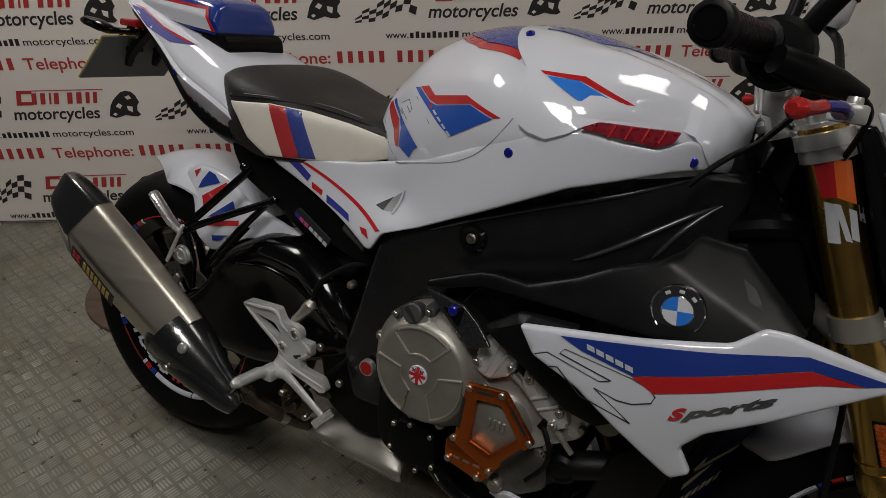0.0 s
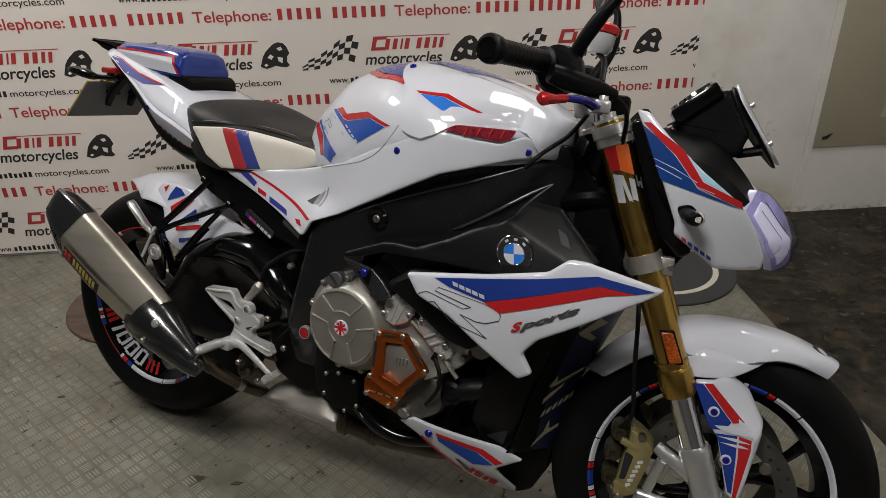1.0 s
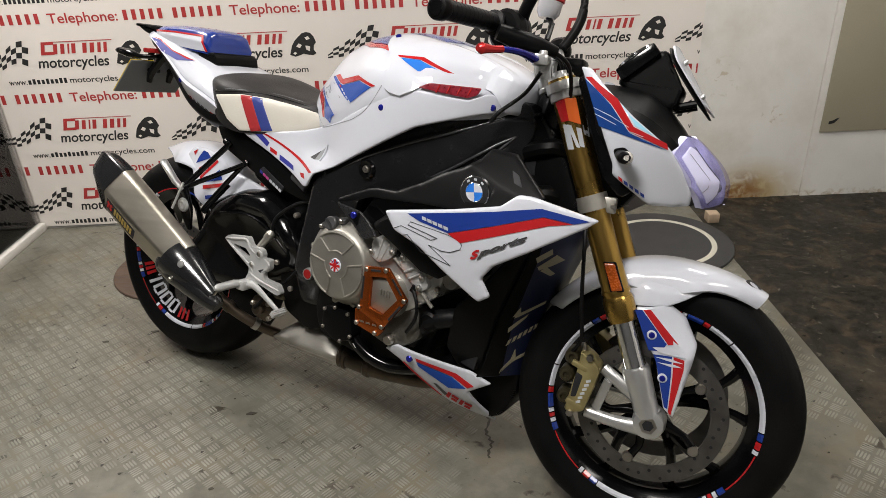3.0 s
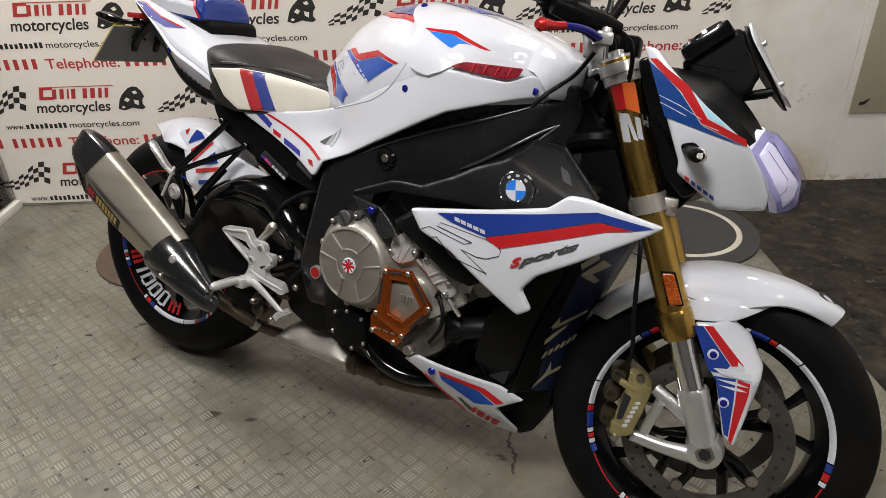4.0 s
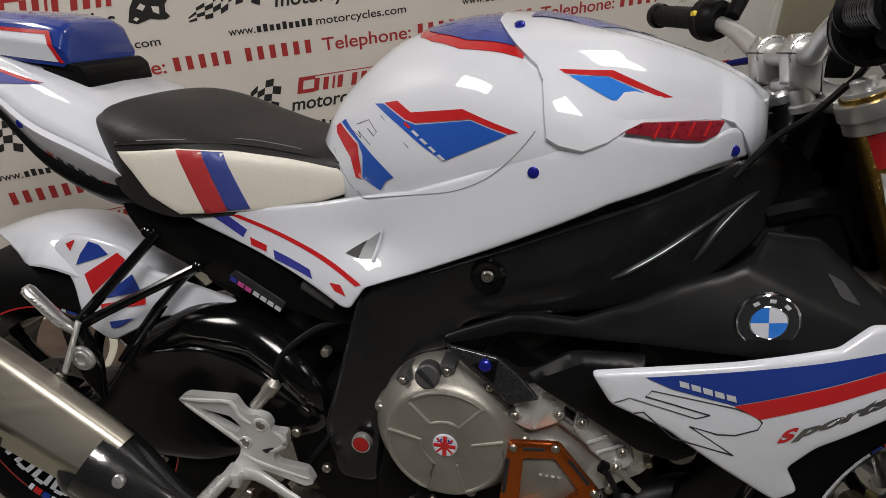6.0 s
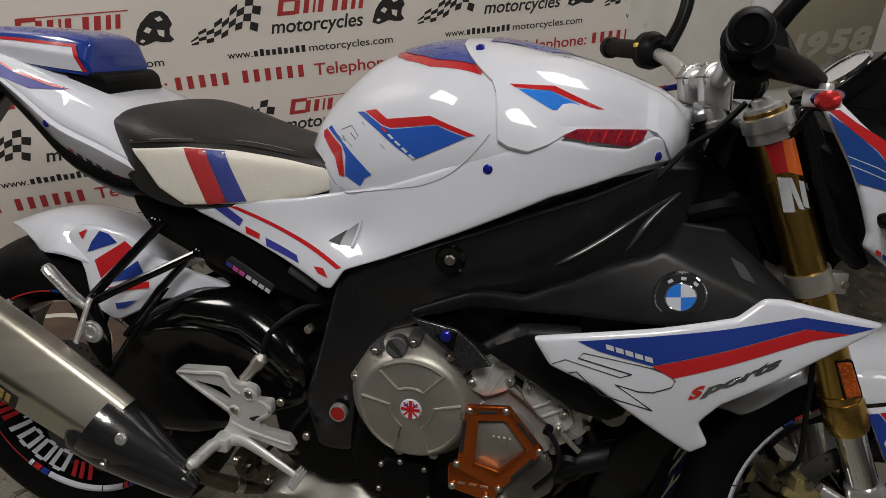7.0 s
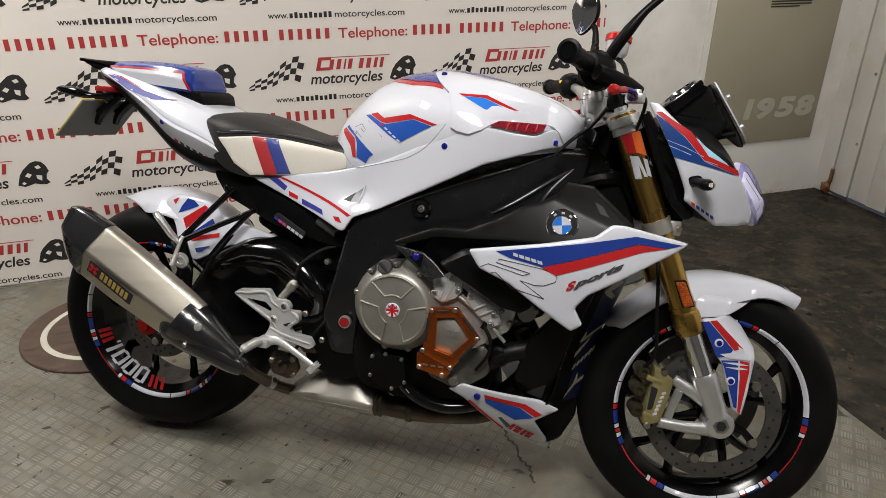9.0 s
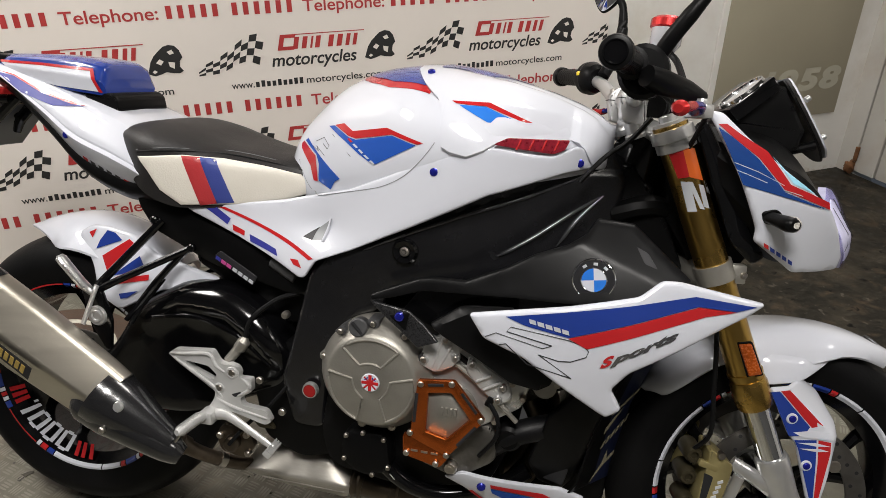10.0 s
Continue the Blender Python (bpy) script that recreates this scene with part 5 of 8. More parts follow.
for k in range(3):
    P("pad_rib", box((-0.0075 + 0.0055 * k, -0.022, 0.006), (-0.0045 + 0.0055 * k, 0.022, 0.0085), 0, pad_m), SATIN, "", pedal)
P("master_cylinder", sweep([(0.416, -0.165, 0.462), (0.434, -0.160, 0.486), (0.436, -0.160, 0.488), (0.446, -0.158, 0.503), (0.449, -0.157, 0.512)], [0.0095, 0.0095, 0.012, 0.012, 0.004], 16), CASTING, "silver rear brake master cylinder")
P("brake_hose", sweep([(0.448, -0.157, 0.510), (0.458, -0.150, 0.548), (0.50, -0.13, 0.585), (0.54, -0.12, 0.60)], 0.005, 8, smooth_steps=5), GRIP, "black brake hose")

# pillion footrest on its bracket
bracket = P("pillion_bracket", merge(sweep([(0.262, -0.13, 0.715), (0.17, -0.19, 0.60), (0.155, -0.205, 0.575)], [0.008, 0.008, 0.010], 10), sweep([(0.325, -0.128, 0.668), (0.20, -0.185, 0.603), (0.15, -0.205, 0.575)], [0.007, 0.007, 0.008], 10), sweep([(0.262, -0.135, 0.60), (0.235, -0.17, 0.55), (0.225, -0.19, 0.52)], [0.006, 0.006, 0.005], 8)), BLACK, "black tubular pillion footrest bracket")
P("bracket_stay", sweep([(0.315, -0.13, 0.665), (0.26, -0.15, 0.60), (0.215, -0.19, 0.525)], [0.006, 0.007, 0.005], 8, smooth_steps=3), BLACK, "", bracket)
P("bracket_drop", prism(rounded([(0.14, 0.585), (0.18, 0.59), (0.20, 0.53), (0.195, 0.47), (0.185, 0.47), (0.165, 0.50), (0.15, 0.53)], 0.01), -0.213, -0.203, 0.002), BLACK, "", bracket)
P("hanger_disc", lathe([(0, 0.004), (0.007, 0.004), (0.008, 0.007), (0.012, 0.007), (0.013, 0.004), (0.018, 0.004), (0.020, 0.001), (0.020, -0.006)], (0.172, -0.214, 0.537), seg=24), ALLOY, "silver hanger bolt", bracket)
ppeg = P("pillion_footrest", sweep([(0.166, -0.21, 0.578), (0.150, -0.222, 0.60), (0.121, -0.235, 0.648), (0.118, -0.236, 0.655)], [0.010, 0.013, 0.013, 0.008], 12, 0.7), ALLOY, "folded silver pillion footrest")
for k in range(9):
    t = 0.15 + 0.09 * k
    p = Vector((0.158, -0.228, 0.592)).lerp(Vector((0.120, -0.244, 0.652)), t)
    P("peg_tread", box((-0.010, -0.003, -0.0018), (0.010, 0.003, 0.0018), 0, Matrix.Translation(p) @ pose(0, 0, 0, 0, -58 + 90, 0)), ALLOY, "", ppeg)
for bx, by, bz in ((0.250, -0.138, 0.716), (0.325, -0.134, 0.668)):
    P("bracket_bolt", bolt((bx, by, bz), 0.008, 0.005), BLACK, "", bracket)
P("subframe", prism(rounded([(0.20, 0.80), (0.30, 0.745), (0.56, 0.64), (0.58, 0.60), (0.52, 0.60), (0.36, 0.64), (0.24, 0.695), (0.21, 0.74)], 0.012), -0.128, 0.128, 0.004), PLASTIC, "black rear subframe")
P("spring_badge", panel(rounded([(0.372, 0.658), (0.384, 0.668), (0.46, 0.625), (0.452, 0.610)], 0.004), lambda x, z: -0.131, 0.002, 0.001, 0.02), GREYINK, "dark suspension sticker")
for k in range(4):
    P("badge_bar", prism([(0.412 + 0.011 * k, 0.639 - 0.0062 * k), (0.420 + 0.011 * k, 0.6345 - 0.0062 * k), (0.418 + 0.011 * k, 0.6285 - 0.0062 * k), (0.409 + 0.011 * k, 0.634 - 0.0062 * k)], -0.1338, -0.1322), SILVERINK)
for k in range(3):
    P("badge_bar", prism([(0.377 + 0.011 * k, 0.6585 - 0.0062 * k), (0.386 + 0.011 * k, 0.6535 - 0.0062 * k), (0.384 + 0.011 * k, 0.6475 - 0.0062 * k), (0.375 + 0.011 * k, 0.6525 - 0.0062 * k)], -0.1338, -0.1322), PINK if k else PURPLE)
P("reservoir", sweep([(0.49, -0.12, 0.66), (0.54, -0.125, 0.635)], [0.016, 0.016], 16), SCOOP, "dark grey brake fluid reservoir")
P("rear_shock", sweep([(0.50, 0, 0.62), (0.42, 0, 0.36)], 0.03, 16), BLACK, "black rear shock")

# ---- hugger over the rear wheel
hug = bmesh.new()
rings = []
for k in range(15):
    a = radians(112 - 62 * k / 14)
    r = 0.352 + 0.012 * math.sin(k / 14 * math.pi)
    wdt = 0.03 + 0.075 * min(1, k / 5)
    ring = []
    for j in range(-6, 7):
        u = j / 6
        drop = 0.055 * abs(u) ** 3 * min(1, k / 4)
        ring.append(hug.verts.new(((r - drop) * math.cos(a), wdt * u, 0.32 + (r - drop) * math.sin(a))))
    rings.append(ring)
for a, b in zip(rings, rings[1:]):
    for j in range(12):
        hug.faces.new((a[j], a[j + 1], b[j + 1], b[j]))
bmesh.ops.recalc_face_normals(hug, faces=hug.faces[:])
ext = bmesh.ops.extrude_face_region(hug, geom=hug.faces[:])
for v in ext["geom"]:
    if isinstance(v, bmesh.types.BMVert):
        c = Vector((0, v.co.y, 0.32))
        v.co = c + (v.co - c) * 0.985
bmesh.ops.recalc_face_normals(hug, faces=hug.faces[:])
hug_side = rounded([(0.03, 0.655), (0.06, 0.676), (0.11, 0.677), (0.168, 0.668), (0.215, 0.635), (0.36, 0.60), (0.36, 0.575), (0.24, 0.565), (0.15, 0.515), (0.10, 0.54), (0.08, 0.60)], 0.015)
hug_y = sheet([(0.03, -0.085, 0.655), (0.10, -0.09, 0.67), (0.36, -0.10, 0.59), (0.15, -0.125, 0.52), (0.10, -0.115, 0.58)])
hugger = P("rear_hugger", hug, WHITE, "white rear wheel hugger with flag stickers")
P("hugger_side", panel(hug_side, hug_y, 0.003, 0.006, 0.012), WHITE, "", hugger)
for poly, col in (([(0.062, 0.662), (0.080, 0.671), (0.072, 0.652)], RED), ([(0.085, 0.632), (0.092, 0.650), (0.107, 0.671), (0.126, 0.668), (0.144, 0.655)], BLUE), ([(0.102, 0.620), (0.160, 0.659), (0.177, 0.648), (0.118, 0.590)], RED), ([(0.129, 0.583), (0.187, 0.628), (0.203, 0.602)], BLUE), ([(0.133, 0.576), (0.211, 0.594), (0.211, 0.583), (0.135, 0.566)], RED), ([(0.148, 0.549), (0.190, 0.559), (0.168, 0.543), (0.152, 0.539)], BLUE)):
    P("flag_sticker", panel(poly, hug_y, 0.0006, 0, 0.012, lift=0.0015), col, "", hugger)

# ---- tank
tank_st = dense([(0.488, 0.045, 0.775, 0.80, 0.855), (0.515, 0.085, 0.772, 0.81, 0.905), (0.55, 0.105, 0.775, 0.82, 0.945), (0.60, 0.132, 0.778, 0.835, 0.988), (0.66, 0.160, 0.79, 0.85, 1.014), (0.72, 0.186, 0.80, 0.875, 1.027), (0.78, 0.207, 0.82, 0.893, 1.028), (0.86, 0.214, 0.84, 0.90, 1.018), (0.93, 0.195, 0.85, 0.905, 1.002), (1.0, 0.142, 0.86, 0.905, 0.982), (1.05, 0.100, 0.87, 0.905, 0.962), (1.083, 0.06, 0.88, 0.905, 0.94)], 56)
tank_bm = loft(tank_st, 20, 2.3, 0.92)
tank_y = onto(tank_bm)
tank = P("fuel_tank", tank_bm, WHITE, "white painted fuel tank with blue and red stickers", sharp=0.9)


def sticker(name, poly, depth, material, parent, lift=0.0014, step=0.010, label="", steer=False):
    return P(name, panel(poly, depth, 0.0002, 0.0, step, lift=lift), material, label, parent, steer)


sticker("tank_sticker", [(0.609, 0.921), (0.629, 0.926), (0.651, 0.915), (0.722, 0.928), (0.792, 0.910), (0.781, 0.907), (0.733, 0.918), (0.659, 0.9035), (0.643, 0.906)], tank_y, RED, tank)
sticker("tank_sticker", [(0.594, 0.918), (0.608, 0.920), (0.643, 0.904), (0.659, 0.9015), (0.733, 0.9165), (0.779, 0.9055), (0.700, 0.864), (0.669, 0.878), (0.637, 0.896)], tank_y, TANKBLUE, tank)
sticker("tank_sticker", [(0.528, 0.880), (0.534, 0.885), (0.569, 0.863), (0.575, 0.832), (0.576, 0.818), (0.566, 0.818), (0.557, 0.844), (0.530, 0.872)], tank_y, RED, tank, 0.0018)
sticker("tank_sticker", [(0.537, 0.886), (0.543, 0.891), (0.591, 0.856), (0.628, 0.830), (0.616, 0.823), (0.606, 0.807), (0.578, 0.819), (0.578, 0.850), (0.570, 0.866)], tank_y, TANKBLUE, tank)
for k in range(5):
    x, z = 0.641 + 0.0125 * k, 0.901 - 0.0078 * k
    sticker("sticker_bar", [(x, z), (x + 0.0085, z - 0.0053), (x + 0.0125, z - 0.0035), (x + 0.004, z + 0.0018)], tank_y, RED if k == 0 else SILVERINK, tank, 0.0024, 0.02)
for line in ([(0.566, 0.888), (0.586, 0.897), (0.600, 0.884), (0.596, 0.878), (0.585, 0.886)], [(0.556, 0.880), (0.575, 0.872), (0.569, 0.880), (0.590, 0.866)], [(0.605, 0.905), (0.650, 0.872)]):
    P("tank_outline", sweep([(x, tank_y(x, z) - 0.0004, z) for x, z in line], 0.0006, 5), SCOOP, "thin grey outline print", tank)


def tank_top(poly, material, lift, parent, tree):
    n, bm = len(poly), panel([(x, y) for x, y in poly], lambda x, z: 0.0, 0.0002, 0, 0.012)
    for v in bm.verts:
        off = -0.0002 if v.co.y > 0.0001 else 0.0
        hit = tree.ray_cast(Vector((v.co.x, v.co.z, 2.0)), Vector((0, 0, -1)))
        z = hit[0].z if hit[0] else 0.95
        v.co = Vector((v.co.x, v.co.z, z + lift + off))
    bmesh.ops.recalc_face_normals(bm, faces=bm.faces[:])
    return P("tank_sticker", bm, material, "", parent)


tank_me = bmesh.new()
tank_me.from_mesh(tank.data)
tank_tree = BVHTree.FromBMesh(tank_me)
edge_y = [(0.640, 0.060), (0.662, 0.088), (0.706, 0.126), (0.744, 0.145), (0.788, 0.165)]
blue_y = [(0.650, 0.052), (0.670, 0.078), (0.712, 0.116), (0.750, 0.134), (0.788, 0.152)]
for tip, line, col, lift in ((0.628, edge_y, RED, 0.0012), (0.638, blue_y, BLUE, 0.0024)):
    tank_top([(tip, 0.0)] + line + [(0.79, 0.0)] + [(x, -y) for x, y in reversed(line)], col, lift, tank, tank_tree)

# the cover over the tank's front half: a second skin that ends along a swept lower line
low_line = [(0.748, 1.025), (0.778, 1.001), (0.806, 0.982), (0.814, 0.968), (0.819, 0.938), (0.824, 0.908), (0.838, 0.901), (0.864, 0.896), (0.890, 0.907), (0.909, 0.920), (0.925, 0.927), (1.017, 0.926), (1.032, 0.922), (1.043, 0.912), (1.059, 0.884), (1.092, 0.882)]
lx, lz = zip(*low_line)
FACET_T, FACET_Y, FACET_Z = [0.0, 0.38, 0.66, 0.92, 1.0], [0.0, 0.50, 0.79, 0.97, 1.0], [1.0, 0.97, 0.66, 0.16, 0.0]
st = np.array(tank_st)
bm = bmesh.new()
rings = []
xs = sorted(set(list(np.linspace(0.748, 1.09, 44)) + [p[0] for p in low_line[:-1]]))
for x in xs:
    w, zm, zt = (float(np.interp(x, st[:, 0], st[:, i])) for i in (1, 3, 4))
    grow = 0.005 + 0.003 * min(1, (x - 0.748) / 0.05)
    w, zt, zlow = w + grow, zt + grow, float(np.interp(x, lx, lz))
    if x > 1.0:
        w = float(np.interp(x, [1.0, 1.03, 1.055, 1.075, 1.085, 1.09], [w, 0.134, 0.119, 0.092, 0.060, 0.030]))
    pts = []
    for k in range(25):
        a = math.pi / 2 * k / 24
        y, z = w * math.sin(a) ** (2 / 2.3), zm + (zt - zm) * math.cos(a) ** (2 / 2.3)
        pts.append((y, z))
    facet = min(1.0, max(0.0, (x - 0.83) / 0.08))
    share = np.linspace(0, 1, 25)
    fy, fz = np.interp(share, FACET_T, FACET_Y) * w, zm + (zt - zm) * np.interp(share, FACET_T, FACET_Z)
    pts = [(y + (float(a) - y) * facet, z + (float(b) - z) * facet) for (y, z), a, b in zip(pts, fy, fz)]
    pts += [(w * 0.995, zm - 0.012), (w * 0.97, zm - 0.026)]
    top_part = [(y, z) for y, z in pts if z > zlow + 0.001]
    ylow = np.interp(-zlow, [-z for _, z in pts], [y for y, _ in pts])
    prof = top_part + [(float(ylow), zlow)]
    d = np.r_[0, np.cumsum(np.hypot(np.diff([p[0] for p in prof]), np.diff([p[1] for p in prof])))]
    half = [(float(np.interp(t, d, [p[0] for p in prof])), float(np.interp(t, d, [p[1] for p in prof]))) for t in np.linspace(0, d[-1], 17)]
    crease = [(y, z - 0.006 * math.exp(-((y - 0.055) / 0.012) ** 2) * min(1, max(0, (x - 0.80) / 0.05))) for y, z in half]
    ring = [(-y, z) for y, z in reversed(crease)] + crease[1:]
    rings.append([bm.verts.new((x, y, z)) for y, z in ring])
for a, b in zip(rings, rings[1:]):
    for k in range(len(a) - 1):
        bm.faces.new((a[k], b[k], b[k + 1], a[k + 1]))
bmesh.ops.recalc_face_normals(bm, faces=bm.faces[:])
if sum(f.normal.z for f in bm.faces) < 0:
    bmesh.ops.reverse_faces(bm, faces=bm.faces[:])
skin = bm.copy()
ext = bmesh.ops.extrude_face_region(bm, geom=bm.faces[:])
for v in ext["geom"]:
    if isinstance(v, bmesh.types.BMVert):
        v.co += Vector((0, -math.copysign(min(abs(v.co.y), 0.008), v.co.y), -0.006))
bmesh.ops.recalc_face_normals(bm, faces=bm.faces[:])
cover = P("tank_cover", bm, WHITE, "white tank cover with intake grilles", sharp=0.8)
cover_y = onto(skin, -0.17)
sticker("cover_sticker", [(0.83, 0.979), (0.889, 0.979), (0.958, 0.951), (0.945, 0.951), (0.885, 0.973), (0.838, 0.975)], cover_y, RED, cover)
sticker("cover_sticker", [(0.842, 0.9735), (0.884, 0.9725), (0.932, 0.9535), (0.905, 0.9535), (0.899, 0.949), (0.891, 0.949)], cover_y, SKY, cover)
cover_tree = BVHTree.FromBMesh(skin)
for s in (-1, 1):
    hit = cover_tree.ray_cast(Vector((0.776, s * 0.112, 2)), Vector((0, 0, -1)))
    if hit[0]:
        P("cover_screw", bolt(hit[0] + hit[1] * 0.002, 0.0065, 0.003, tuple(hit[1] if hit[1].z > 0 else -hit[1])), BLUEANO, "blue anodised screw", cover)

tank_top(rounded([(0.785, -0.078), (0.85, -0.058), (0.935, -0.014), (0.945, 0.0), (0.935, 0.014), (0.85, 0.058), (0.785, 0.078), (0.792, 0.0)], 0.004), BLUE, 0.0014, cover, cover_tree)

# ---- white side panels with stripes
side_ctrl = [(0.562, -0.172, 0.646), (0.60, -0.186, 0.69), (0.311, -0.145, 0.74), (1.062, -0.100, 0.881), (0.912, -0.206, 0.915), (1.014, -0.148, 0.915), (0.865, -0.216, 0.89), (0.323, -0.150, 0.756), (0.557, -0.128, 0.785), (0.809, -0.209, 0.862), (1.035, -0.125, 0.885), (0.611, -0.145, 0.745), (0.70, -0.182, 0.825), (0.70, -0.188, 0.74), (0.90, -0.208, 0.84), (0.46, -0.126, 0.766)]
side_y = sheet(side_ctrl)
side_poly = rounded([(0.315, 0.757), (0.335, 0.742), (0.45, 0.692), (0.562, 0.648), (0.575, 0.650), (0.597, 0.684), (0.664, 0.712), (0.772, 0.767), (0.90, 0.834), (1.016, 0.872), (1.058, 0.880), (1.045, 0.912), (1.030, 0.917), (0.995, 0.900), (0.95, 0.904), (0.90, 0.913), (0.865, 0.905), (0.80, 0.885), (0.73, 0.85), (0.65, 0.815), (0.57, 0.793), (0.51, 0.778), (0.45, 0.768)], 0.006)


def side_shape(x, z):
    """The panel with a hollow round its air scoop and a raised shoulder above it."""
    y = side_y(x, z)
    d = math.hypot((x - 0.585) / 0.06, (z - 0.735) / 0.028)
    y += 0.010 * math.exp(-d * d)
    return y


side = P("side_panel", panel(side_poly, side_shape, 0.003, 0.005, 0.009), WHITE, "white side panel with red and blue stripes")
seam_pts = [(0.527, 0.850), (0.541, 0.823), (0.555, 0.804), (0.568, 0.797), (0.583, 0.795), (0.615, 0.802), (0.649, 0.811), (0.69, 0.822), (0.721, 0.832), (0.756, 0.851), (0.783, 0.876), (0.801, 0.898), (0.811, 0.913)]
seam_line = [(x, min(tank_y(x, z), side_shape(x, z) if inside(x, z, side_poly) else 9.0) - 0.0004, z) for x, z in seam_pts]
P("tank_seam", sweep([(x, y + 0.0004, z) for x, y, z in seam_line], 0.00075, 6, smooth_steps=3), PLATEGREY, "thin dark seam round the tank pad", tank)
P("side_panel_far", panel(side_poly, side_y, 0.003, 0.005, 0.03, flip=-1), WHITE)
for poly, col in (([(0.357, 0.756), (0.38, 0.757), (0.411, 0.735), (0.405, 0.724)], PURPLE), ([(0.415, 0.725), (0.44, 0.715), (0.44, 0.706), (0.417, 0.714)], RED), ([(0.45, 0.71), (0.508, 0.69), (0.513, 0.678), (0.453, 0.697)], PURPLE), ([(0.541, 0.679), (0.559, 0.68), (0.569, 0.667), (0.55, 0.67)], RED), ([(0.388, 0.755), (0.399, 0.756), (0.593, 0.688), (0.583, 0.684)], RED)):
    sticker("stripe", poly, side_shape, col, side, 0.0012, 0.008)
# grey and dark patches paint the scoop's shade onto the white panel
scoop = rounded([(0.562, 0.720), (0.590, 0.738), (0.614, 0.757), (0.608, 0.737), (0.602, 0.719), (0.580, 0.716)], 0.003)
P("scoop_shade", panel(scoop, lambda x, z: side_shape(x, z) - 0.001, 0.0005, 0, 0.008), PLATEGREY, "air scoop hollow with its shade painted grey", side)
P("scoop_slit_shade", panel(rounded([(0.560, 0.719), (0.573, 0.728), (0.590, 0.739), (0.584, 0.728), (0.581, 0.716)], 0.002), lambda x, z: side_shape(x, z) - 0.0016, 0.0005, 0, 0.008), GREYINK, "air scoop slit with its shade painted dark", side)
P("scoop_lip", sweep([(x, side_shape(x, z) - 0.003, z) for x, z in ((0.613, 0.758), (0.608, 0.735), (0.603, 0.717))], [0.001, 0.003, 0.002], 8, smooth_steps=3), WHITE, "", side)
for bx, bz in ((0.812, 0.866), (1.037, 0.889)):
    P("panel_screw", bolt((bx, side_y(bx, bz) + 0.0005, bz), 0.0068, 0.0025), BLUEANO, "blue anodised panel screw", side)
vent_poly = rounded([(0.905, 0.917), (0.925, 0.928), (1.019, 0.927), (1.012, 0.911), (0.995, 0.904), (0.95, 0.910)], 0.004)
vent_y = sheet([(0.905, -0.209, 0.917), (0.95, -0.187, 0.915), (1.019, -0.143, 0.922), (0.995, -0.158, 0.905), (0.95, -0.184, 0.928)])
vent = P("intake_grille", panel(vent_poly, vent_y, 0.002, 0.001, 0.008, lift=0.004), REDLENS, "dark red intake grille")
for k in range(4):
    x = 0.945 + 0.019 * k
    P("grille_bar", sweep([(x, vent_y(x, 0.926) - 0.004, 0.926), (x - 0.006, vent_y(x - 0.006, 0.910) - 0.004, 0.910)], 0.002, 6), RED, "", vent)

# ---- seat
seat_st = dense([(0.150, 0.085, 0.845, 0.868, 0.882), (0.18, 0.125, 0.82, 0.866, 0.893), (0.24, 0.162, 0.775, 0.842, 0.900), (0.30, 0.162, 0.752, 0.836, 0.890), (0.36, 0.150, 0.752, 0.832, 0.872), (0.42, 0.132, 0.756, 0.826, 0.858), (0.48, 0.112, 0.766, 0.818, 0.852), (0.53, 0.103, 0.78, 0.81, 0.855), (0.556, 0.09, 0.785, 0.808, 0.846)], 40)
seat_bm = loft(seat_st, 16, 3.0, 0.97)
seat_y = onto(seat_bm)
seat = P("seat", seat_bm, VINYL, "black vinyl rider seat with cream side panels", sharp=0.9)
cream = [(0.238, 0.840), (0.327, 0.849), (0.397, 0.846), (0.465, 0.836), (0.535, 0.824), (0.552, 0.806), (0.552, 0.790), (0.509, 0.775), (0.435, 0.763), (0.321, 0.755), (0.282, 0.781), (0.260, 0.815)]
P("cream_panel", panel(cream, seat_y, 0.0005, 0.003, 0.010, lift=0.004), CREAM, "cream vinyl side panel", seat)
for poly, col in (([(0.327, 0.848), (0.359, 0.847), (0.387, 0.762), (0.357, 0.757)], SEATRED), ([(0.359, 0.847), (0.387, 0.845), (0.417, 0.765), (0.387, 0.762)], SEATBLUE)):
    P("seat_stripe", panel(poly, seat_y, 0.0005, 0.001, 0.010, lift=0.0052), col, "", seat)
stitch = [(x, seat_y(x, z + 0.006) - 0.0016, z + 0.006) for x, z in ((0.235, 0.842), (0.28, 0.848), (0.327, 0.850), (0.397, 0.847), (0.465, 0.837), (0.54, 0.825))]
P("seam", sweep(stitch, 0.0016, 6, smooth_steps=4), GRIP, "seat seam piping", seat)
P("stitching", sweep([(x, seat_y(x, z + 0.004) - 0.0006, z + 0.004) for x, y, z in stitch], 0.0006, 5, smooth_steps=4), PLATEGREY, "pale stitching", seat)

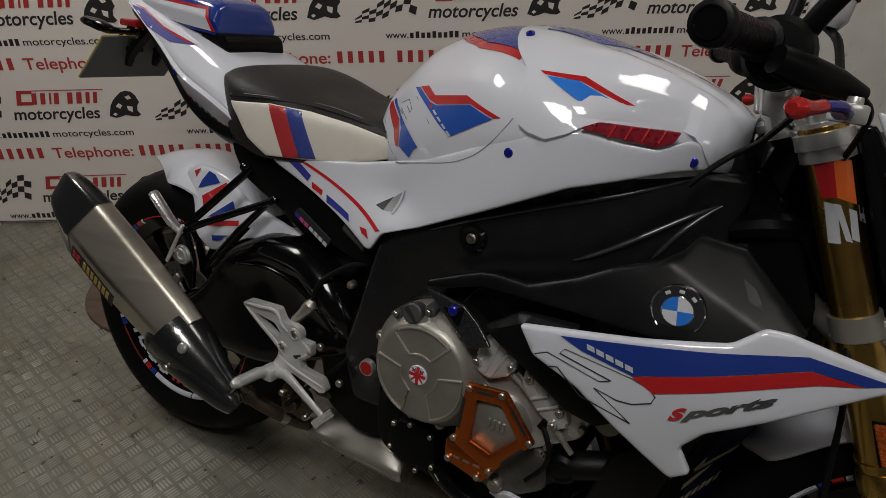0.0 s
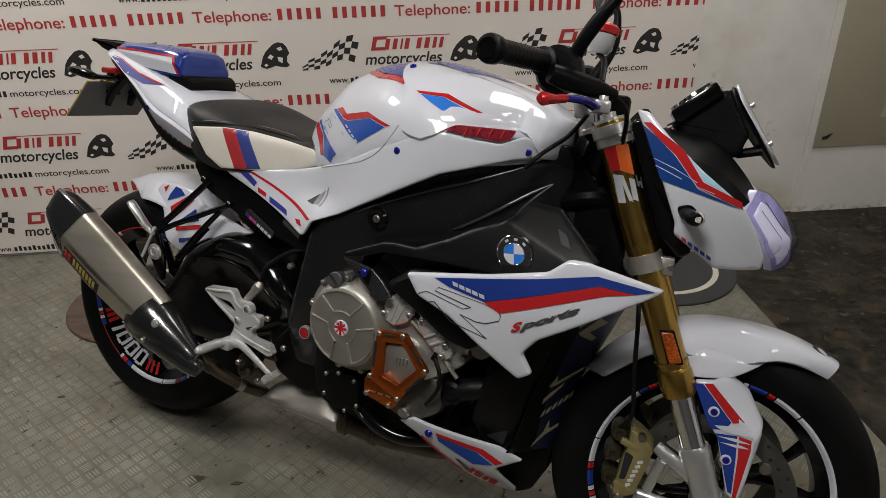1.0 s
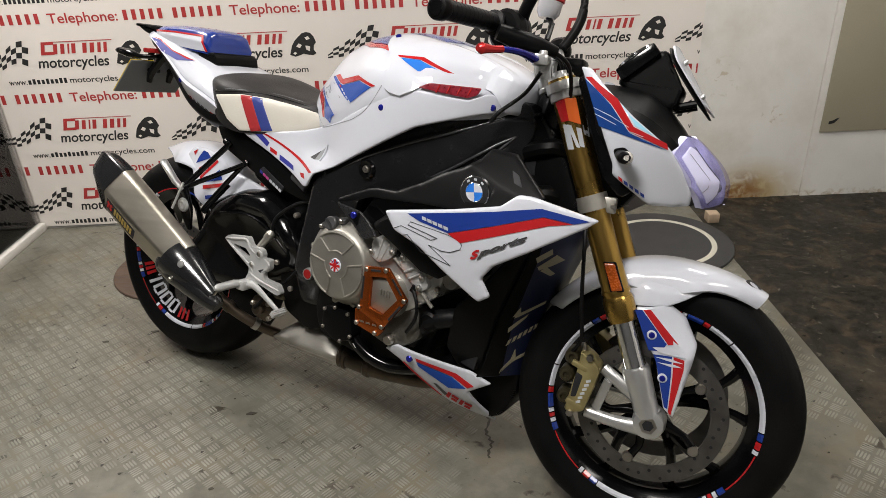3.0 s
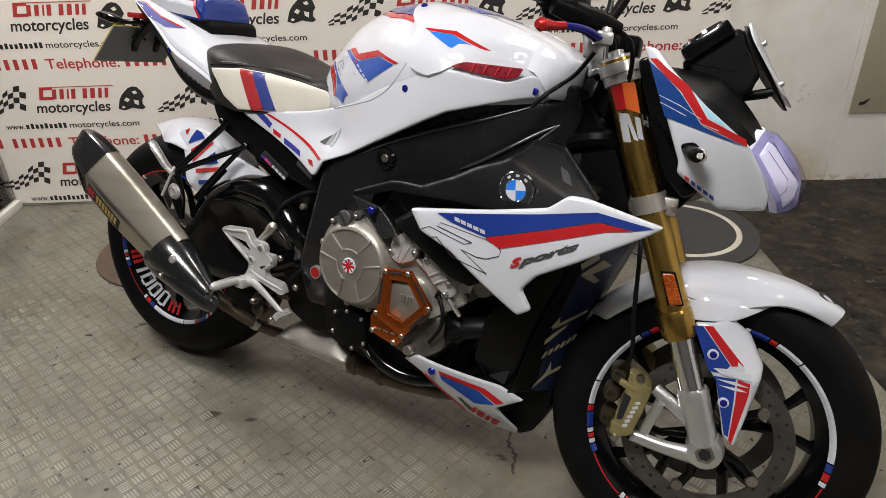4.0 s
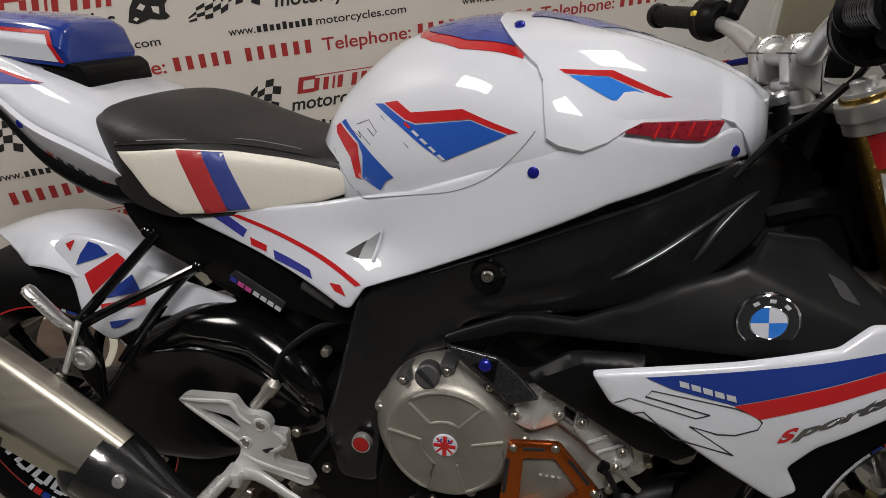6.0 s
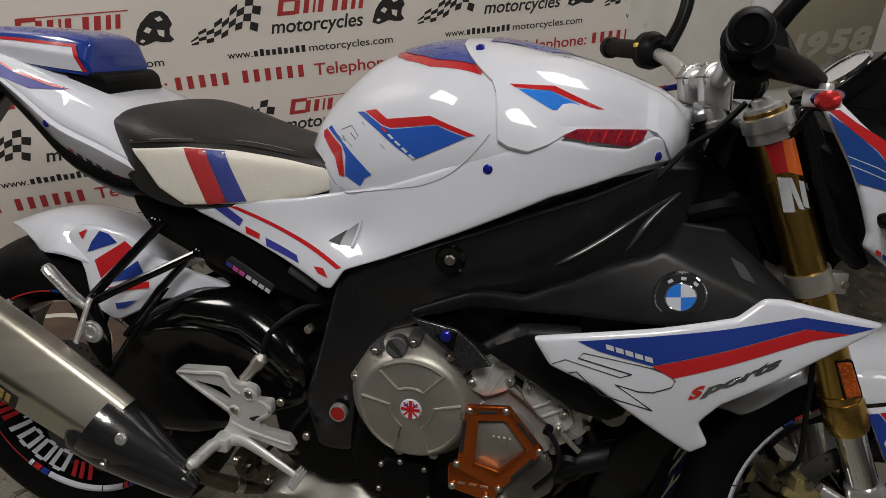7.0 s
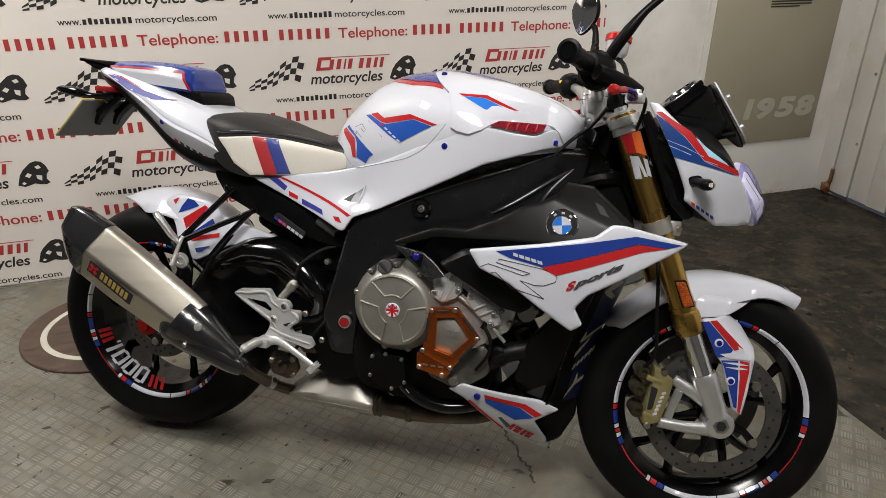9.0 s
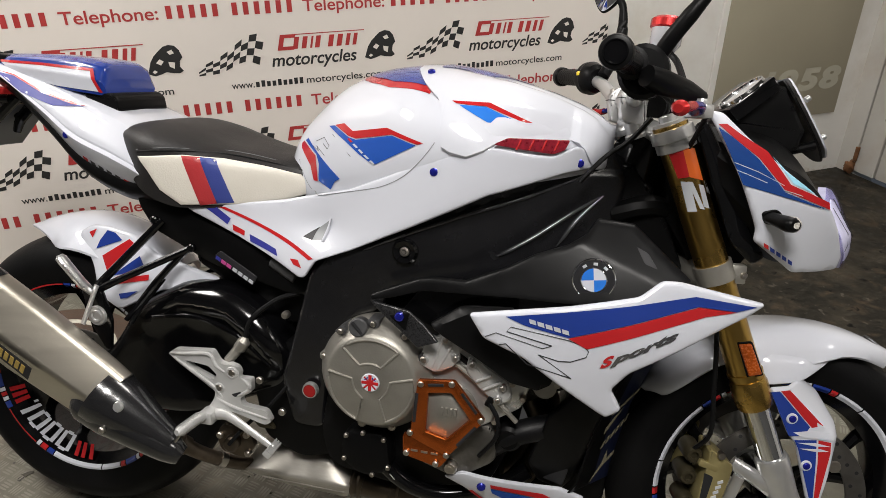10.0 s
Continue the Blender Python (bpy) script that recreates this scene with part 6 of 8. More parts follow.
# ---- tail
def facet_loft(stations, profile, sub=4):
    """A hull with creases: profile holds (share of the half width, height from -1 at the low edge over 0 at the widest to 1 at the top)."""
    fine = []
    for (y0, h0), (y1, h1) in zip(profile, profile[1:]):
        fine += [(y0 + (y1 - y0) * k / sub, h0 + (h1 - h0) * k / sub) for k in range(sub)]
    fine.append(profile[-1])
    bm = bmesh.new()
    rings = []
    for x, w, zl, zm, zt in stations:
        half = [(w * y, zm + (zt - zm) * h if h > 0 else zm + (zm - zl) * h) for y, h in fine]
        ring = [(-y, z) for y, z in half] + [(y, z) for y, z in reversed(half[1:])]
        rings.append([bm.verts.new((x, y, z)) for y, z in ring])
    n = len(rings[0])
    for a, b in zip(rings, rings[1:]):
        for k in range(n):
            bm.faces.new((a[k], a[(k + 1) % n], b[(k + 1) % n], b[k]))
    bm.faces.new(rings[0])
    bm.faces.new(rings[-1][::-1])
    bmesh.ops.recalc_face_normals(bm, faces=bm.faces[:])
    return bm


tail_st = dense([(-0.20, 0.035, 0.975, 0.985, 1.0), (-0.16, 0.070, 0.960, 0.975, 0.990), (-0.10, 0.092, 0.938, 0.952, 0.978), (0.0, 0.122, 0.868, 0.905, 0.956), (0.085, 0.146, 0.806, 0.860, 0.932), (0.17, 0.158, 0.772, 0.832, 0.902), (0.23, 0.160, 0.766, 0.808, 0.865), (0.27, 0.150, 0.758, 0.782, 0.815)], 40)
TAILPROF = [(0, 1.0), (0.50, 0.97), (0.74, 0.86), (0.955, 0.17), (0.950, 0.10), (1.0, 0.02), (0.985, -0.08), (0.80, -1.0)]
tail_bm = facet_loft(tail_st, TAILPROF)
tail_y = onto(tail_bm)
tail = P("tail_cowl", tail_bm, WHITE, "white tail cowl with blue red and black markings", sharp=0.9)
under_st = [(x, w * 0.89, zl - 0.010 - 0.012 * max(0, min(1, (x + 0.2) / 0.1)), zl + 0.004, zm) for x, w, zl, zm, zt in tail_st]
P("tail_underside", loft(under_st, 10, 2.5, 0.8), PLASTIC, "black tail underside", sharp=0.9)
sticker("tail_sticker", [(-0.140, 0.972), (-0.098, 0.966), (-0.015, 0.938), (0.09, 0.918), (0.02, 0.916), (-0.06, 0.936)], tail_y, PURPLE, tail)
sticker("tail_sticker", [(-0.140, 0.975), (-0.098, 0.969), (-0.015, 0.941), (0.095, 0.919), (0.06, 0.9215), (-0.015, 0.9382), (-0.098, 0.9665)], tail_y, RED, tail, 0.002)
for k in range(6):
    x, z = 0.098 + 0.0185 * k, 0.829 - 0.0072 * k
    sticker("tail_letter_bar", [(x, z - 0.002), (x + 0.011, z - 0.0075), (x + 0.0095, z - 0.0145), (x - 0.0015, z - 0.009)], tail_y, RED if k in (0, 5) else GREYINK, tail, 0.0014, 0.02)
P("tail_screw", bolt((0.067, tail_y(0.067, 0.864) + 0.001, 0.864), 0.0065, 0.003), BLUEANO, "blue anodised screw", tail)

hump_st = dense([(-0.19, 0.035, 0.975, 0.99, 1.004), (-0.12, 0.062, 0.967, 0.987, 1.010), (-0.03, 0.080, 0.955, 0.981, 1.013), (0.04, 0.086, 0.945, 0.976, 1.011), (0.078, 0.085, 0.942, 0.972, 1.007), (0.100, 0.083, 0.940, 0.968, 1.001), (0.108, 0.080, 0.939, 0.962, 0.99), (0.113, 0.078, 0.939, 0.952, 0.97)], 30)
hump_bm = facet_loft(hump_st, [(0, 1.0), (0.6, 0.96), (0.84, 0.72), (0.97, 0.12), (1.0, 0.0), (0.99, -0.15), (0.95, -1.0)])
hump_y = onto(hump_bm)
hump = P("pillion_hump", hump_bm, BLUE, "blue pillion seat hump with white and red edge", sharp=0.9)
sticker("hump_band", [(-0.15, 0.991), (-0.03, 0.990), (0.082, 0.985), (0.102, 0.946), (0.0, 0.953), (-0.10, 0.968)], hump_y, WHITE, hump, 0.0022, 0.004)
sticker("hump_line", [(-0.155, 0.996), (-0.03, 0.995), (0.087, 0.990), (0.108, 0.945), (0.101, 0.945), (0.082, 0.985), (-0.03, 0.990), (-0.15, 0.991)], hump_y, RED, hump, 0.0032, 0.004)
P("hump_block", prism(rounded([(0.060, 0.944), (0.126, 0.945), (0.138, 0.936), (0.143, 0.912), (0.131, 0.897), (0.120, 0.880), (0.09, 0.880)], 0.005), -0.078, 0.078, 0.005), PLASTIC, "black block behind the rider seat")

P("plate_arm", sweep([(-0.13, 0, 0.93), (-0.20, 0, 0.915), (-0.225, 0, 0.87)], [0.022, 0.018, 0.012], 12, smooth_steps=3), BLACK, "black licence plate arm")
for yy in (-0.035, 0.035):
    P("plate_stay", sweep([(-0.135, yy, 0.925), (-0.195, yy, 0.872), (-0.212, yy, 0.838)], [0.014, 0.012, 0.008], 10, smooth_steps=3), BLACK)
    P("plate_stay", sweep([(-0.20, yy, 0.865), (-0.222, yy, 0.895)], [0.009, 0.006], 10), BLACK)
P("plate_arm_fork", sweep([(-0.205, -0.03, 0.925), (-0.24, -0.02, 0.86), (-0.215, -0.05, 0.90)], [0.010, 0.008, 0.006], 8), BLACK)
plate_m = Matrix.Translation((-0.232, 0, 0.852)) @ pose(0, 0, 0, 0, 42, 0)
plate = P("number_plate", box((-0.0015, -0.112, -0.066), (0.0015, 0.112, 0.066), 0.0, plate_m), PLATEGREY, "number plate seen from its grey back")
P("plate_face", box((-0.0035, -0.113, -0.067), (-0.0017, 0.113, 0.067), 0.0, plate_m), YELLOW, "yellow reflective face", plate)
for r, n in ((0.03, 3), (-0.03, 3)):
    for k in range(n):
        P("plate_bar", box((-0.0045, -0.07 + 0.05 * k, r - 0.02), (-0.0036, -0.035 + 0.05 * k, r + 0.02), 0.0, plate_m), GREYINK, "", plate)
for side in (-1,):
    ind = P("rear_indicator", sweep([(-0.14, side * 0.055, 0.916), (-0.185, side * 0.080, 0.914), (-0.20, side * 0.087, 0.915), (-0.225, side * 0.092, 0.920), (-0.265, side * 0.095, 0.925), (-0.284, side * 0.096, 0.925)], [0.008, 0.008, 0.012, 0.015, 0.012, 0.003], 14, 0.85, smooth_steps=4), BLACK, "black rear indicator")
P("tail_lamp", box((-0.185, -0.075, 0.926), (-0.13, 0.075, 0.94), 0.004), REDANO, "red tail lamp")
P("tail_tip", prism(rounded([(-0.256, 1.008), (-0.20, 1.008), (-0.135, 1.006), (-0.110, 0.985), (-0.15, 0.970), (-0.21, 0.986)], 0.006), -0.048, 0.048, 0.005), PLASTIC, "black tail tip")

# ---- radiator shroud, wing and belly panel
shr_y = sheet([(0.717, -0.224, 0.643), (0.80, -0.215, 0.695), (0.90, -0.222, 0.705), (1.079, -0.238, 0.727), (1.06, -0.205, 0.80), (1.12, -0.205, 0.80), (1.20, -0.235, 0.745), (0.90, -0.245, 0.655), (0.82, -0.225, 0.60), (1.15, -0.245, 0.71)])
SHR_TOP = [(0.716, 0.652), (0.774, 0.677), (0.798, 0.687), (0.822, 0.692), (0.877, 0.695), (0.944, 0.726), (0.984, 0.75), (1.035, 0.771), (1.062, 0.789), (1.076, 0.811), (1.133, 0.807), (1.169, 0.779), (1.222, 0.738)]
shr_poly = rounded(SHR_TOP + [(1.149, 0.700), (1.064, 0.687), (0.95, 0.682), (0.886, 0.676), (0.806, 0.668), (0.76, 0.652), (0.718, 0.642)], 0.003)


def shroud_y(x, z):
    """The shroud's face: above a crease that runs down to the wing it folds inwards, and its rim is chamfered."""
    above = (z - 0.776) + 0.37 * (x - 1.050)
    return shr_y(x, z) + 0.38 * max(0.0, above) + 0.9 * max(0.0, 0.0035 - line_distance(x, z, SHR_TOP))


shroud = P("radiator_shroud", panel(shr_poly, shroud_y, 0.004, 0.002, 0.0055), SHROUDMAT, "matt dark radiator shroud with a round badge")
P("shroud_slot", panel(rounded([(1.138, 0.778), (1.156, 0.770), (1.172, 0.750), (1.152, 0.756)], 0.003), shroud_y, 0.0005, 0, 0.012, lift=0.0015), RADCORE, "mesh opening", shroud)
LOW_TOP = [(0.822, 0.614), (0.871, 0.650), (0.889, 0.654), (0.96, 0.660)]
low_poly = rounded(LOW_TOP + [(0.96, 0.615), (1.04, 0.575), (1.03, 0.542), (1.01, 0.529), (0.965, 0.535), (0.90, 0.572), (0.85, 0.597)], 0.004)
P("shroud_lower", panel(low_poly, lambda x, z: -0.232 - 0.03 * (x - 0.8) + 1.2 * max(0.0, 0.010 - line_distance(x, z, LOW_TOP)), 0.004, 0.002, 0.008), SHROUDMAT, "", shroud)
corner = P("carbon_corner", panel(rounded([(0.716, 0.643), (0.785, 0.632), (0.811, 0.614), (0.841, 0.588), (0.805, 0.573), (0.751, 0.613)], 0.003), shr_y, 0.003, 0.002, 0.010, lift=0.004), WEAVE, "carbon fibre corner piece")
P("corner_tab", panel(rounded([(0.752, 0.622), (0.787, 0.631), (0.783, 0.598)], 0.004), shr_y, 0.001, 0.001, 0.010, lift=0.006), PLASTIC, "", corner)
P("corner_screw", bolt((0.771, shr_y(0.771, 0.622) - 0.007, 0.622), 0.008, 0.004), BLUEANO, "blue anodised screw", corner)
# added black sheet that stands for the shaded void behind the shroud
P("void_shade_sheet", panel(rounded([(0.75, 0.60), (0.80, 0.67), (1.06, 0.70), (1.10, 0.60), (0.95, 0.55)], 0.01), lambda x, z: -0.19, 0.004, 0.002, 0.03), BLACK, "black sheet for the dark void behind the shroud")

RC = Vector((1.079, shroud_y(1.079, 0.728) - 0.002, 0.728))
badge = P("round_badge", lathe([(0.0, 0.006), (0.018, 0.0062), (0.031, 0.005), (0.0325, 0.003), (0.0325, -0.006)], RC, seg=48), GREYINK, "round black chrome and blue badge")
P("badge_ring", lathe([(0.0305, 0.0052), (0.0315, 0.0062), (0.033, 0.005), (0.0335, 0.0)], RC, seg=48), CHROME, "", badge)
P("badge_inner_ring", lathe([(0.0185, 0.0064), (0.0192, 0.0070), (0.0200, 0.0064)], RC, seg=40), CHROME, "", badge)
for k in range(4):
    P("badge_quarter", lathe([(0.0, 0.0068), (0.0186, 0.0066)], RC, seg=8, start=radians(90 * k + 8), turn=radians(90)), SKY if k % 2 else WHITE, "", badge)
for k in range(3):
    a = radians(90 + 38 * (1 - k))
    e, s = Vector((math.cos(a), 0, math.sin(a))), Vector((-math.sin(a), 0, math.cos(a)))
    P("badge_mark", sweep([RC + e * 0.0255 - s * 0.0032 + Vector((0, -0.0060, 0)), RC + e * 0.0255 + s * 0.0032 + Vector((0, -0.0060, 0))], 0.0022, 6, 0.15, up=(0, 1, 0)), SILVERINK, "", badge)

wing_y = sheet([(0.90, -0.292, 0.663), (1.33, -0.226, 0.713), (1.14, -0.258, 0.52), (1.178, -0.256, 0.741), (1.15, -0.274, 0.65), (1.05, -0.284, 0.62)])
wing_poly = rounded([(0.897, 0.664), (1.05, 0.692), (1.148, 0.714), (1.178, 0.740), (1.205, 0.740), (1.332, 0.714), (1.312, 0.697), (1.21, 0.631), (1.147, 0.593), (1.123, 0.562), (1.143, 0.526), (1.121, 0.511), (1.112, 0.515), (1.048, 0.558), (0.985, 0.602), (0.922, 0.627)], 0.007)
wing = P("side_wing", panel(wing_poly, wing_y, 0.004, 0.006, 0.011), WHITE, "white side wing with blue and red stripes")
P("side_wing_far", panel(wing_poly, wing_y, 0.004, 0.006, 0.03, flip=-1), WHITE)
sticker("wing_stripe", [(0.955, 0.668), (1.05, 0.686), (1.140, 0.703), (1.228, 0.722), (1.318, 0.711), (1.290, 0.702), (1.234, 0.707), (1.150, 0.678), (1.051, 0.645), (0.985, 0.657)], wing_y, BLUE, wing)
sticker("wing_stripe", [(1.051, 0.644), (1.150, 0.677), (1.234, 0.706), (1.290, 0.7015), (1.246, 0.692), (1.16, 0.66), (1.08, 0.630)], wing_y, RED, wing)
for k in range(5):
    x, z = 0.990 + 0.0125 * k, 0.6655 - 0.0026 * k
    sticker("wing_letter_bar", [(x, z + 0.0035), (x + 0.010, z + 0.0016), (x + 0.012, z - 0.0054), (x + 0.002, z - 0.0035)], wing_y, SILVERINK, wing, 0.0026, 0.02)
outline = [[(0.926, 0.632), (0.942, 0.64), (1.014, 0.623), (1.028, 0.629), (0.958, 0.644), (0.964, 0.652), (1.052, 0.641), (1.075, 0.634), (1.083, 0.626), (1.08, 0.616), (1.058, 0.606), (1.039, 0.605), (1.009, 0.612), (1.061, 0.578)],
           [(1.061, 0.578), (0.993, 0.594), (0.958, 0.624), (0.948, 0.621)]]
for line in outline:
    P("wing_outline", sweep([(x, wing_y(x, z) - 0.0006, z) for x, z in line], 0.0008, 5), GREYINK, "thin dark outline print", wing)


def word_on(text, x0, z0, x1, z1, size, depth, lift, shear=0.3, bold=0.0):
    """Lettering laid along the line from (x0, z0) to (x1, z1)."""
    length = math.hypot(x1 - x0, z1 - z0)
    bm = lettering(text, size, shear, length, bold)
    ux, uz = (x1 - x0) / length, (z1 - z0) / length
    for v in bm.verts:
        x, z = x0 + v.co.x * ux - v.co.y * uz, z0 + v.co.x * uz + v.co.y * ux
        v.co = Vector((x, depth(x, z) - lift, z))
    return bm


P("wing_initial", word_on("S", 1.103, 0.6005, 1.127, 0.6130, 0.0190, wing_y, 0.002, 0.55, 0.0011), RED, "red slanted initial", wing)
P("wing_word", word_on("ports", 1.1200, 0.6094, 1.214, 0.659, 0.0170, wing_y, 0.002, 0.5, 0.0009), CHROMEINK, "chrome slanted lettering", wing)

bel_y = sheet([(0.855, -0.190, 0.312), (0.891, -0.200, 0.333), (1.063, -0.143, 0.301), (1.107, -0.129, 0.277), (1.055, -0.140, 0.243), (1.091, -0.038, 0.145), (0.996, -0.109, 0.194), (0.924, -0.186, 0.298), (1.005, -0.140, 0.242)])
bel_poly = rounded([(0.855, 0.313), (0.891, 0.333), (1.063, 0.301), (1.109, 0.277), (1.055, 0.243), (1.093, 0.144), (1.045, 0.165), (0.996, 0.190), (0.955, 0.226), (0.895, 0.290)], 0.006)
belly = P("belly_panel", panel(bel_poly, bel_y, 0.004, 0.005, 0.011), WHITE, "white belly panel with blue and red stripes")
P("belly_panel_far", panel(bel_poly, bel_y, 0.004, 0.005, 0.03, flip=-1), WHITE)
sticker("belly_stripe", [(0.942, 0.300), (1.022, 0.279), (1.054, 0.254), (1.010, 0.242), (0.944, 0.288)], bel_y, BLUEFILM, belly)
sticker("belly_stripe", [(0.941, 0.311), (1.034, 0.291), (1.073, 0.264), (1.058, 0.256), (1.024, 0.281), (0.942, 0.302)], bel_y, REDFILM, belly)
sticker("belly_line", [(0.902, 0.288), (0.908, 0.291), (0.985, 0.208), (0.980, 0.207)], bel_y, REDFILM, belly)
sticker("belly_wedge", [(0.972, 0.245), (0.980, 0.246), (1.004, 0.216), (0.992, 0.211)], bel_y, SCOOP, belly)
for k in range(2):
    for u0, u1, v0, v1 in ((0.0, 0.008, 0.0, 0.024), (0.0105, 0.027, 0.0135, 0.024), (0.013, 0.027, 0.0, 0.0105)):
        block = [(0.994 + 0.83 * (u + 0.032 * k) + 0.56 * v, 0.209 - 0.56 * (u + 0.032 * k) + 0.83 * v) for u, v in ((u0, v0), (u1, v0), (u1, v1), (u0, v1))]
        sticker("belly_letter_block", block, bel_y, REDFILM, belly, 0.0018, 0.02)
P("belly_screw", bolt((0.925, bel_y(0.925, 0.305) - 0.001, 0.305), 0.008, 0.005), BLUEANO, "blue anodised screw", belly)
P("belly_spoiler", prism(rounded([(0.98, 0.24), (1.10, 0.31), (1.15, 0.32), (1.145, 0.24), (1.115, 0.175), (1.08, 0.155)], 0.012), -0.060, 0.060, 0.008), PLASTIC, "black belly spoiler")

rad_y = sheet([(1.05, -0.185, 0.46), (1.02, -0.15, 0.34), (1.07, -0.108, 0.28), (1.18, -0.15, 0.60), (1.16, -0.115, 0.33), (1.23, -0.135, 0.63), (1.10, -0.17, 0.50)])
P("radiator_side", panel(rounded([(1.00, 0.35), (1.03, 0.46), (1.09, 0.53), (1.16, 0.63), (1.178, 0.655), (1.160, 0.58), (1.113, 0.44), (1.085, 0.31), (1.065, 0.275), (1.02, 0.30)], 0.010), rad_y, 0.01, 0.008, 0.02), PLASTIC, "matt black radiator side cover")
rad_m = Matrix.Translation((1.090, 0, 0.49)) @ pose(0, 0, 0, 0, 13, 0)
radiator = P("radiator", box((-0.02, -0.135, -0.19), (0.02, 0.135, 0.19), 0.004, rad_m), RADCORE, "dark radiator with blue printed guard")
RGZ = [0.285, 0.31, 0.44, 0.58, 0.66]


def guard_x(y, z):
    """How far forward the printed radiator guard stands: it wraps back towards its sides."""
    side, mid = float(np.interp(z, RGZ, [1.075, 1.09, 1.118, 1.167, 1.185])), float(np.interp(z, RGZ, [1.153, 1.156, 1.175, 1.225, 1.252]))
    return mid + (side - mid) * min(1.0, max(0.0, (abs(y) - 0.05) / 0.09))


def guard_patch(poly, lift, thick, step=0.02):
    bm = panel(poly, lambda x, z: 0.0, thick, 0.0, step)
    for v in bm.verts:
        y, z = v.co.x, v.co.z
        v.co = Vector((guard_x(y, z) + lift - v.co.y, y, z))
    bmesh.ops.recalc_face_normals(bm, faces=bm.faces[:])
    return bm


P("radiator_guard", guard_patch([(-0.138, 0.29), (0.138, 0.29), (0.138, 0.655), (-0.138, 0.655)], 0.0, 0.004), BLUECARD, "dark blue printed radiator guard", radiator)
P("guard_edge", guard_patch([(-0.140, 0.292), (-0.098, 0.292), (-0.126, 0.653), (-0.140, 0.653)], 0.0012, 0.004), PLASTIC, "black edge of the radiator guard", radiator)
for poly in ([(-0.128, 0.592), (-0.10, 0.612), (-0.094, 0.600), (-0.122, 0.580)], [(-0.118, 0.57), (-0.085, 0.598), (-0.062, 0.585), (-0.085, 0.572), (-0.112, 0.562)], [(-0.098, 0.570), (-0.070, 0.552), (-0.078, 0.546), (-0.108, 0.560)],
             [(-0.135, 0.438), (-0.118, 0.470), (-0.112, 0.455), (-0.055, 0.482), (-0.055, 0.474), (-0.112, 0.445)], [(-0.135, 0.405), (-0.090, 0.440), (-0.088, 0.450), (-0.135, 0.418)],
             [(-0.135, 0.310), (-0.108, 0.335), (-0.100, 0.362), (-0.092, 0.340), (-0.060, 0.352), (-0.060, 0.343), (-0.10, 0.328), (-0.135, 0.298)]):
    poly = [(-0.055 + (y + 0.055) * (1 - 0.42 * max(0.0, 0.60 - z) / 0.3), z) for y, z in poly]
    P("guard_print", guard_patch(poly, 0.0014, 0.0004), GOLDINK, "beige printed flash", radiator)
for k in range(6):
    y = -0.108 + 0.010 * k
    P("guard_letter_bar", guard_patch([(y, 0.372 + 0.007 * k), (y + 0.006, 0.376 + 0.007 * k), (y + 0.008, 0.390 + 0.007 * k), (y + 0.002, 0.386 + 0.007 * k)], 0.0014, 0.0004), GOLDINK, "", radiator)

P("side_stand", sweep([(0.60, 0.13, 0.27), (0.56, 0.21, 0.12), (0.54, 0.245, -0.055)], [0.013, 0.011, 0.010], 10), BLACK, "black side stand")
P("stand_foot", box((0.50, 0.225, -0.066), (0.57, 0.275, -0.056), 0.003, None), BLACK)

# ---- front end, turned with the bars
TANR = 0.4375


def leg(z, y, forward=0.0):
    """A point on a fork leg's centre line at height z."""
    return Vector((1.440 - (z - 0.30) * TANR + forward, y, z))


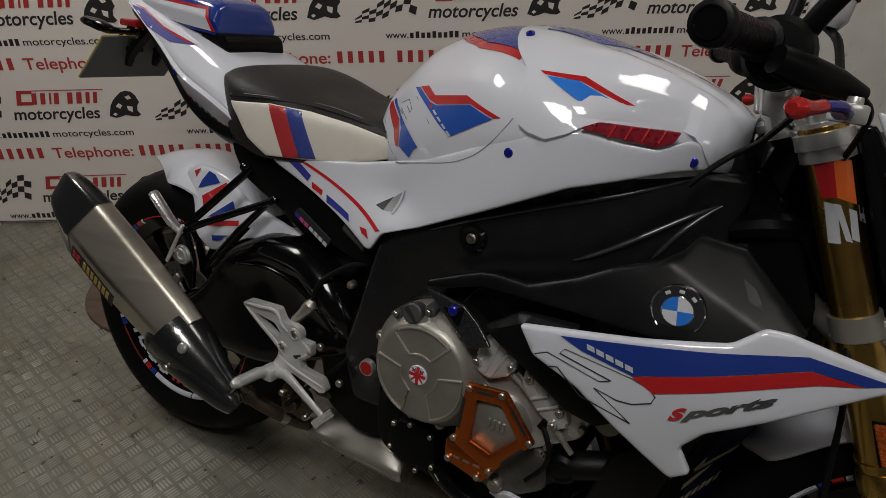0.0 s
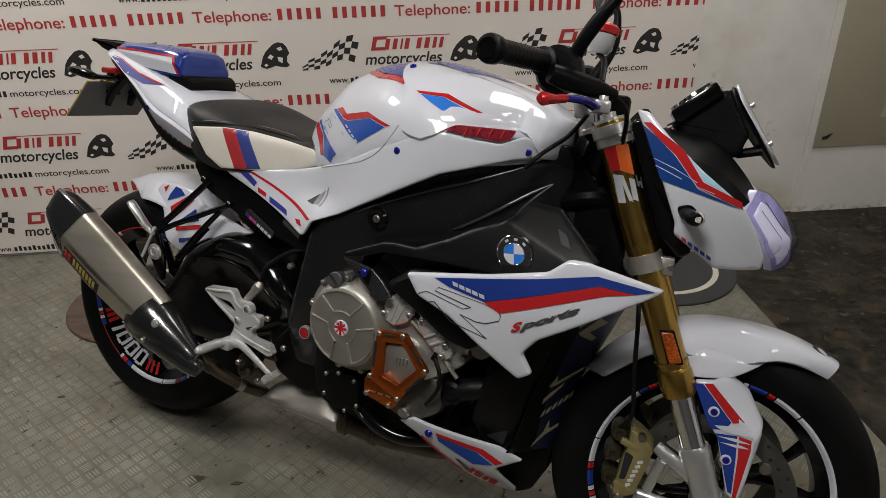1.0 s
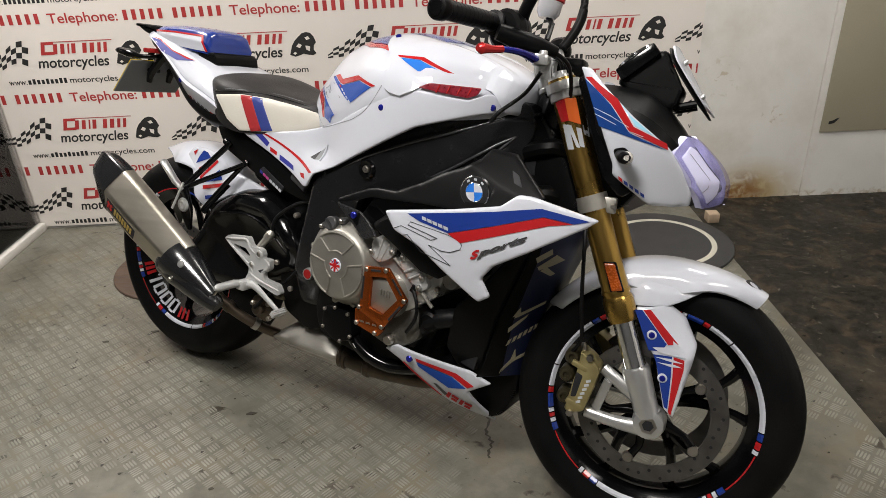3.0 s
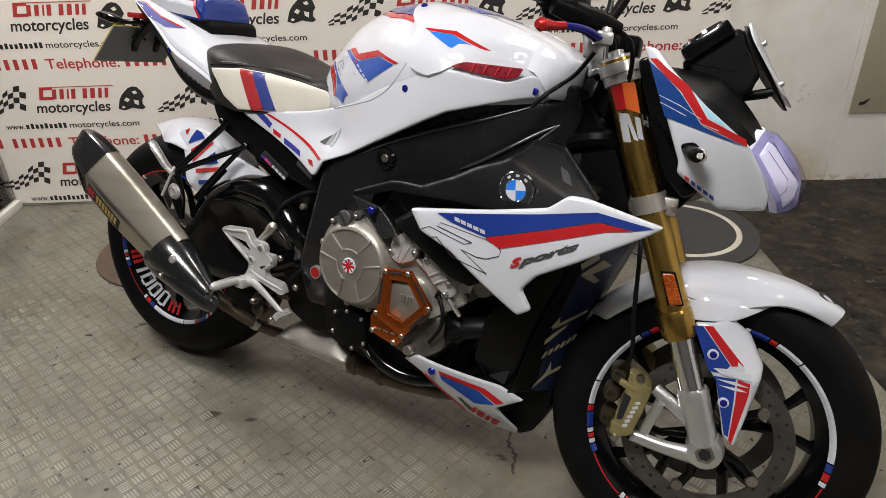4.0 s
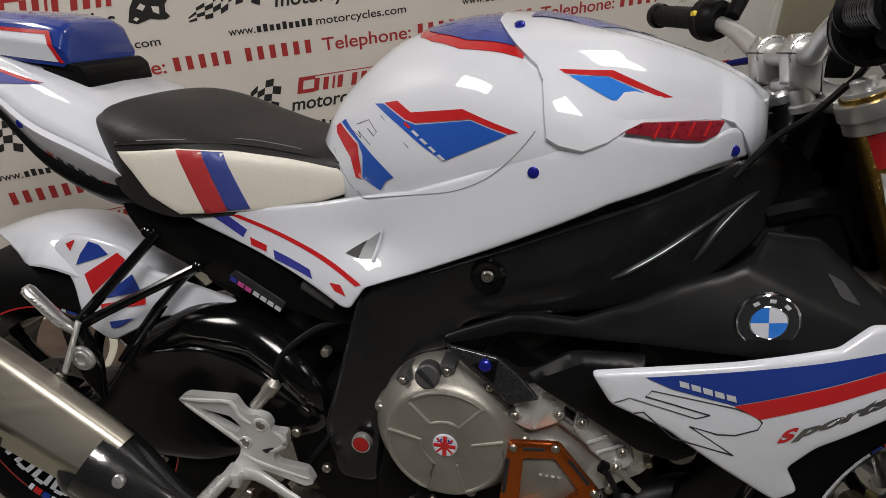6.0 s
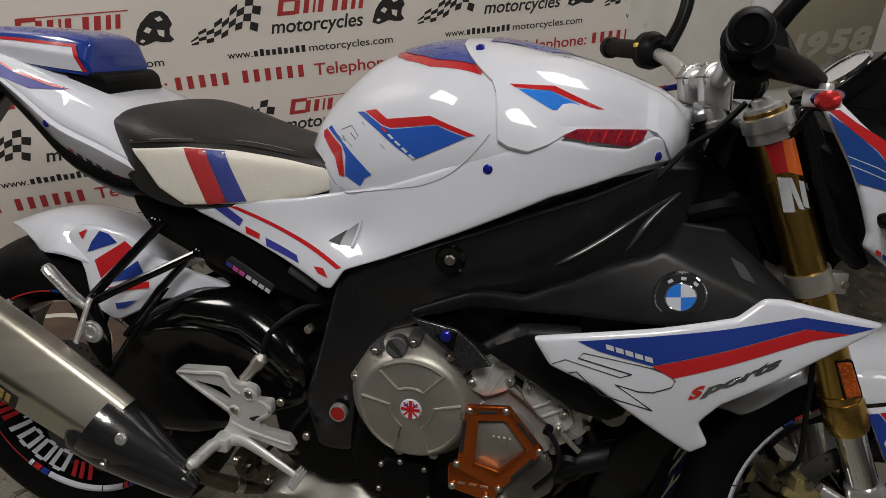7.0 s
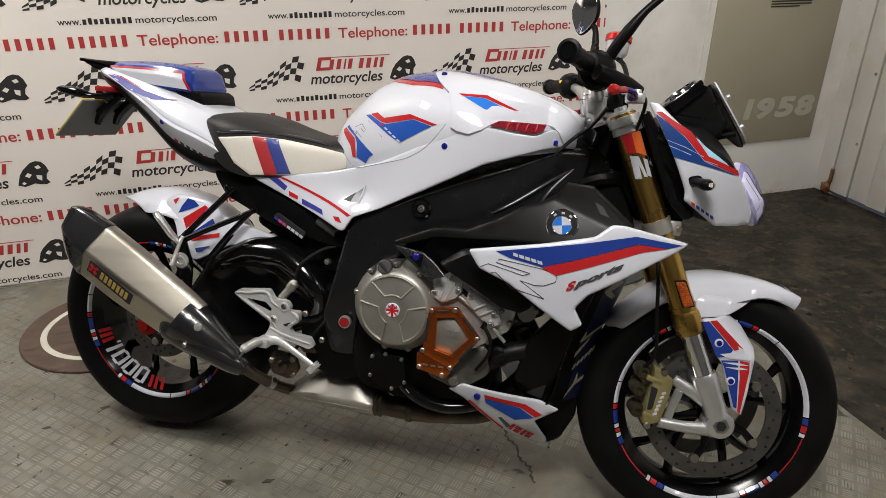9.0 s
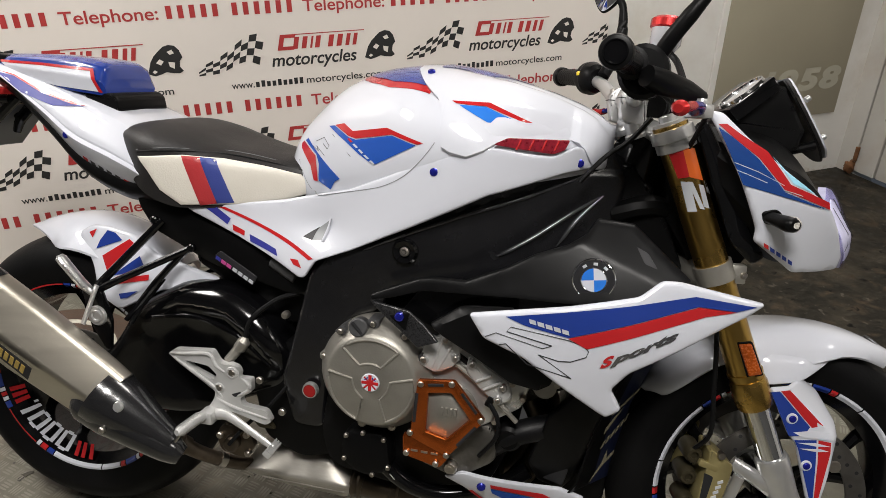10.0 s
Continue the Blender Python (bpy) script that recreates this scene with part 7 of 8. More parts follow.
for s in (-1, 1):
    Y = s * 0.107
    outer = P("fork_tube", sweep([leg(0.51, Y), leg(0.952, Y)], [0.0275, 0.0275], 24), GOLD, "gold anodised upper fork tube", steer=True)
    P("fork_seal_band", sweep([leg(0.49, Y), leg(0.50, Y), leg(0.53, Y), leg(0.538, Y)], [0.0285, 0.0315, 0.0315, 0.029], 24), GOLD, "", outer, True)
    P("fork_seal_band", sweep([leg(0.545, Y), leg(0.551, Y)], [0.0298, 0.0298], 24), GOLD, "", outer, True)
    P("fork_cap", sweep([leg(0.944, Y), leg(0.952, Y), leg(0.953, Y)], [0.0285, 0.0285, 0.025], 24), GOLD, "gold fork cap", outer, True)
    P("cap_adjuster", sweep([leg(0.952, Y), leg(0.957, Y), leg(0.958, Y), leg(0.966, Y), leg(0.967, Y)], [0.026, 0.026, 0.014, 0.014, 0.010], 20), ALLOY, "", outer, True)
    inner = P("fork_stanchion", sweep([leg(0.36, Y), leg(0.495, Y)], 0.0225, 20), CHROME, "chromed fork stanchion", steer=True)
    foot = P("fork_foot", sweep([leg(0.305, Y, 0.0), leg(0.34, Y), leg(0.395, Y), leg(0.40, Y)], [0.026, 0.026, 0.029, 0.024], 20, smooth_steps=2), ALLOY, "silver cast fork foot", steer=True)
    P("axle_clamp", lathe([(0, 0.022), (0.020, 0.022), (0.030, 0.018), (0.034, 0.0), (0.034, -0.025), (0, -0.025)], (1.442, Y, 0.292), (0, s, 0), 28), ALLOY, "", foot, True)
    P("axle_hex", lathe([(0, 0.0225), (0.013, 0.0225), (0.018, 0.0235), (0.0185, 0.021)], (1.442, Y, 0.292), (0, s, 0), 6), STEEL, "", foot, True)
    P("axle_hole", lathe([(0, 0.0240), (0.0115, 0.0240), (0.0115, 0.022)], (1.442, Y, 0.292), (0, s, 0), 6), GREYINK, "", foot, True)
    for pts, rad in (([(1.335, 0.379), (1.371, 0.36), (1.411, 0.337), (1.447, 0.309)], [0.010, 0.011, 0.013, 0.017]), ([(1.312, 0.277), (1.375, 0.274), (1.436, 0.276)], [0.010, 0.011, 0.015]), ([(1.332, 0.29), (1.349, 0.358)], [0.008, 0.008])):
        P("caliper_bracket", sweep([(x, Y * (0.93 if i == 0 else 1.0), z) for i, (x, z) in enumerate(pts)], rad, 12, 1.25, smooth_steps=3), ALLOY, "", foot, True)
    cal_poly = [(1.286, 0.411), (1.306, 0.401), (1.331, 0.382), (1.322, 0.332), (1.31, 0.283), (1.283, 0.274), (1.27, 0.278), (1.275, 0.31), (1.279, 0.343), (1.285, 0.376)]
    cal = P("brake_caliper", prism(rounded(cal_poly, 0.007), *sorted((s * 0.124, s * 0.060)), 0.004), BRASSY, "gold brake caliper", steer=True)
    for k, (bx, bz) in enumerate([(1.267, 0.389), (1.261, 0.348), (1.263, 0.299)]):
        P("caliper_lobe", lathe([(0, 0.013), (0.006, 0.013), (0.007, 0.018), (0.0125, 0.018), (0.016, 0.012), (0.017, 0.0), (0.017, -0.03), (0, -0.03)], (bx, s * 0.092, bz), (0, s, 0), 18), BRONZE, "", cal, True)
    for za, zb in ((0.384, 0.372), (0.300, 0.290)):
        P("caliper_bridge", box((-0.020, -0.006, -0.006), (0.016, 0.006, 0.006), 0.003, Matrix.Translation((1.290, s * 0.119, (za + zb) / 2)) @ pose(0, 0, 0, 0, 18, 0)), BRASSY, "", cal, True)
    P("caliper_window", prism(rounded([(1.283, 0.366), (1.298, 0.360), (1.290, 0.312), (1.279, 0.310)], 0.004), *sorted((s * 0.1244, s * 0.118))), GREYINK, "", cal, True)
    P("caliper_bleeder", lathe([(0, 0.012), (0.004, 0.012), (0.0055, 0.006), (0.0055, -0.004)], (1.288, s * 0.10, 0.412), (-0.3, 0, 1), 10), STEEL, "", cal, True)
    for bx, bz in (cal_poly[1], cal_poly[5]):
        P("caliper_bolt", lathe([(0, 0.006), (0.006, 0.006), (0.0075, 0.003), (0.0075, -0.004)], (bx, s * 0.124, bz), (0, s, 0), 12), STEEL, "", cal, True)
    (ux, uz), (vx, vz) = [(1.311, 0.351), (1.297, 0.302)]
    for k in range(6):
        if s < 0:
            cx, cz = ux + (vx - ux) * k / 5, uz + (vz - uz) * k / 5
            P("caliper_letter_bar", prism([(cx - 0.005, cz + 0.001), (cx + 0.004, cz + 0.005), (cx + 0.005, cz), (cx - 0.004, cz - 0.004)], -0.1250, -0.1238), SILVERINK, "", cal, True)
    P("lower_clamp", merge(sweep([leg(0.703, Y), leg(0.732, Y)], [0.0315, 0.0315], 24), sweep([leg(0.705, Y * 0.95, -0.01), leg(0.705, 0, -0.03)], [0.024, 0.03], 12), box((-0.016, -0.010, -0.016), (0.016, 0.010, 0.016), 0.003, Matrix.Translation(leg(0.718, Y + s * 0.005, 0.032)))), CASTING, "silver lower fork clamp", steer=True)
    P("clamp_bolt", bolt(leg(0.717, Y + s * 0.012, 0.043), 0.006, 0.006, (0, s, 0)), STEEL, "", None, True)
    P("upper_clamp", merge(sweep([leg(0.913, Y), leg(0.914, Y), leg(0.928, Y), leg(0.929, Y), leg(0.946, Y), leg(0.947, Y)], [0.029, 0.032, 0.032, 0.035, 0.035, 0.030], 28), sweep([leg(0.934, Y * 0.95), leg(0.944, 0, -0.02)], [0.018, 0.03], 12, 0.7)), ALLOY, "silver upper fork clamp", steer=True)

tube_y = lambda x, z: -0.107 - math.sqrt(max(0.0, 0.0279 ** 2 - ((x - leg(z, 0).x) * math.cos(RAKE)) ** 2))
for poly, col in ((((1.132, 0.918), (1.156, 0.918), (1.174, 0.872), (1.158, 0.868)), RED), (((1.156, 0.918), (1.178, 0.918), (1.198, 0.868), (1.174, 0.872)), ORANGEFILM), (((1.162, 0.864), (1.176, 0.864), (1.194, 0.818), (1.181, 0.816)), SILVERINK), (((1.190, 0.862), (1.200, 0.860), (1.214, 0.824), (1.204, 0.826)), SILVERINK), (((1.172, 0.8645), (1.180, 0.8645), (1.206, 0.822), (1.198, 0.823)), SILVERINK), (((1.200, 0.868), (1.210, 0.864), (1.217, 0.846), (1.207, 0.850)), PLATEGREY)):
    sticker("fork_sticker", [(x + 0.003 + 0.020 * (z - 0.30), z) for x, z in poly], tube_y, col, None, 0.0008, 0.006, "fork sticker", True)
refl = P("fork_reflector", panel(rounded([(1.302, 0.604), (1.323, 0.607), (1.348, 0.556), (1.327, 0.550)], 0.003), lambda x, z: -0.139, 0.006, 0.003, 0.01), AMBER, "amber side reflector", steer=True)
P("reflector_back", panel(rounded([(1.300, 0.607), (1.325, 0.610), (1.351, 0.554), (1.325, 0.547)], 0.003), lambda x, z: -0.136, 0.006, 0.001, 0.02), PLASTIC, "", refl, True)

# mudguard: an arch over the tyre
bm = bmesh.new()
rings = []
for k in range(29):
    t = k / 28
    a = radians(57.2 + 88.8 * t)
    r = 0.313 + 0.008 * math.sin(math.pi * min(1, t * 1.3)) - 0.012 * max(0, t - 0.75) + 0.020 * max(0.0, 1 - t / 0.3) ** 1.3
    wdt = 0.072 * min(1, 0.50 + 0.5 * (t / 0.22) ** 0.8) if t < 0.22 else 0.078 - 0.012 * max(0, t - 0.6)
    if t > 0.82:
        wdt *= math.sqrt(max(0.06, 1 - ((t - 0.82) / 0.18) ** 2))
    ring = []
    for j in range(-7, 8):
        u = j / 7
        drop = (0.030 + 0.040 * math.exp(-((t - 0.42) / 0.16) ** 2)) * abs(u) ** 3.2
        ring.append(bm.verts.new((1.439 + (r - drop) * math.cos(a), wdt * (math.sin(u * math.pi / 2) * 0.6 + u * 0.4), 0.30 + (r - drop) * math.sin(a))))
    rings.append(ring)
for a, b in zip(rings, rings[1:]):
    for j in range(14):
        bm.faces.new((a[j], a[j + 1], b[j + 1], b[j]))
bmesh.ops.recalc_face_normals(bm, faces=bm.faces[:])
ext = bmesh.ops.extrude_face_region(bm, geom=bm.faces[:])
for v in ext["geom"]:
    if isinstance(v, bmesh.types.BMVert):
        c = Vector((1.439, v.co.y * 0.96, 0.30))
        v.co = c + (Vector((v.co.x, v.co.y * 0.96, v.co.z)) - c) * 0.988
bmesh.ops.recalc_face_normals(bm, faces=bm.faces[:])
fender = P("front_mudguard", bm, WHITE, "white front mudguard", steer=True, sharp=0.8)
nose_dir = Vector((math.cos(radians(63)), -0.20, math.sin(radians(63)))).normalized()
P("nose_badge", lathe([(0.0105, 0.0012), (0.0105, 0.0026), (0.0165, 0.0022), (0.0175, -0.004)], Vector((1.439, 0.056, 0.30)) + nose_dir * 0.335, tuple(nose_dir), 28), GREYINK, "small round nose badge", fender, True)
P("badge_centre", lathe([(0, 0.0018), (0.0100, 0.0018), (0.0104, 0.0)], Vector((1.439, 0.056, 0.30)) + nose_dir * 0.335, tuple(nose_dir), 24), WHITE, "", fender, True)
for s in (-1, 1):
    skirt = rounded([(1.345, 0.60), (1.45, 0.60), (1.505, 0.575), (1.46, 0.545), (1.43, 0.53), (1.365, 0.52), (1.352, 0.55)], 0.015)
    P("mudguard_skirt", panel(skirt, lambda x, z: -0.083 - 0.25 * max(0, 0.56 - z) + 0.9 * max(0, z - 0.562) + 0.45 * max(0, 1.385 - x) + 0.30 * max(0, x - 1.44), 0.003, 0.003, 0.010, flip=-s), WHITE, "", fender, True)
    gpoly = rounded([(1.376, 0.524), (1.440, 0.536), (1.474, 0.514), (1.505, 0.466), (1.502, 0.430), (1.485, 0.316), (1.464, 0.330), (1.432, 0.428), (1.416, 0.446)], 0.006)
    gd = lambda x, z: -0.118 - 0.05 * (x - 1.43) + 1.3 * max(0.0, 0.711 * (x - 1.409) + 0.703 * (z - 0.527), 0.9 * (x - 1.491))
    shield = P("fork_guard", panel(gpoly, gd, 0.003, 0.006, 0.011, flip=-s), WHITE, "white fork guard with blue and red stripes", steer=True)
    if s < 0:
        continue
    sticker("guard_stripe", [(1.376, 0.519), (1.390, 0.522), (1.448, 0.464), (1.440, 0.447), (1.416, 0.444)], gd, BLUE, shield, 0.0012, 0.01, "", True)
    sticker("guard_stripe", [(1.392, 0.5225), (1.406, 0.526), (1.470, 0.468), (1.451, 0.463)], gd, RED, shield, 0.0012, 0.01, "", True)
    sticker("guard_stripe", [(1.426, 0.438), (1.462, 0.442), (1.467, 0.400), (1.472, 0.334), (1.465, 0.336), (1.434, 0.424)], gd, BLUE, shield, 0.0012, 0.01, "", True)
    sticker("guard_stripe", [(1.465, 0.442), (1.486, 0.440), (1.488, 0.420), (1.480, 0.322), (1.474, 0.328), (1.470, 0.400)], gd, RED, shield, 0.0012, 0.01, "", True)
    for band in ([(1.422, 0.452), (1.450, 0.458), (1.484, 0.456), (1.470, 0.450), (1.488, 0.444), (1.440, 0.444)], [(1.430, 0.434), (1.460, 0.437), (1.486, 0.433), (1.462, 0.431)], [(1.436, 0.424), (1.470, 0.427), (1.484, 0.424), (1.464, 0.421)]):
        sticker("guard_band", band, gd, WHITE, shield, 0.0022, 0.02, "", True)
    for bx, bz in ((1.417, 0.476), (1.452, 0.394)):
        P("screw_tab", lathe([(0, 0.002), (0.0085, 0.002), (0.0100, 0.0005)], (bx, gd(bx, bz) - 0.0005, bz), seg=20), WHITE, "", shield, True)
        P("guard_screw", bolt((bx, gd(bx, bz) - 0.0015, bz), 0.0062, 0.004), BLUEANO, "blue anodised screw", shield, True)
P("brake_line", sweep([(1.25, -0.12, 0.70), (1.262, -0.145, 0.62), (1.272, -0.14, 0.52), (1.282, -0.125, 0.44), (1.265, -0.105, 0.40)], 0.0042, 8, smooth_steps=5), GRIP, "black brake line", steer=True)

# headlight cowl
cowl_base = sheet([(1.204, -0.157, 0.968), (1.219, -0.166, 0.949), (1.292, -0.175, 0.780), (1.372, -0.160, 0.735), (1.440, -0.140, 0.741), (1.386, -0.186, 0.837), (1.261, -0.182, 0.865), (1.321, -0.196, 0.872), (1.306, -0.186, 0.82)])


def cowl_y(x, z):
    """The cowl's side tucks in below a crease along its stripe."""
    return cowl_base(x, z) + 0.10 * max(0.0, 0.872 - 0.254 * (x - 1.256) - z)


cowl_poly = rounded([(1.199, 0.977), (1.220, 0.975), (1.257, 0.940), (1.317, 0.892), (1.390, 0.843), (1.417, 0.807), (1.441, 0.763), (1.441, 0.741), (1.410, 0.735), (1.366, 0.732), (1.292, 0.781), (1.291, 0.800), (1.249, 0.887)], 0.006)
cowl = P("headlight_cowl", panel(cowl_poly, cowl_y, 0.004, 0.006, 0.011), WHITE, "white headlight cowl with blue and red stripes", steer=True)
P("headlight_cowl_far", panel(cowl_poly, cowl_y, 0.004, 0.006, 0.03, flip=-1), WHITE, "", None, True)
sticker("cowl_stripe", [(1.213, 0.957), (1.225, 0.958), (1.246, 0.943), (1.283, 0.921), (1.321, 0.874), (1.384, 0.851), (1.388, 0.840), (1.315, 0.864), (1.272, 0.911), (1.238, 0.936)], cowl_y, RED, cowl, 0.0014, 0.01, "", True)
sticker("cowl_stripe", [(1.213, 0.953), (1.238, 0.936), (1.272, 0.909), (1.315, 0.862), (1.386, 0.839), (1.256, 0.868)], cowl_y, COWLBLUE, cowl, 0.0014, 0.01, "", True)
sticker("cowl_stripe", [(1.291, 0.914), (1.312, 0.893), (1.360, 0.862), (1.324, 0.876)], cowl_y, CYAN, cowl, 0.0014, 0.01, "", True)
for line in ([(1.240, 0.901), (1.275, 0.889), (1.312, 0.872)], [(1.244, 0.890), (1.264, 0.883), (1.288, 0.874)], [(1.312, 0.865), (1.326, 0.862), (1.341, 0.858)]):
    P("cowl_pinstripe", sweep([(x, cowl_y(x, z) - 0.0016, z) for x, z in line], 0.0006, 5), SILVERINK, "fine pale line", cowl, True)
for k in range(5):
    x, z = 1.305 + 0.011 * k, 0.782 - 0.006 * k
    sticker("cowl_letter_bar", [(x, z - 0.002), (x + 0.008, z - 0.006), (x + 0.010, z - 0.013), (x + 0.002, z - 0.009)], cowl_y, RED if k == 0 else BLUE, cowl, 0.0014, 0.02, "", True)
indf = P("front_indicator", sweep([(1.300, -0.165, 0.822), (1.304, -0.182, 0.821), (1.310, -0.200, 0.819), (1.316, -0.218, 0.817), (1.319, -0.228, 0.817), (1.320, -0.233, 0.817)], [0.011, 0.0105, 0.0115, 0.0135, 0.0125, 0.008], 18, 0.9, smooth_steps=3), PLASTIC, "black front indicator with clear lens", steer=True)
P("indicator_base", panel(rounded([(1.288, 0.829), (1.310, 0.836), (1.322, 0.826), (1.320, 0.812), (1.298, 0.809)], 0.008), cowl_y, 0.004, 0.003, 0.006, lift=0.003), PLASTIC, "", indf, True)
P("indicator_lens", lathe([(0, 0.010), (0.006, 0.009), (0.0105, 0.005), (0.0122, 0.0), (0.0122, -0.008)], (1.322, -0.223, 0.817), (0.66, -0.75, 0), 24), INDLENS, "clear indicator lens", indf, True)
bm = facet_loft(dense([(1.20, 0.10, 0.90, 0.93, 0.955), (1.27, 0.155, 0.79, 0.88, 0.955), (1.34, 0.162, 0.745, 0.85, 0.940), (1.395, 0.148, 0.735, 0.82, 0.893), (1.435, 0.105, 0.735, 0.79, 0.842), (1.46, 0.06, 0.745, 0.78, 0.82)], 20), [(0, 1.0), (0.50, 0.97), (0.93, 0.50), (1.0, 0.0), (0.93, -0.5), (0.55, -1.0)])
P("headlight_shell", bm, PLASTIC, "black headlight housing", steer=True, sharp=0.35)
P("inner_fairing", prism(rounded([(1.175, 0.93), (1.25, 0.90), (1.335, 0.75), (1.305, 0.705), (1.245, 0.695), (1.175, 0.80)], 0.015), -0.060, 0.060, 0.008), PLASTIC, "black inner fairing behind the fork", steer=True)
P("fork_shield", panel(rounded([(1.190, 0.955), (1.208, 0.965), (1.258, 0.885), (1.30, 0.79), (1.33, 0.75), (1.31, 0.735), (1.27, 0.77), (1.23, 0.86)], 0.01), lambda x, z: -0.126, 0.004, 0.004, 0.02), BLACK, "black inner cowl panel", steer=True)


def lamp_depth(y, z):
    """How far forward the lamp's face stands."""
    return 1.508 - 2.2 * abs(y + 0.02) ** 1.6 - 0.55 * max(0, z - 0.79) - 0.3 * max(0, 0.76 - z)


def lamp_sheet(poly, thick, lift, step=0.010, bulge=0.0):
    """A thin curved sheet that follows the lamp's face, lift behind it."""
    bm = panel(rounded(poly, 0.0025), lambda x, z: 0.0, thick, 0.0008, step)
    for v in bm.verts:
        y, z = v.co.x, v.co.z
        v.co = Vector((lamp_depth(y, z) - v.co.y - lift - bulge * math.exp(-((y + 0.045) ** 2 + (z - 0.785) ** 2) / 0.0009), y, z))
    bmesh.ops.recalc_face_normals(bm, faces=bm.faces[:])
    return bm


LENS = [(-0.150, 0.836), (-0.112, 0.872), (-0.087, 0.867), (-0.02, 0.808), (-0.006, 0.771), (-0.027, 0.747), (-0.095, 0.735), (-0.134, 0.777)]
lamp = P("headlight_lens", lamp_sheet(LENS, 0.0012, 0.0), LENSGLASS, "clear lilac tinted headlight lens", None, True)
lamp.visible_shadow = False
P("lamp_liner", lamp_sheet([(y * 0.985 - 0.001, 0.803 + (z - 0.803) * 0.97) for y, z in LENS], 0.012, 0.003, 0.007, 0.016), LAMPGLASS, "lilac lamp reflector", lamp, True)
P("lamp_guide", lamp_sheet([(-0.139, 0.829), (-0.114, 0.852), (-0.104, 0.846), (-0.088, 0.814), (-0.072, 0.796), (-0.074, 0.768), (-0.092, 0.748), (-0.126, 0.784)], 0.003, 0.0008), LAMPWHITE, "white light guide", lamp, True)
P("guide_edge", sweep([(lamp_depth(y, z) + 0.0002, y, z) for y, z in ((-0.106, 0.852), (-0.090, 0.818), (-0.074, 0.796), (-0.076, 0.768), (-0.092, 0.746))], 0.0006, 6), SCOOP, "", lamp, True)
P("guide_edge", sweep([(lamp_depth(y, z) + 0.0002, y, z) for y, z in ((-0.122, 0.838), (-0.106, 0.806), (-0.100, 0.796), (-0.103, 0.778), (-0.114, 0.768))], 0.0004, 6), SCOOP, "", lamp, True)
P("lamp_projector", lathe([(0.0, 0.010), (0.007, 0.008), (0.011, 0.003), (0.013, 0.0), (0.016, 0.002), (0.017, -0.004)], (lamp_depth(-0.040, 0.778) - 0.021, -0.040, 0.778), (1, -0.2, 0), 24), CHROME, "small lamp projector", lamp, True)
P("headlight_lens_far", lamp_sheet([(0.118, 0.80), (0.100, 0.868), (0.06, 0.876), (0.02, 0.82), (0.01, 0.775), (0.025, 0.742), (0.09, 0.733), (0.135, 0.745)], 0.010, 0.0), LAMPGLASS, "lilac tinted headlight lens", None, True)

inst_m = Matrix.Translation((1.305, -0.01, 0.992)) @ pose(0, 0, 0, 0, -42, 0)
instr = P("instrument_housing", prism(rounded([(1.262, 0.962), (1.275, 0.990), (1.309, 1.028), (1.345, 1.028), (1.366, 0.995), (1.388, 0.958), (1.380, 0.925), (1.350, 0.912), (1.31, 0.930), (1.29, 0.942)], 0.005), -0.068, 0.068, 0.008), PLASTIC, "black instrument housing", steer=True)
P("instrument_face", box((-0.045, -0.072, 0.002), (0.043, 0.072, 0.0285), 0.004, inst_m), BLACK, "glossy black instrument panel", instr, True)
P("dial_face", lathe([(0, 0.0305), (0.037, 0.0305), (0.0375, 0.029)], inst_m @ Vector((0.0, -0.028, 0)), tuple(inst_m.to_3x3() @ Vector((0, 0, 1))), 32), SMOKE, "pale dial face", instr, True)
P("instrument_bezel", lathe([(0.0375, 0.030), (0.0385, 0.0335), (0.0405, 0.034), (0.042, 0.029)], inst_m @ Vector((0.0, -0.028, 0)), tuple(inst_m.to_3x3() @ Vector((0, 0, 1))), 32), CHROME, "silver dial ring", instr, True)
bm = panel(rounded([(-0.055, 1.043), (0.055, 1.043), (0.077, 1.015), (0.067, 0.975), (0.049, 0.932), (0.015, 0.915), (-0.015, 0.915), (-0.049, 0.932), (-0.067, 0.975), (-0.077, 1.015)], 0.012), lambda x, z: 0.0, 0.003, 0.001, 0.016)
for v in bm.verts:
    y, z = v.co.x, v.co.z
    v.co = Vector((1.452 - 0.70 * (z - 0.918) - 3.0 * y * y - v.co.y, y, z))
bmesh.ops.recalc_face_normals(bm, faces=bm.faces[:])
screen = P("fly_screen", bm, WHITE, "small white edged fly screen", steer=True)
bm = panel(rounded([(-0.052, 1.038), (0.052, 1.038), (0.073, 1.012), (0.064, 0.975), (0.046, 0.932), (0.015, 0.908), (-0.015, 0.908), (-0.046, 0.932), (-0.064, 0.975), (-0.073, 1.012)], 0.012), lambda x, z: 0.0, 0.004, 0.001, 0.016)
for v in bm.verts:
    y, z = v.co.x, v.co.z
    v.co = Vector((1.442 - 0.70 * (z - 0.918) - 3.0 * y * y - v.co.y, y, z))
bmesh.ops.recalc_face_normals(bm, faces=bm.faces[:])
P("screen_back", bm, PLASTIC, "black screen mount", screen, True)
for yy, zz in ((-0.065, 1.01), (-0.05, 0.95)):
    P("screen_screw", bolt((1.448 - 0.70 * (zz - 0.918), yy, zz), 0.0052, 0.004, (0.78, 0, 0.62)), ALLOY, "", screen, True)
for yy in (-0.045, 0.045):
    P("screen_mount", sweep([(1.33, yy, 0.945), (1.38, yy, 0.925), (1.415, yy, 0.935)], 0.008, 10), PLASTIC, "", screen, True)

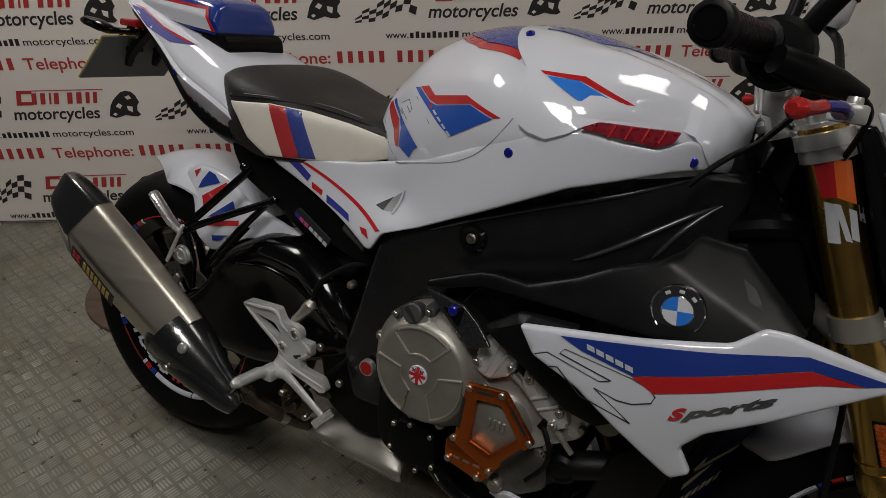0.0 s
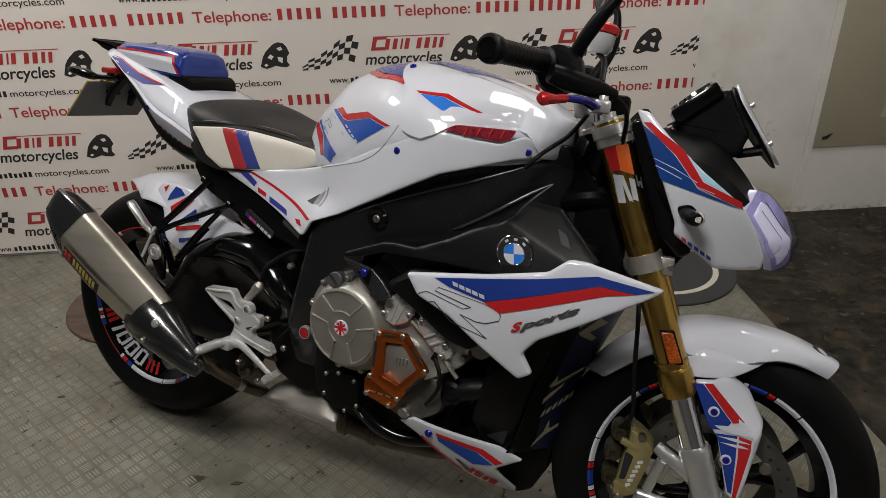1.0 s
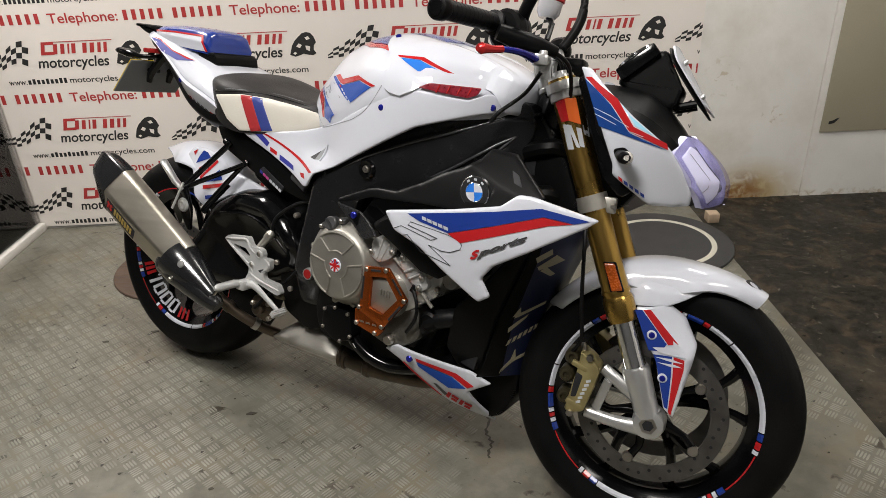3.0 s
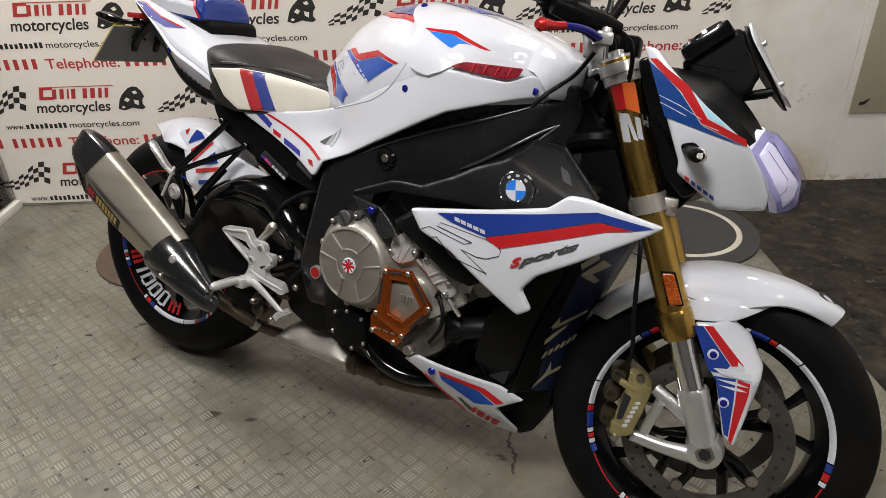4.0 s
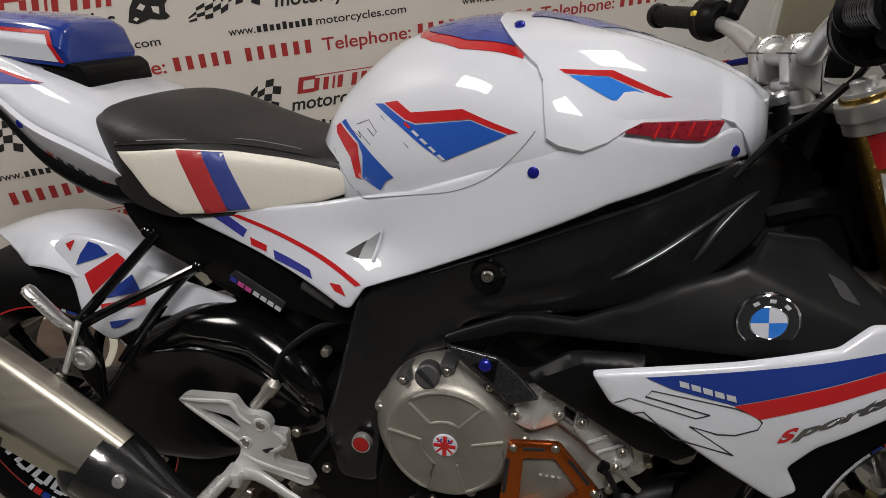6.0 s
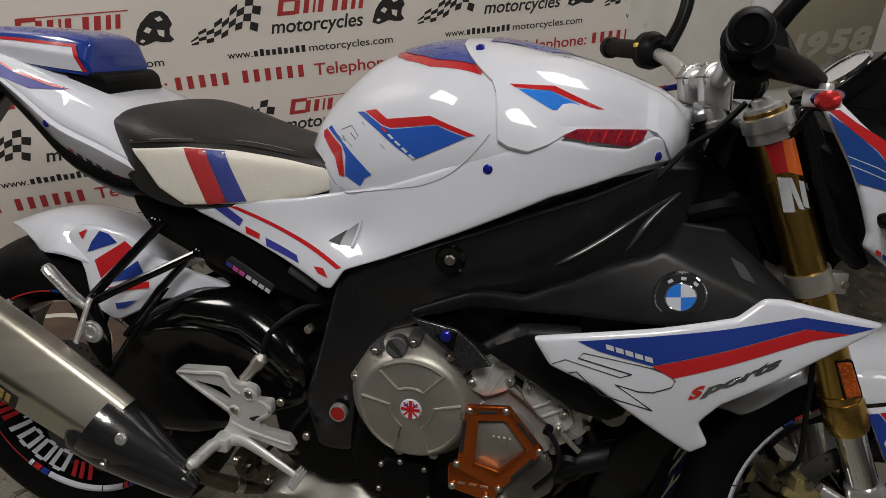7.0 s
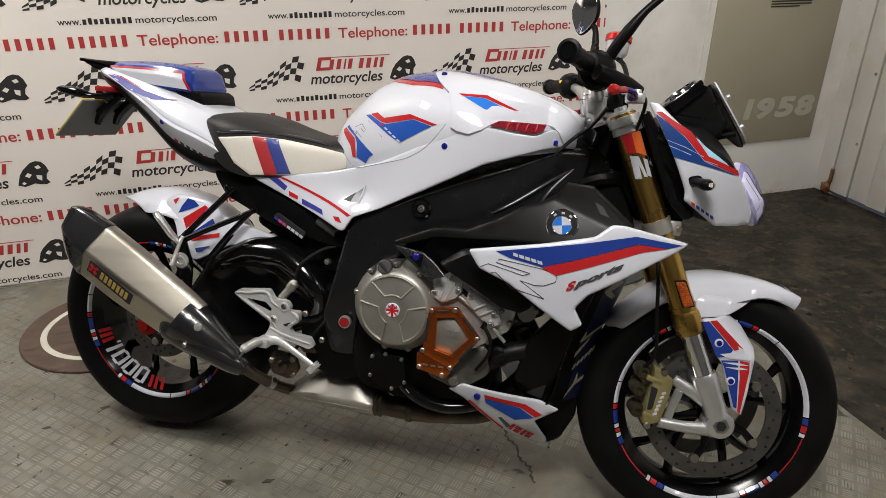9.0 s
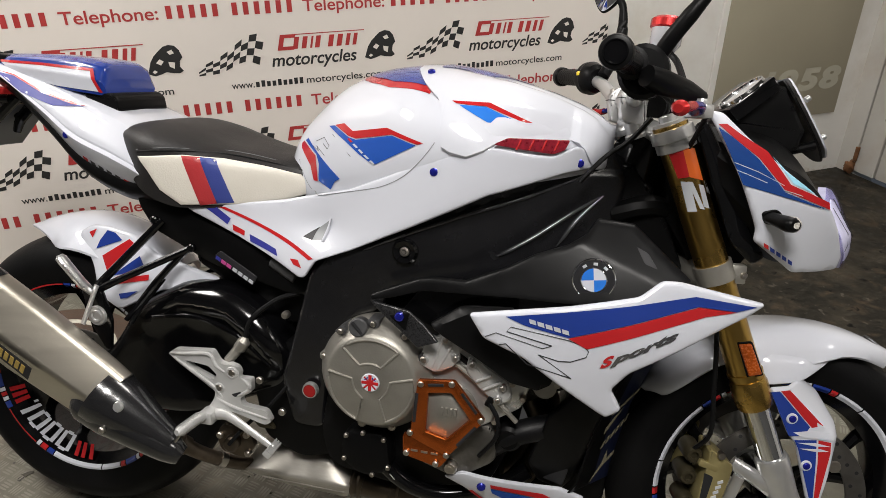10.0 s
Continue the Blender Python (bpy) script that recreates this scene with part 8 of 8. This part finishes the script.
# handlebar and controls
bar = P("handlebar", sweep([(1.024, 0.35, 1.052), (1.062, 0.225, 1.042), (1.083, 0.150, 1.026), (1.098, 0.095, 1.000), (1.103, 0.06, 0.992), (1.103, 0.0, 0.991), (1.103, -0.06, 0.992), (1.098, -0.095, 0.998), (1.080, -0.16, 1.018), (1.052, -0.265, 1.028), (1.006, -0.40, 1.024)], [0.011, 0.011, 0.0118, 0.014, 0.0145, 0.0145, 0.0145, 0.014, 0.0118, 0.011, 0.011], 16, smooth_steps=4), ALLOY, "silver tapered handlebar", steer=True)
stem_nut = P("stem_nut", lathe([(0, 0.030), (0.016, 0.030), (0.018, 0.026), (0.018, 0.018), (0.024, 0.016), (0.027, 0.012), (0.027, 0.002), (0.022, 0.0), (0.022, -0.004), (0.030, -0.006), (0.032, -0.010), (0.032, -0.030)], (1.118, 0.0, 0.935), (-0.42, 0, 1), 32), ALLOY, "silver stacked steering stem nut", steer=True)
for s in (-1, 1):
    cap = [(1.103 + 0.0245 * math.cos(radians(20 * k)), 0.992 + 0.0245 * math.sin(radians(20 * k))) for k in range(-1, 11)]
    clamp = P("bar_clamp", prism(rounded(cap + [(1.086, 0.955), (1.128, 0.945)], 0.003), s * 0.05 - 0.015, s * 0.05 + 0.015, 0.004), ALLOY, "silver handlebar clamp", bar, True)
    P("clamp_split", box((1.0775, s * 0.05 - 0.0153, 0.9915), (1.1285, s * 0.05 + 0.0153, 0.9930)), GREYINK, "", clamp, True)
    for bx in (1.086, 1.120):
        P("clamp_screw", bolt((bx, s * 0.05, 1.010 if bx < 1.1 else 1.009), 0.0042, 0.003, (0, 0, 1)), STEEL, "", clamp, True)
    P("bar_riser", sweep([(1.106, s * 0.05, 0.953), (1.113, s * 0.05, 0.936), (1.114, s * 0.05, 0.934), (1.117, s * 0.05, 0.927)], [0.0145, 0.0145, 0.018, 0.018], 20), ALLOY, "", bar, True)
    p0, p1 = (Vector((1.052, -0.265, 1.028)), Vector((1.006, -0.408, 1.0235))) if s < 0 else (Vector((1.062, 0.225, 1.043)), Vector((1.026, 0.345, 1.052)))
    grip = P("grip", sweep([p0, p0.lerp(p1, 0.04), p0.lerp(p1, 0.06), p1], [0.0230, 0.0230, 0.0170, 0.0168], 20), GRIP, "black rubber grip", bar, True)
    for k in range(10):
        q = p0.lerp(p1, 0.15 + 0.08 * k)
        P("grip_rib", sweep([q, q.lerp(p1, 0.05)], 0.0174, 16), GRIP, "", bar, True)
    P("bar_end_weight", sweep([p1.lerp(p0, 0.03), p1, p1.lerp(p0, -0.09), p1.lerp(p0, -0.12), p1.lerp(p0, -0.13)], [0.0175, 0.0205, 0.0212, 0.0198, 0.0165], 24), PLASTIC, "black bar end", bar, True)
    P("bar_end_hole", lathe([(0, 0.0006), (0.0125, 0.0006), (0.0130, 0.0016), (0.0145, 0.0016), (0.0150, 0)], p1.lerp(p0, -0.132), tuple((p1 - p0).normalized()), 20), BLACK, "", bar, True)
    big = 1.18 if s < 0 else 1.0
    lean = Vector((0.016, 0, -0.010)) if s < 0 else Vector()
    p0, p1 = p0 + lean, p1 + lean
    P("switch_box", sweep([p0.lerp(p1, -0.40), p0.lerp(p1, -0.34), p0.lerp(p1, -0.20), p0.lerp(p1, -0.04), p0.lerp(p1, 0.0)], [0.018 * big, 0.026 * big, 0.030 * big, 0.030 * big, 0.025 * big], 24, 1.08), PLASTIC, "black switch housing", bar, True)
    P("switch_seam", sweep([p0.lerp(p1, -0.185), p0.lerp(p1, -0.170)], 0.0308 * big, 24, 1.08), GREYINK, "", bar, True)
    P("switch", box((-0.006, -0.008, -0.004), (0.006, 0.008, 0.004), 0.002, Matrix.Translation(p0.lerp(p1, -0.2) + Vector((-0.027, 0, 0.008)))), REDANO if s < 0 else YELLOW, "", bar, True)
    arm_line, tip_line = ([(1.142, -0.283, 0.968), (1.130, -0.335, 0.972), (1.113, -0.372, 0.971), (1.100, -0.392, 0.968)], [(1.108, -0.380, 0.970), (1.098, -0.396, 0.967), (1.090, -0.407, 0.966), (1.084, -0.415, 0.965), (1.080, -0.421, 0.964)]) if s < 0 else ([(1.118, 0.105, 0.992), (1.118, 0.140, 0.985), (1.104, 0.175, 0.979), (1.094, 0.193, 0.976)], [(1.098, 0.186, 0.977), (1.092, 0.198, 0.975), (1.088, 0.206, 0.974), (1.084, 0.214, 0.973), (1.082, 0.219, 0.972)])
    lev = P("brake_lever" if s < 0 else "clutch_lever", sweep(arm_line, [0.011, 0.0085, 0.0075, 0.0065], 12, 0.7, smooth_steps=4), BLUEANO, "blue anodised lever", steer=True)
    P("lever_tip", sweep(tip_line, [0.0075, 0.0075, 0.0095, 0.0115, 0.006], 14, 0.85, smooth_steps=3), REDANO, "red lever tip", lev, True)
    root = Vector(arm_line[0])
    P("lever_pivot", box((-0.013, -0.018, -0.010), (0.013, 0.018, 0.010), 0.004, Matrix.Translation(root + Vector((0.006, -s * 0.010, 0.001))) @ pose(0, 0, 0, 0, 0, 20)), ALLOY if s < 0 else PLASTIC, "", lev, True)
    P("lever_knob", lathe([(0, 0.010), (0.007, 0.010), (0.008, 0.006), (0.008, -0.01)], root + Vector((0.010, -s * 0.012, 0.008)), (0, 0, 1), 14), ALLOY, "", lev, True)
    if s < 0:
        stalk, head_at, turn = [(1.094, -0.238, 1.042), (1.104, -0.250, 1.064), (1.124, -0.262, 1.096), (1.150, -0.268, 1.132), (1.184, -0.266, 1.168), (1.198, -0.264, 1.205)], (1.205, -0.262, 1.25), pose(0, 0, 0, 0, -12, -10)
    else:
        stalk, head_at, turn = [(1.085, 0.165, 1.045), (1.105, 0.178, 1.085), (1.116, 0.186, 1.127), (1.114, 0.188, 1.178), (1.106, 0.194, 1.195)], (1.086, 0.205, 1.226), pose(0, 0, 0, 0, -8, 52) @ pose(0, 0, 0, 14)
    mirror = P("mirror", sweep(stalk, [0.012] + [0.0115] * 2 + [0.0075] * (len(stalk) - 3), 12, smooth_steps=4), PLASTIC, "black stalk mirror", steer=True)
    head = bmesh.new()
    bmesh.ops.create_uvsphere(head, u_segments=28, v_segments=16, radius=1)
    for v in head.verts:
        u = v.co.copy()
        taper = 1 - 0.45 * max(0, -u.z) ** 1.5
        v.co = Vector((max(-0.006, u.x * 0.022), u.y * 0.040 * taper, u.z * 0.056))
    head.transform(Matrix.Translation(head_at) @ turn)
    P("mirror_shell", head, PLASTIC, "", mirror, True, sharp=0.9)
    glass = lathe([(0, 0.0008), (0.97, 0.0008), (1.0, 0.0)], (0, 0, 0), (-1, 0, 0), 32)
    for v in glass.verts:
        z = v.co.z
        v.co = Vector((v.co.x - 0.0062, v.co.y * 0.036 * (1 - 0.45 * max(0, -z) ** 1.5), z * 0.052))
    glass.transform(Matrix.Translation(head_at) @ turn)
    P("mirror_glass", glass, CHROME, "mirror glass", mirror, True)
res_c = Vector((1.121, -0.156, 1.081))
pot = P("fluid_pot", lathe([(0, -0.022), (0.016, -0.022), (0.023, -0.012), (0.024, 0.012), (0, 0.012)], res_c, (0.1, 0.05, 1), 24), SMOKE, "clear brake fluid pot with red cap", steer=True)
P("pot_cap", lathe([(0, 0.027), (0.022, 0.027), (0.027, 0.023), (0.027, 0.012), (0.024, 0.010)], res_c, (0.1, 0.05, 1), 24), REDANO, "red anodised cap", pot, True)
P("pot_hose", sweep([res_c + Vector((0.0, 0, -0.02)), (1.135, -0.175, 1.045), (1.140, -0.215, 1.010)], 0.005, 8, smooth_steps=4), GRIP, "", pot, True)
P("master_cylinder_front", sweep([(1.068, -0.292, 1.010), (1.092, -0.278, 1.004), (1.135, -0.248, 0.997), (1.164, -0.226, 0.990)], [0.015, 0.018, 0.015, 0.010], 14), PLASTIC, "black front master cylinder", steer=True)
P("ignition_block", box((-0.03, -0.03, -0.02), (0.03, 0.03, 0.02), 0.008, Matrix.Translation((1.15, 0.0, 0.985))), PLASTIC, "black ignition switch block", steer=True)
P("cable", sweep([(1.160, -0.228, 0.990), (1.182, -0.200, 0.975), (1.186, -0.160, 0.945), (1.18, -0.11, 0.90)], 0.0040, 8, smooth_steps=4), GRIP, "black cable", steer=True)
P("cable", sweep([(1.085, -0.175, 1.012), (1.120, -0.150, 1.000), (1.148, -0.115, 0.985), (1.15, -0.07, 0.955)], 0.0040, 8, smooth_steps=5), GRIP, "black cable", steer=True)
P("throttle_cable", sweep([(1.14, -0.13, 0.97), (1.11, -0.12, 0.93), (1.08, -0.115, 0.905), (1.06, -0.13, 0.885), (1.04, -0.135, 0.86)], 0.0042, 8, smooth_steps=4), GRIP, "black throttle cable")
for zz in (0.80, 0.70, 0.62):
    P("inner_harness", sweep([(1.10, -0.06, zz), (1.16, -0.06, zz + 0.02), (1.20, -0.02, zz)], 0.02, 10, smooth_steps=3), PLASTIC)
P("airbox_side", prism(rounded([(0.98, 0.80), (1.06, 0.86), (1.16, 0.86), (1.19, 0.70), (1.16, 0.62), (1.05, 0.66)], 0.02), -0.060, 0.060, 0.01), PLASTIC, "black air intake box")
P("inner_cover", prism(rounded([(1.04, 0.85), (1.12, 0.895), (1.19, 0.80), (1.235, 0.70), (1.19, 0.61), (1.10, 0.62)], 0.02), -0.062, 0.062, 0.01), PLASTIC, "black inner front cover")
P("inner_block", prism(rounded([(0.62, 0.58), (0.66, 0.72), (0.95, 0.80), (1.05, 0.76), (1.02, 0.60), (0.86, 0.58)], 0.02), -0.10, 0.10, 0.01), PLASTIC, "dark inner engine bay")
P("inner_tail", prism(rounded([(0.30, 0.63), (0.35, 0.75), (0.60, 0.78), (0.60, 0.55), (0.50, 0.52)], 0.02), -0.09, 0.09, 0.01), PLASTIC, "dark inner subframe cover")
P("info_label", box((1.085, -0.0640, 0.755), (1.125, -0.0630, 0.785)), GREYINK, "small grey information label")

# ---------------------------------------------------------------- raised bars of the tread plate
CELL = 0.0365
verts, faces = [], []
c45 = math.sqrt(0.5)
n = int(3.6 / CELL)
for i in range(-n, n):
    for j in range(-n, n):
        gx, gy = (i + 0.5) * CELL, (j + 0.5) * CELL
        cx, cy = (gx - gy) * c45 - 0.2, (gx + gy) * c45 - 1.4
        if not (-1.75 < cx < 1.29 and -2.75 < cy < -0.03):
            continue
        wear = 0.42 + 1.4 * noise.noise(Vector((cx * 1.3 + 4.1, cy * 1.3, 0.7))) + 0.5 * noise.noise(Vector((cx * 4.1, cy * 4.1, 3.7)))
        if cy < -1.9:
            wear -= 0.35 * min(1.0, (-1.9 - cy) / 0.3)
        wear += 0.5 * max(0.0, min(1.0, (cx - 0.55) / 0.25))
        lift = 0.0012 * max(0.0, min(1.0, wear))
        if lift < 0.00012:
            continue
        d = (c45, c45) if (i + j) % 2 else (c45, -c45)
        nrm = (-d[1], d[0])
        for k in range(4):
            o = (k - 1.5) * 0.0078
            hx, hy = cx + nrm[0] * o, cy + nrm[1] * o
            b = len(verts)
            for (u, v, z) in ((-0.0155, 0, 0.0001), (-0.010, -0.0024, 0.0001), (0.010, -0.0024, 0.0001), (0.0155, 0, 0.0001), (0.010, 0.0024, 0.0001), (-0.010, 0.0024, 0.0001), (-0.009, 0, lift), (0.009, 0, lift)):
                verts.append((hx + d[0] * u + nrm[0] * v, hy + d[1] * u + nrm[1] * v, z))
            faces += [(b, b + 1, b + 6), (b + 1, b + 2, b + 7, b + 6), (b + 2, b + 3, b + 7), (b + 3, b + 4, b + 7), (b + 4, b + 5, b + 6, b + 7), (b + 5, b, b + 6)]
me = bpy.data.meshes.new("tread_bars")
me.from_pydata(verts, [], faces)
me.materials.append(BARS)
me.polygons.foreach_set("use_smooth", [True] * len(me.polygons))
tread = tagged(new("tread_bars", me), "raised bars of the steel tread plate", "floor", kind="stuff")
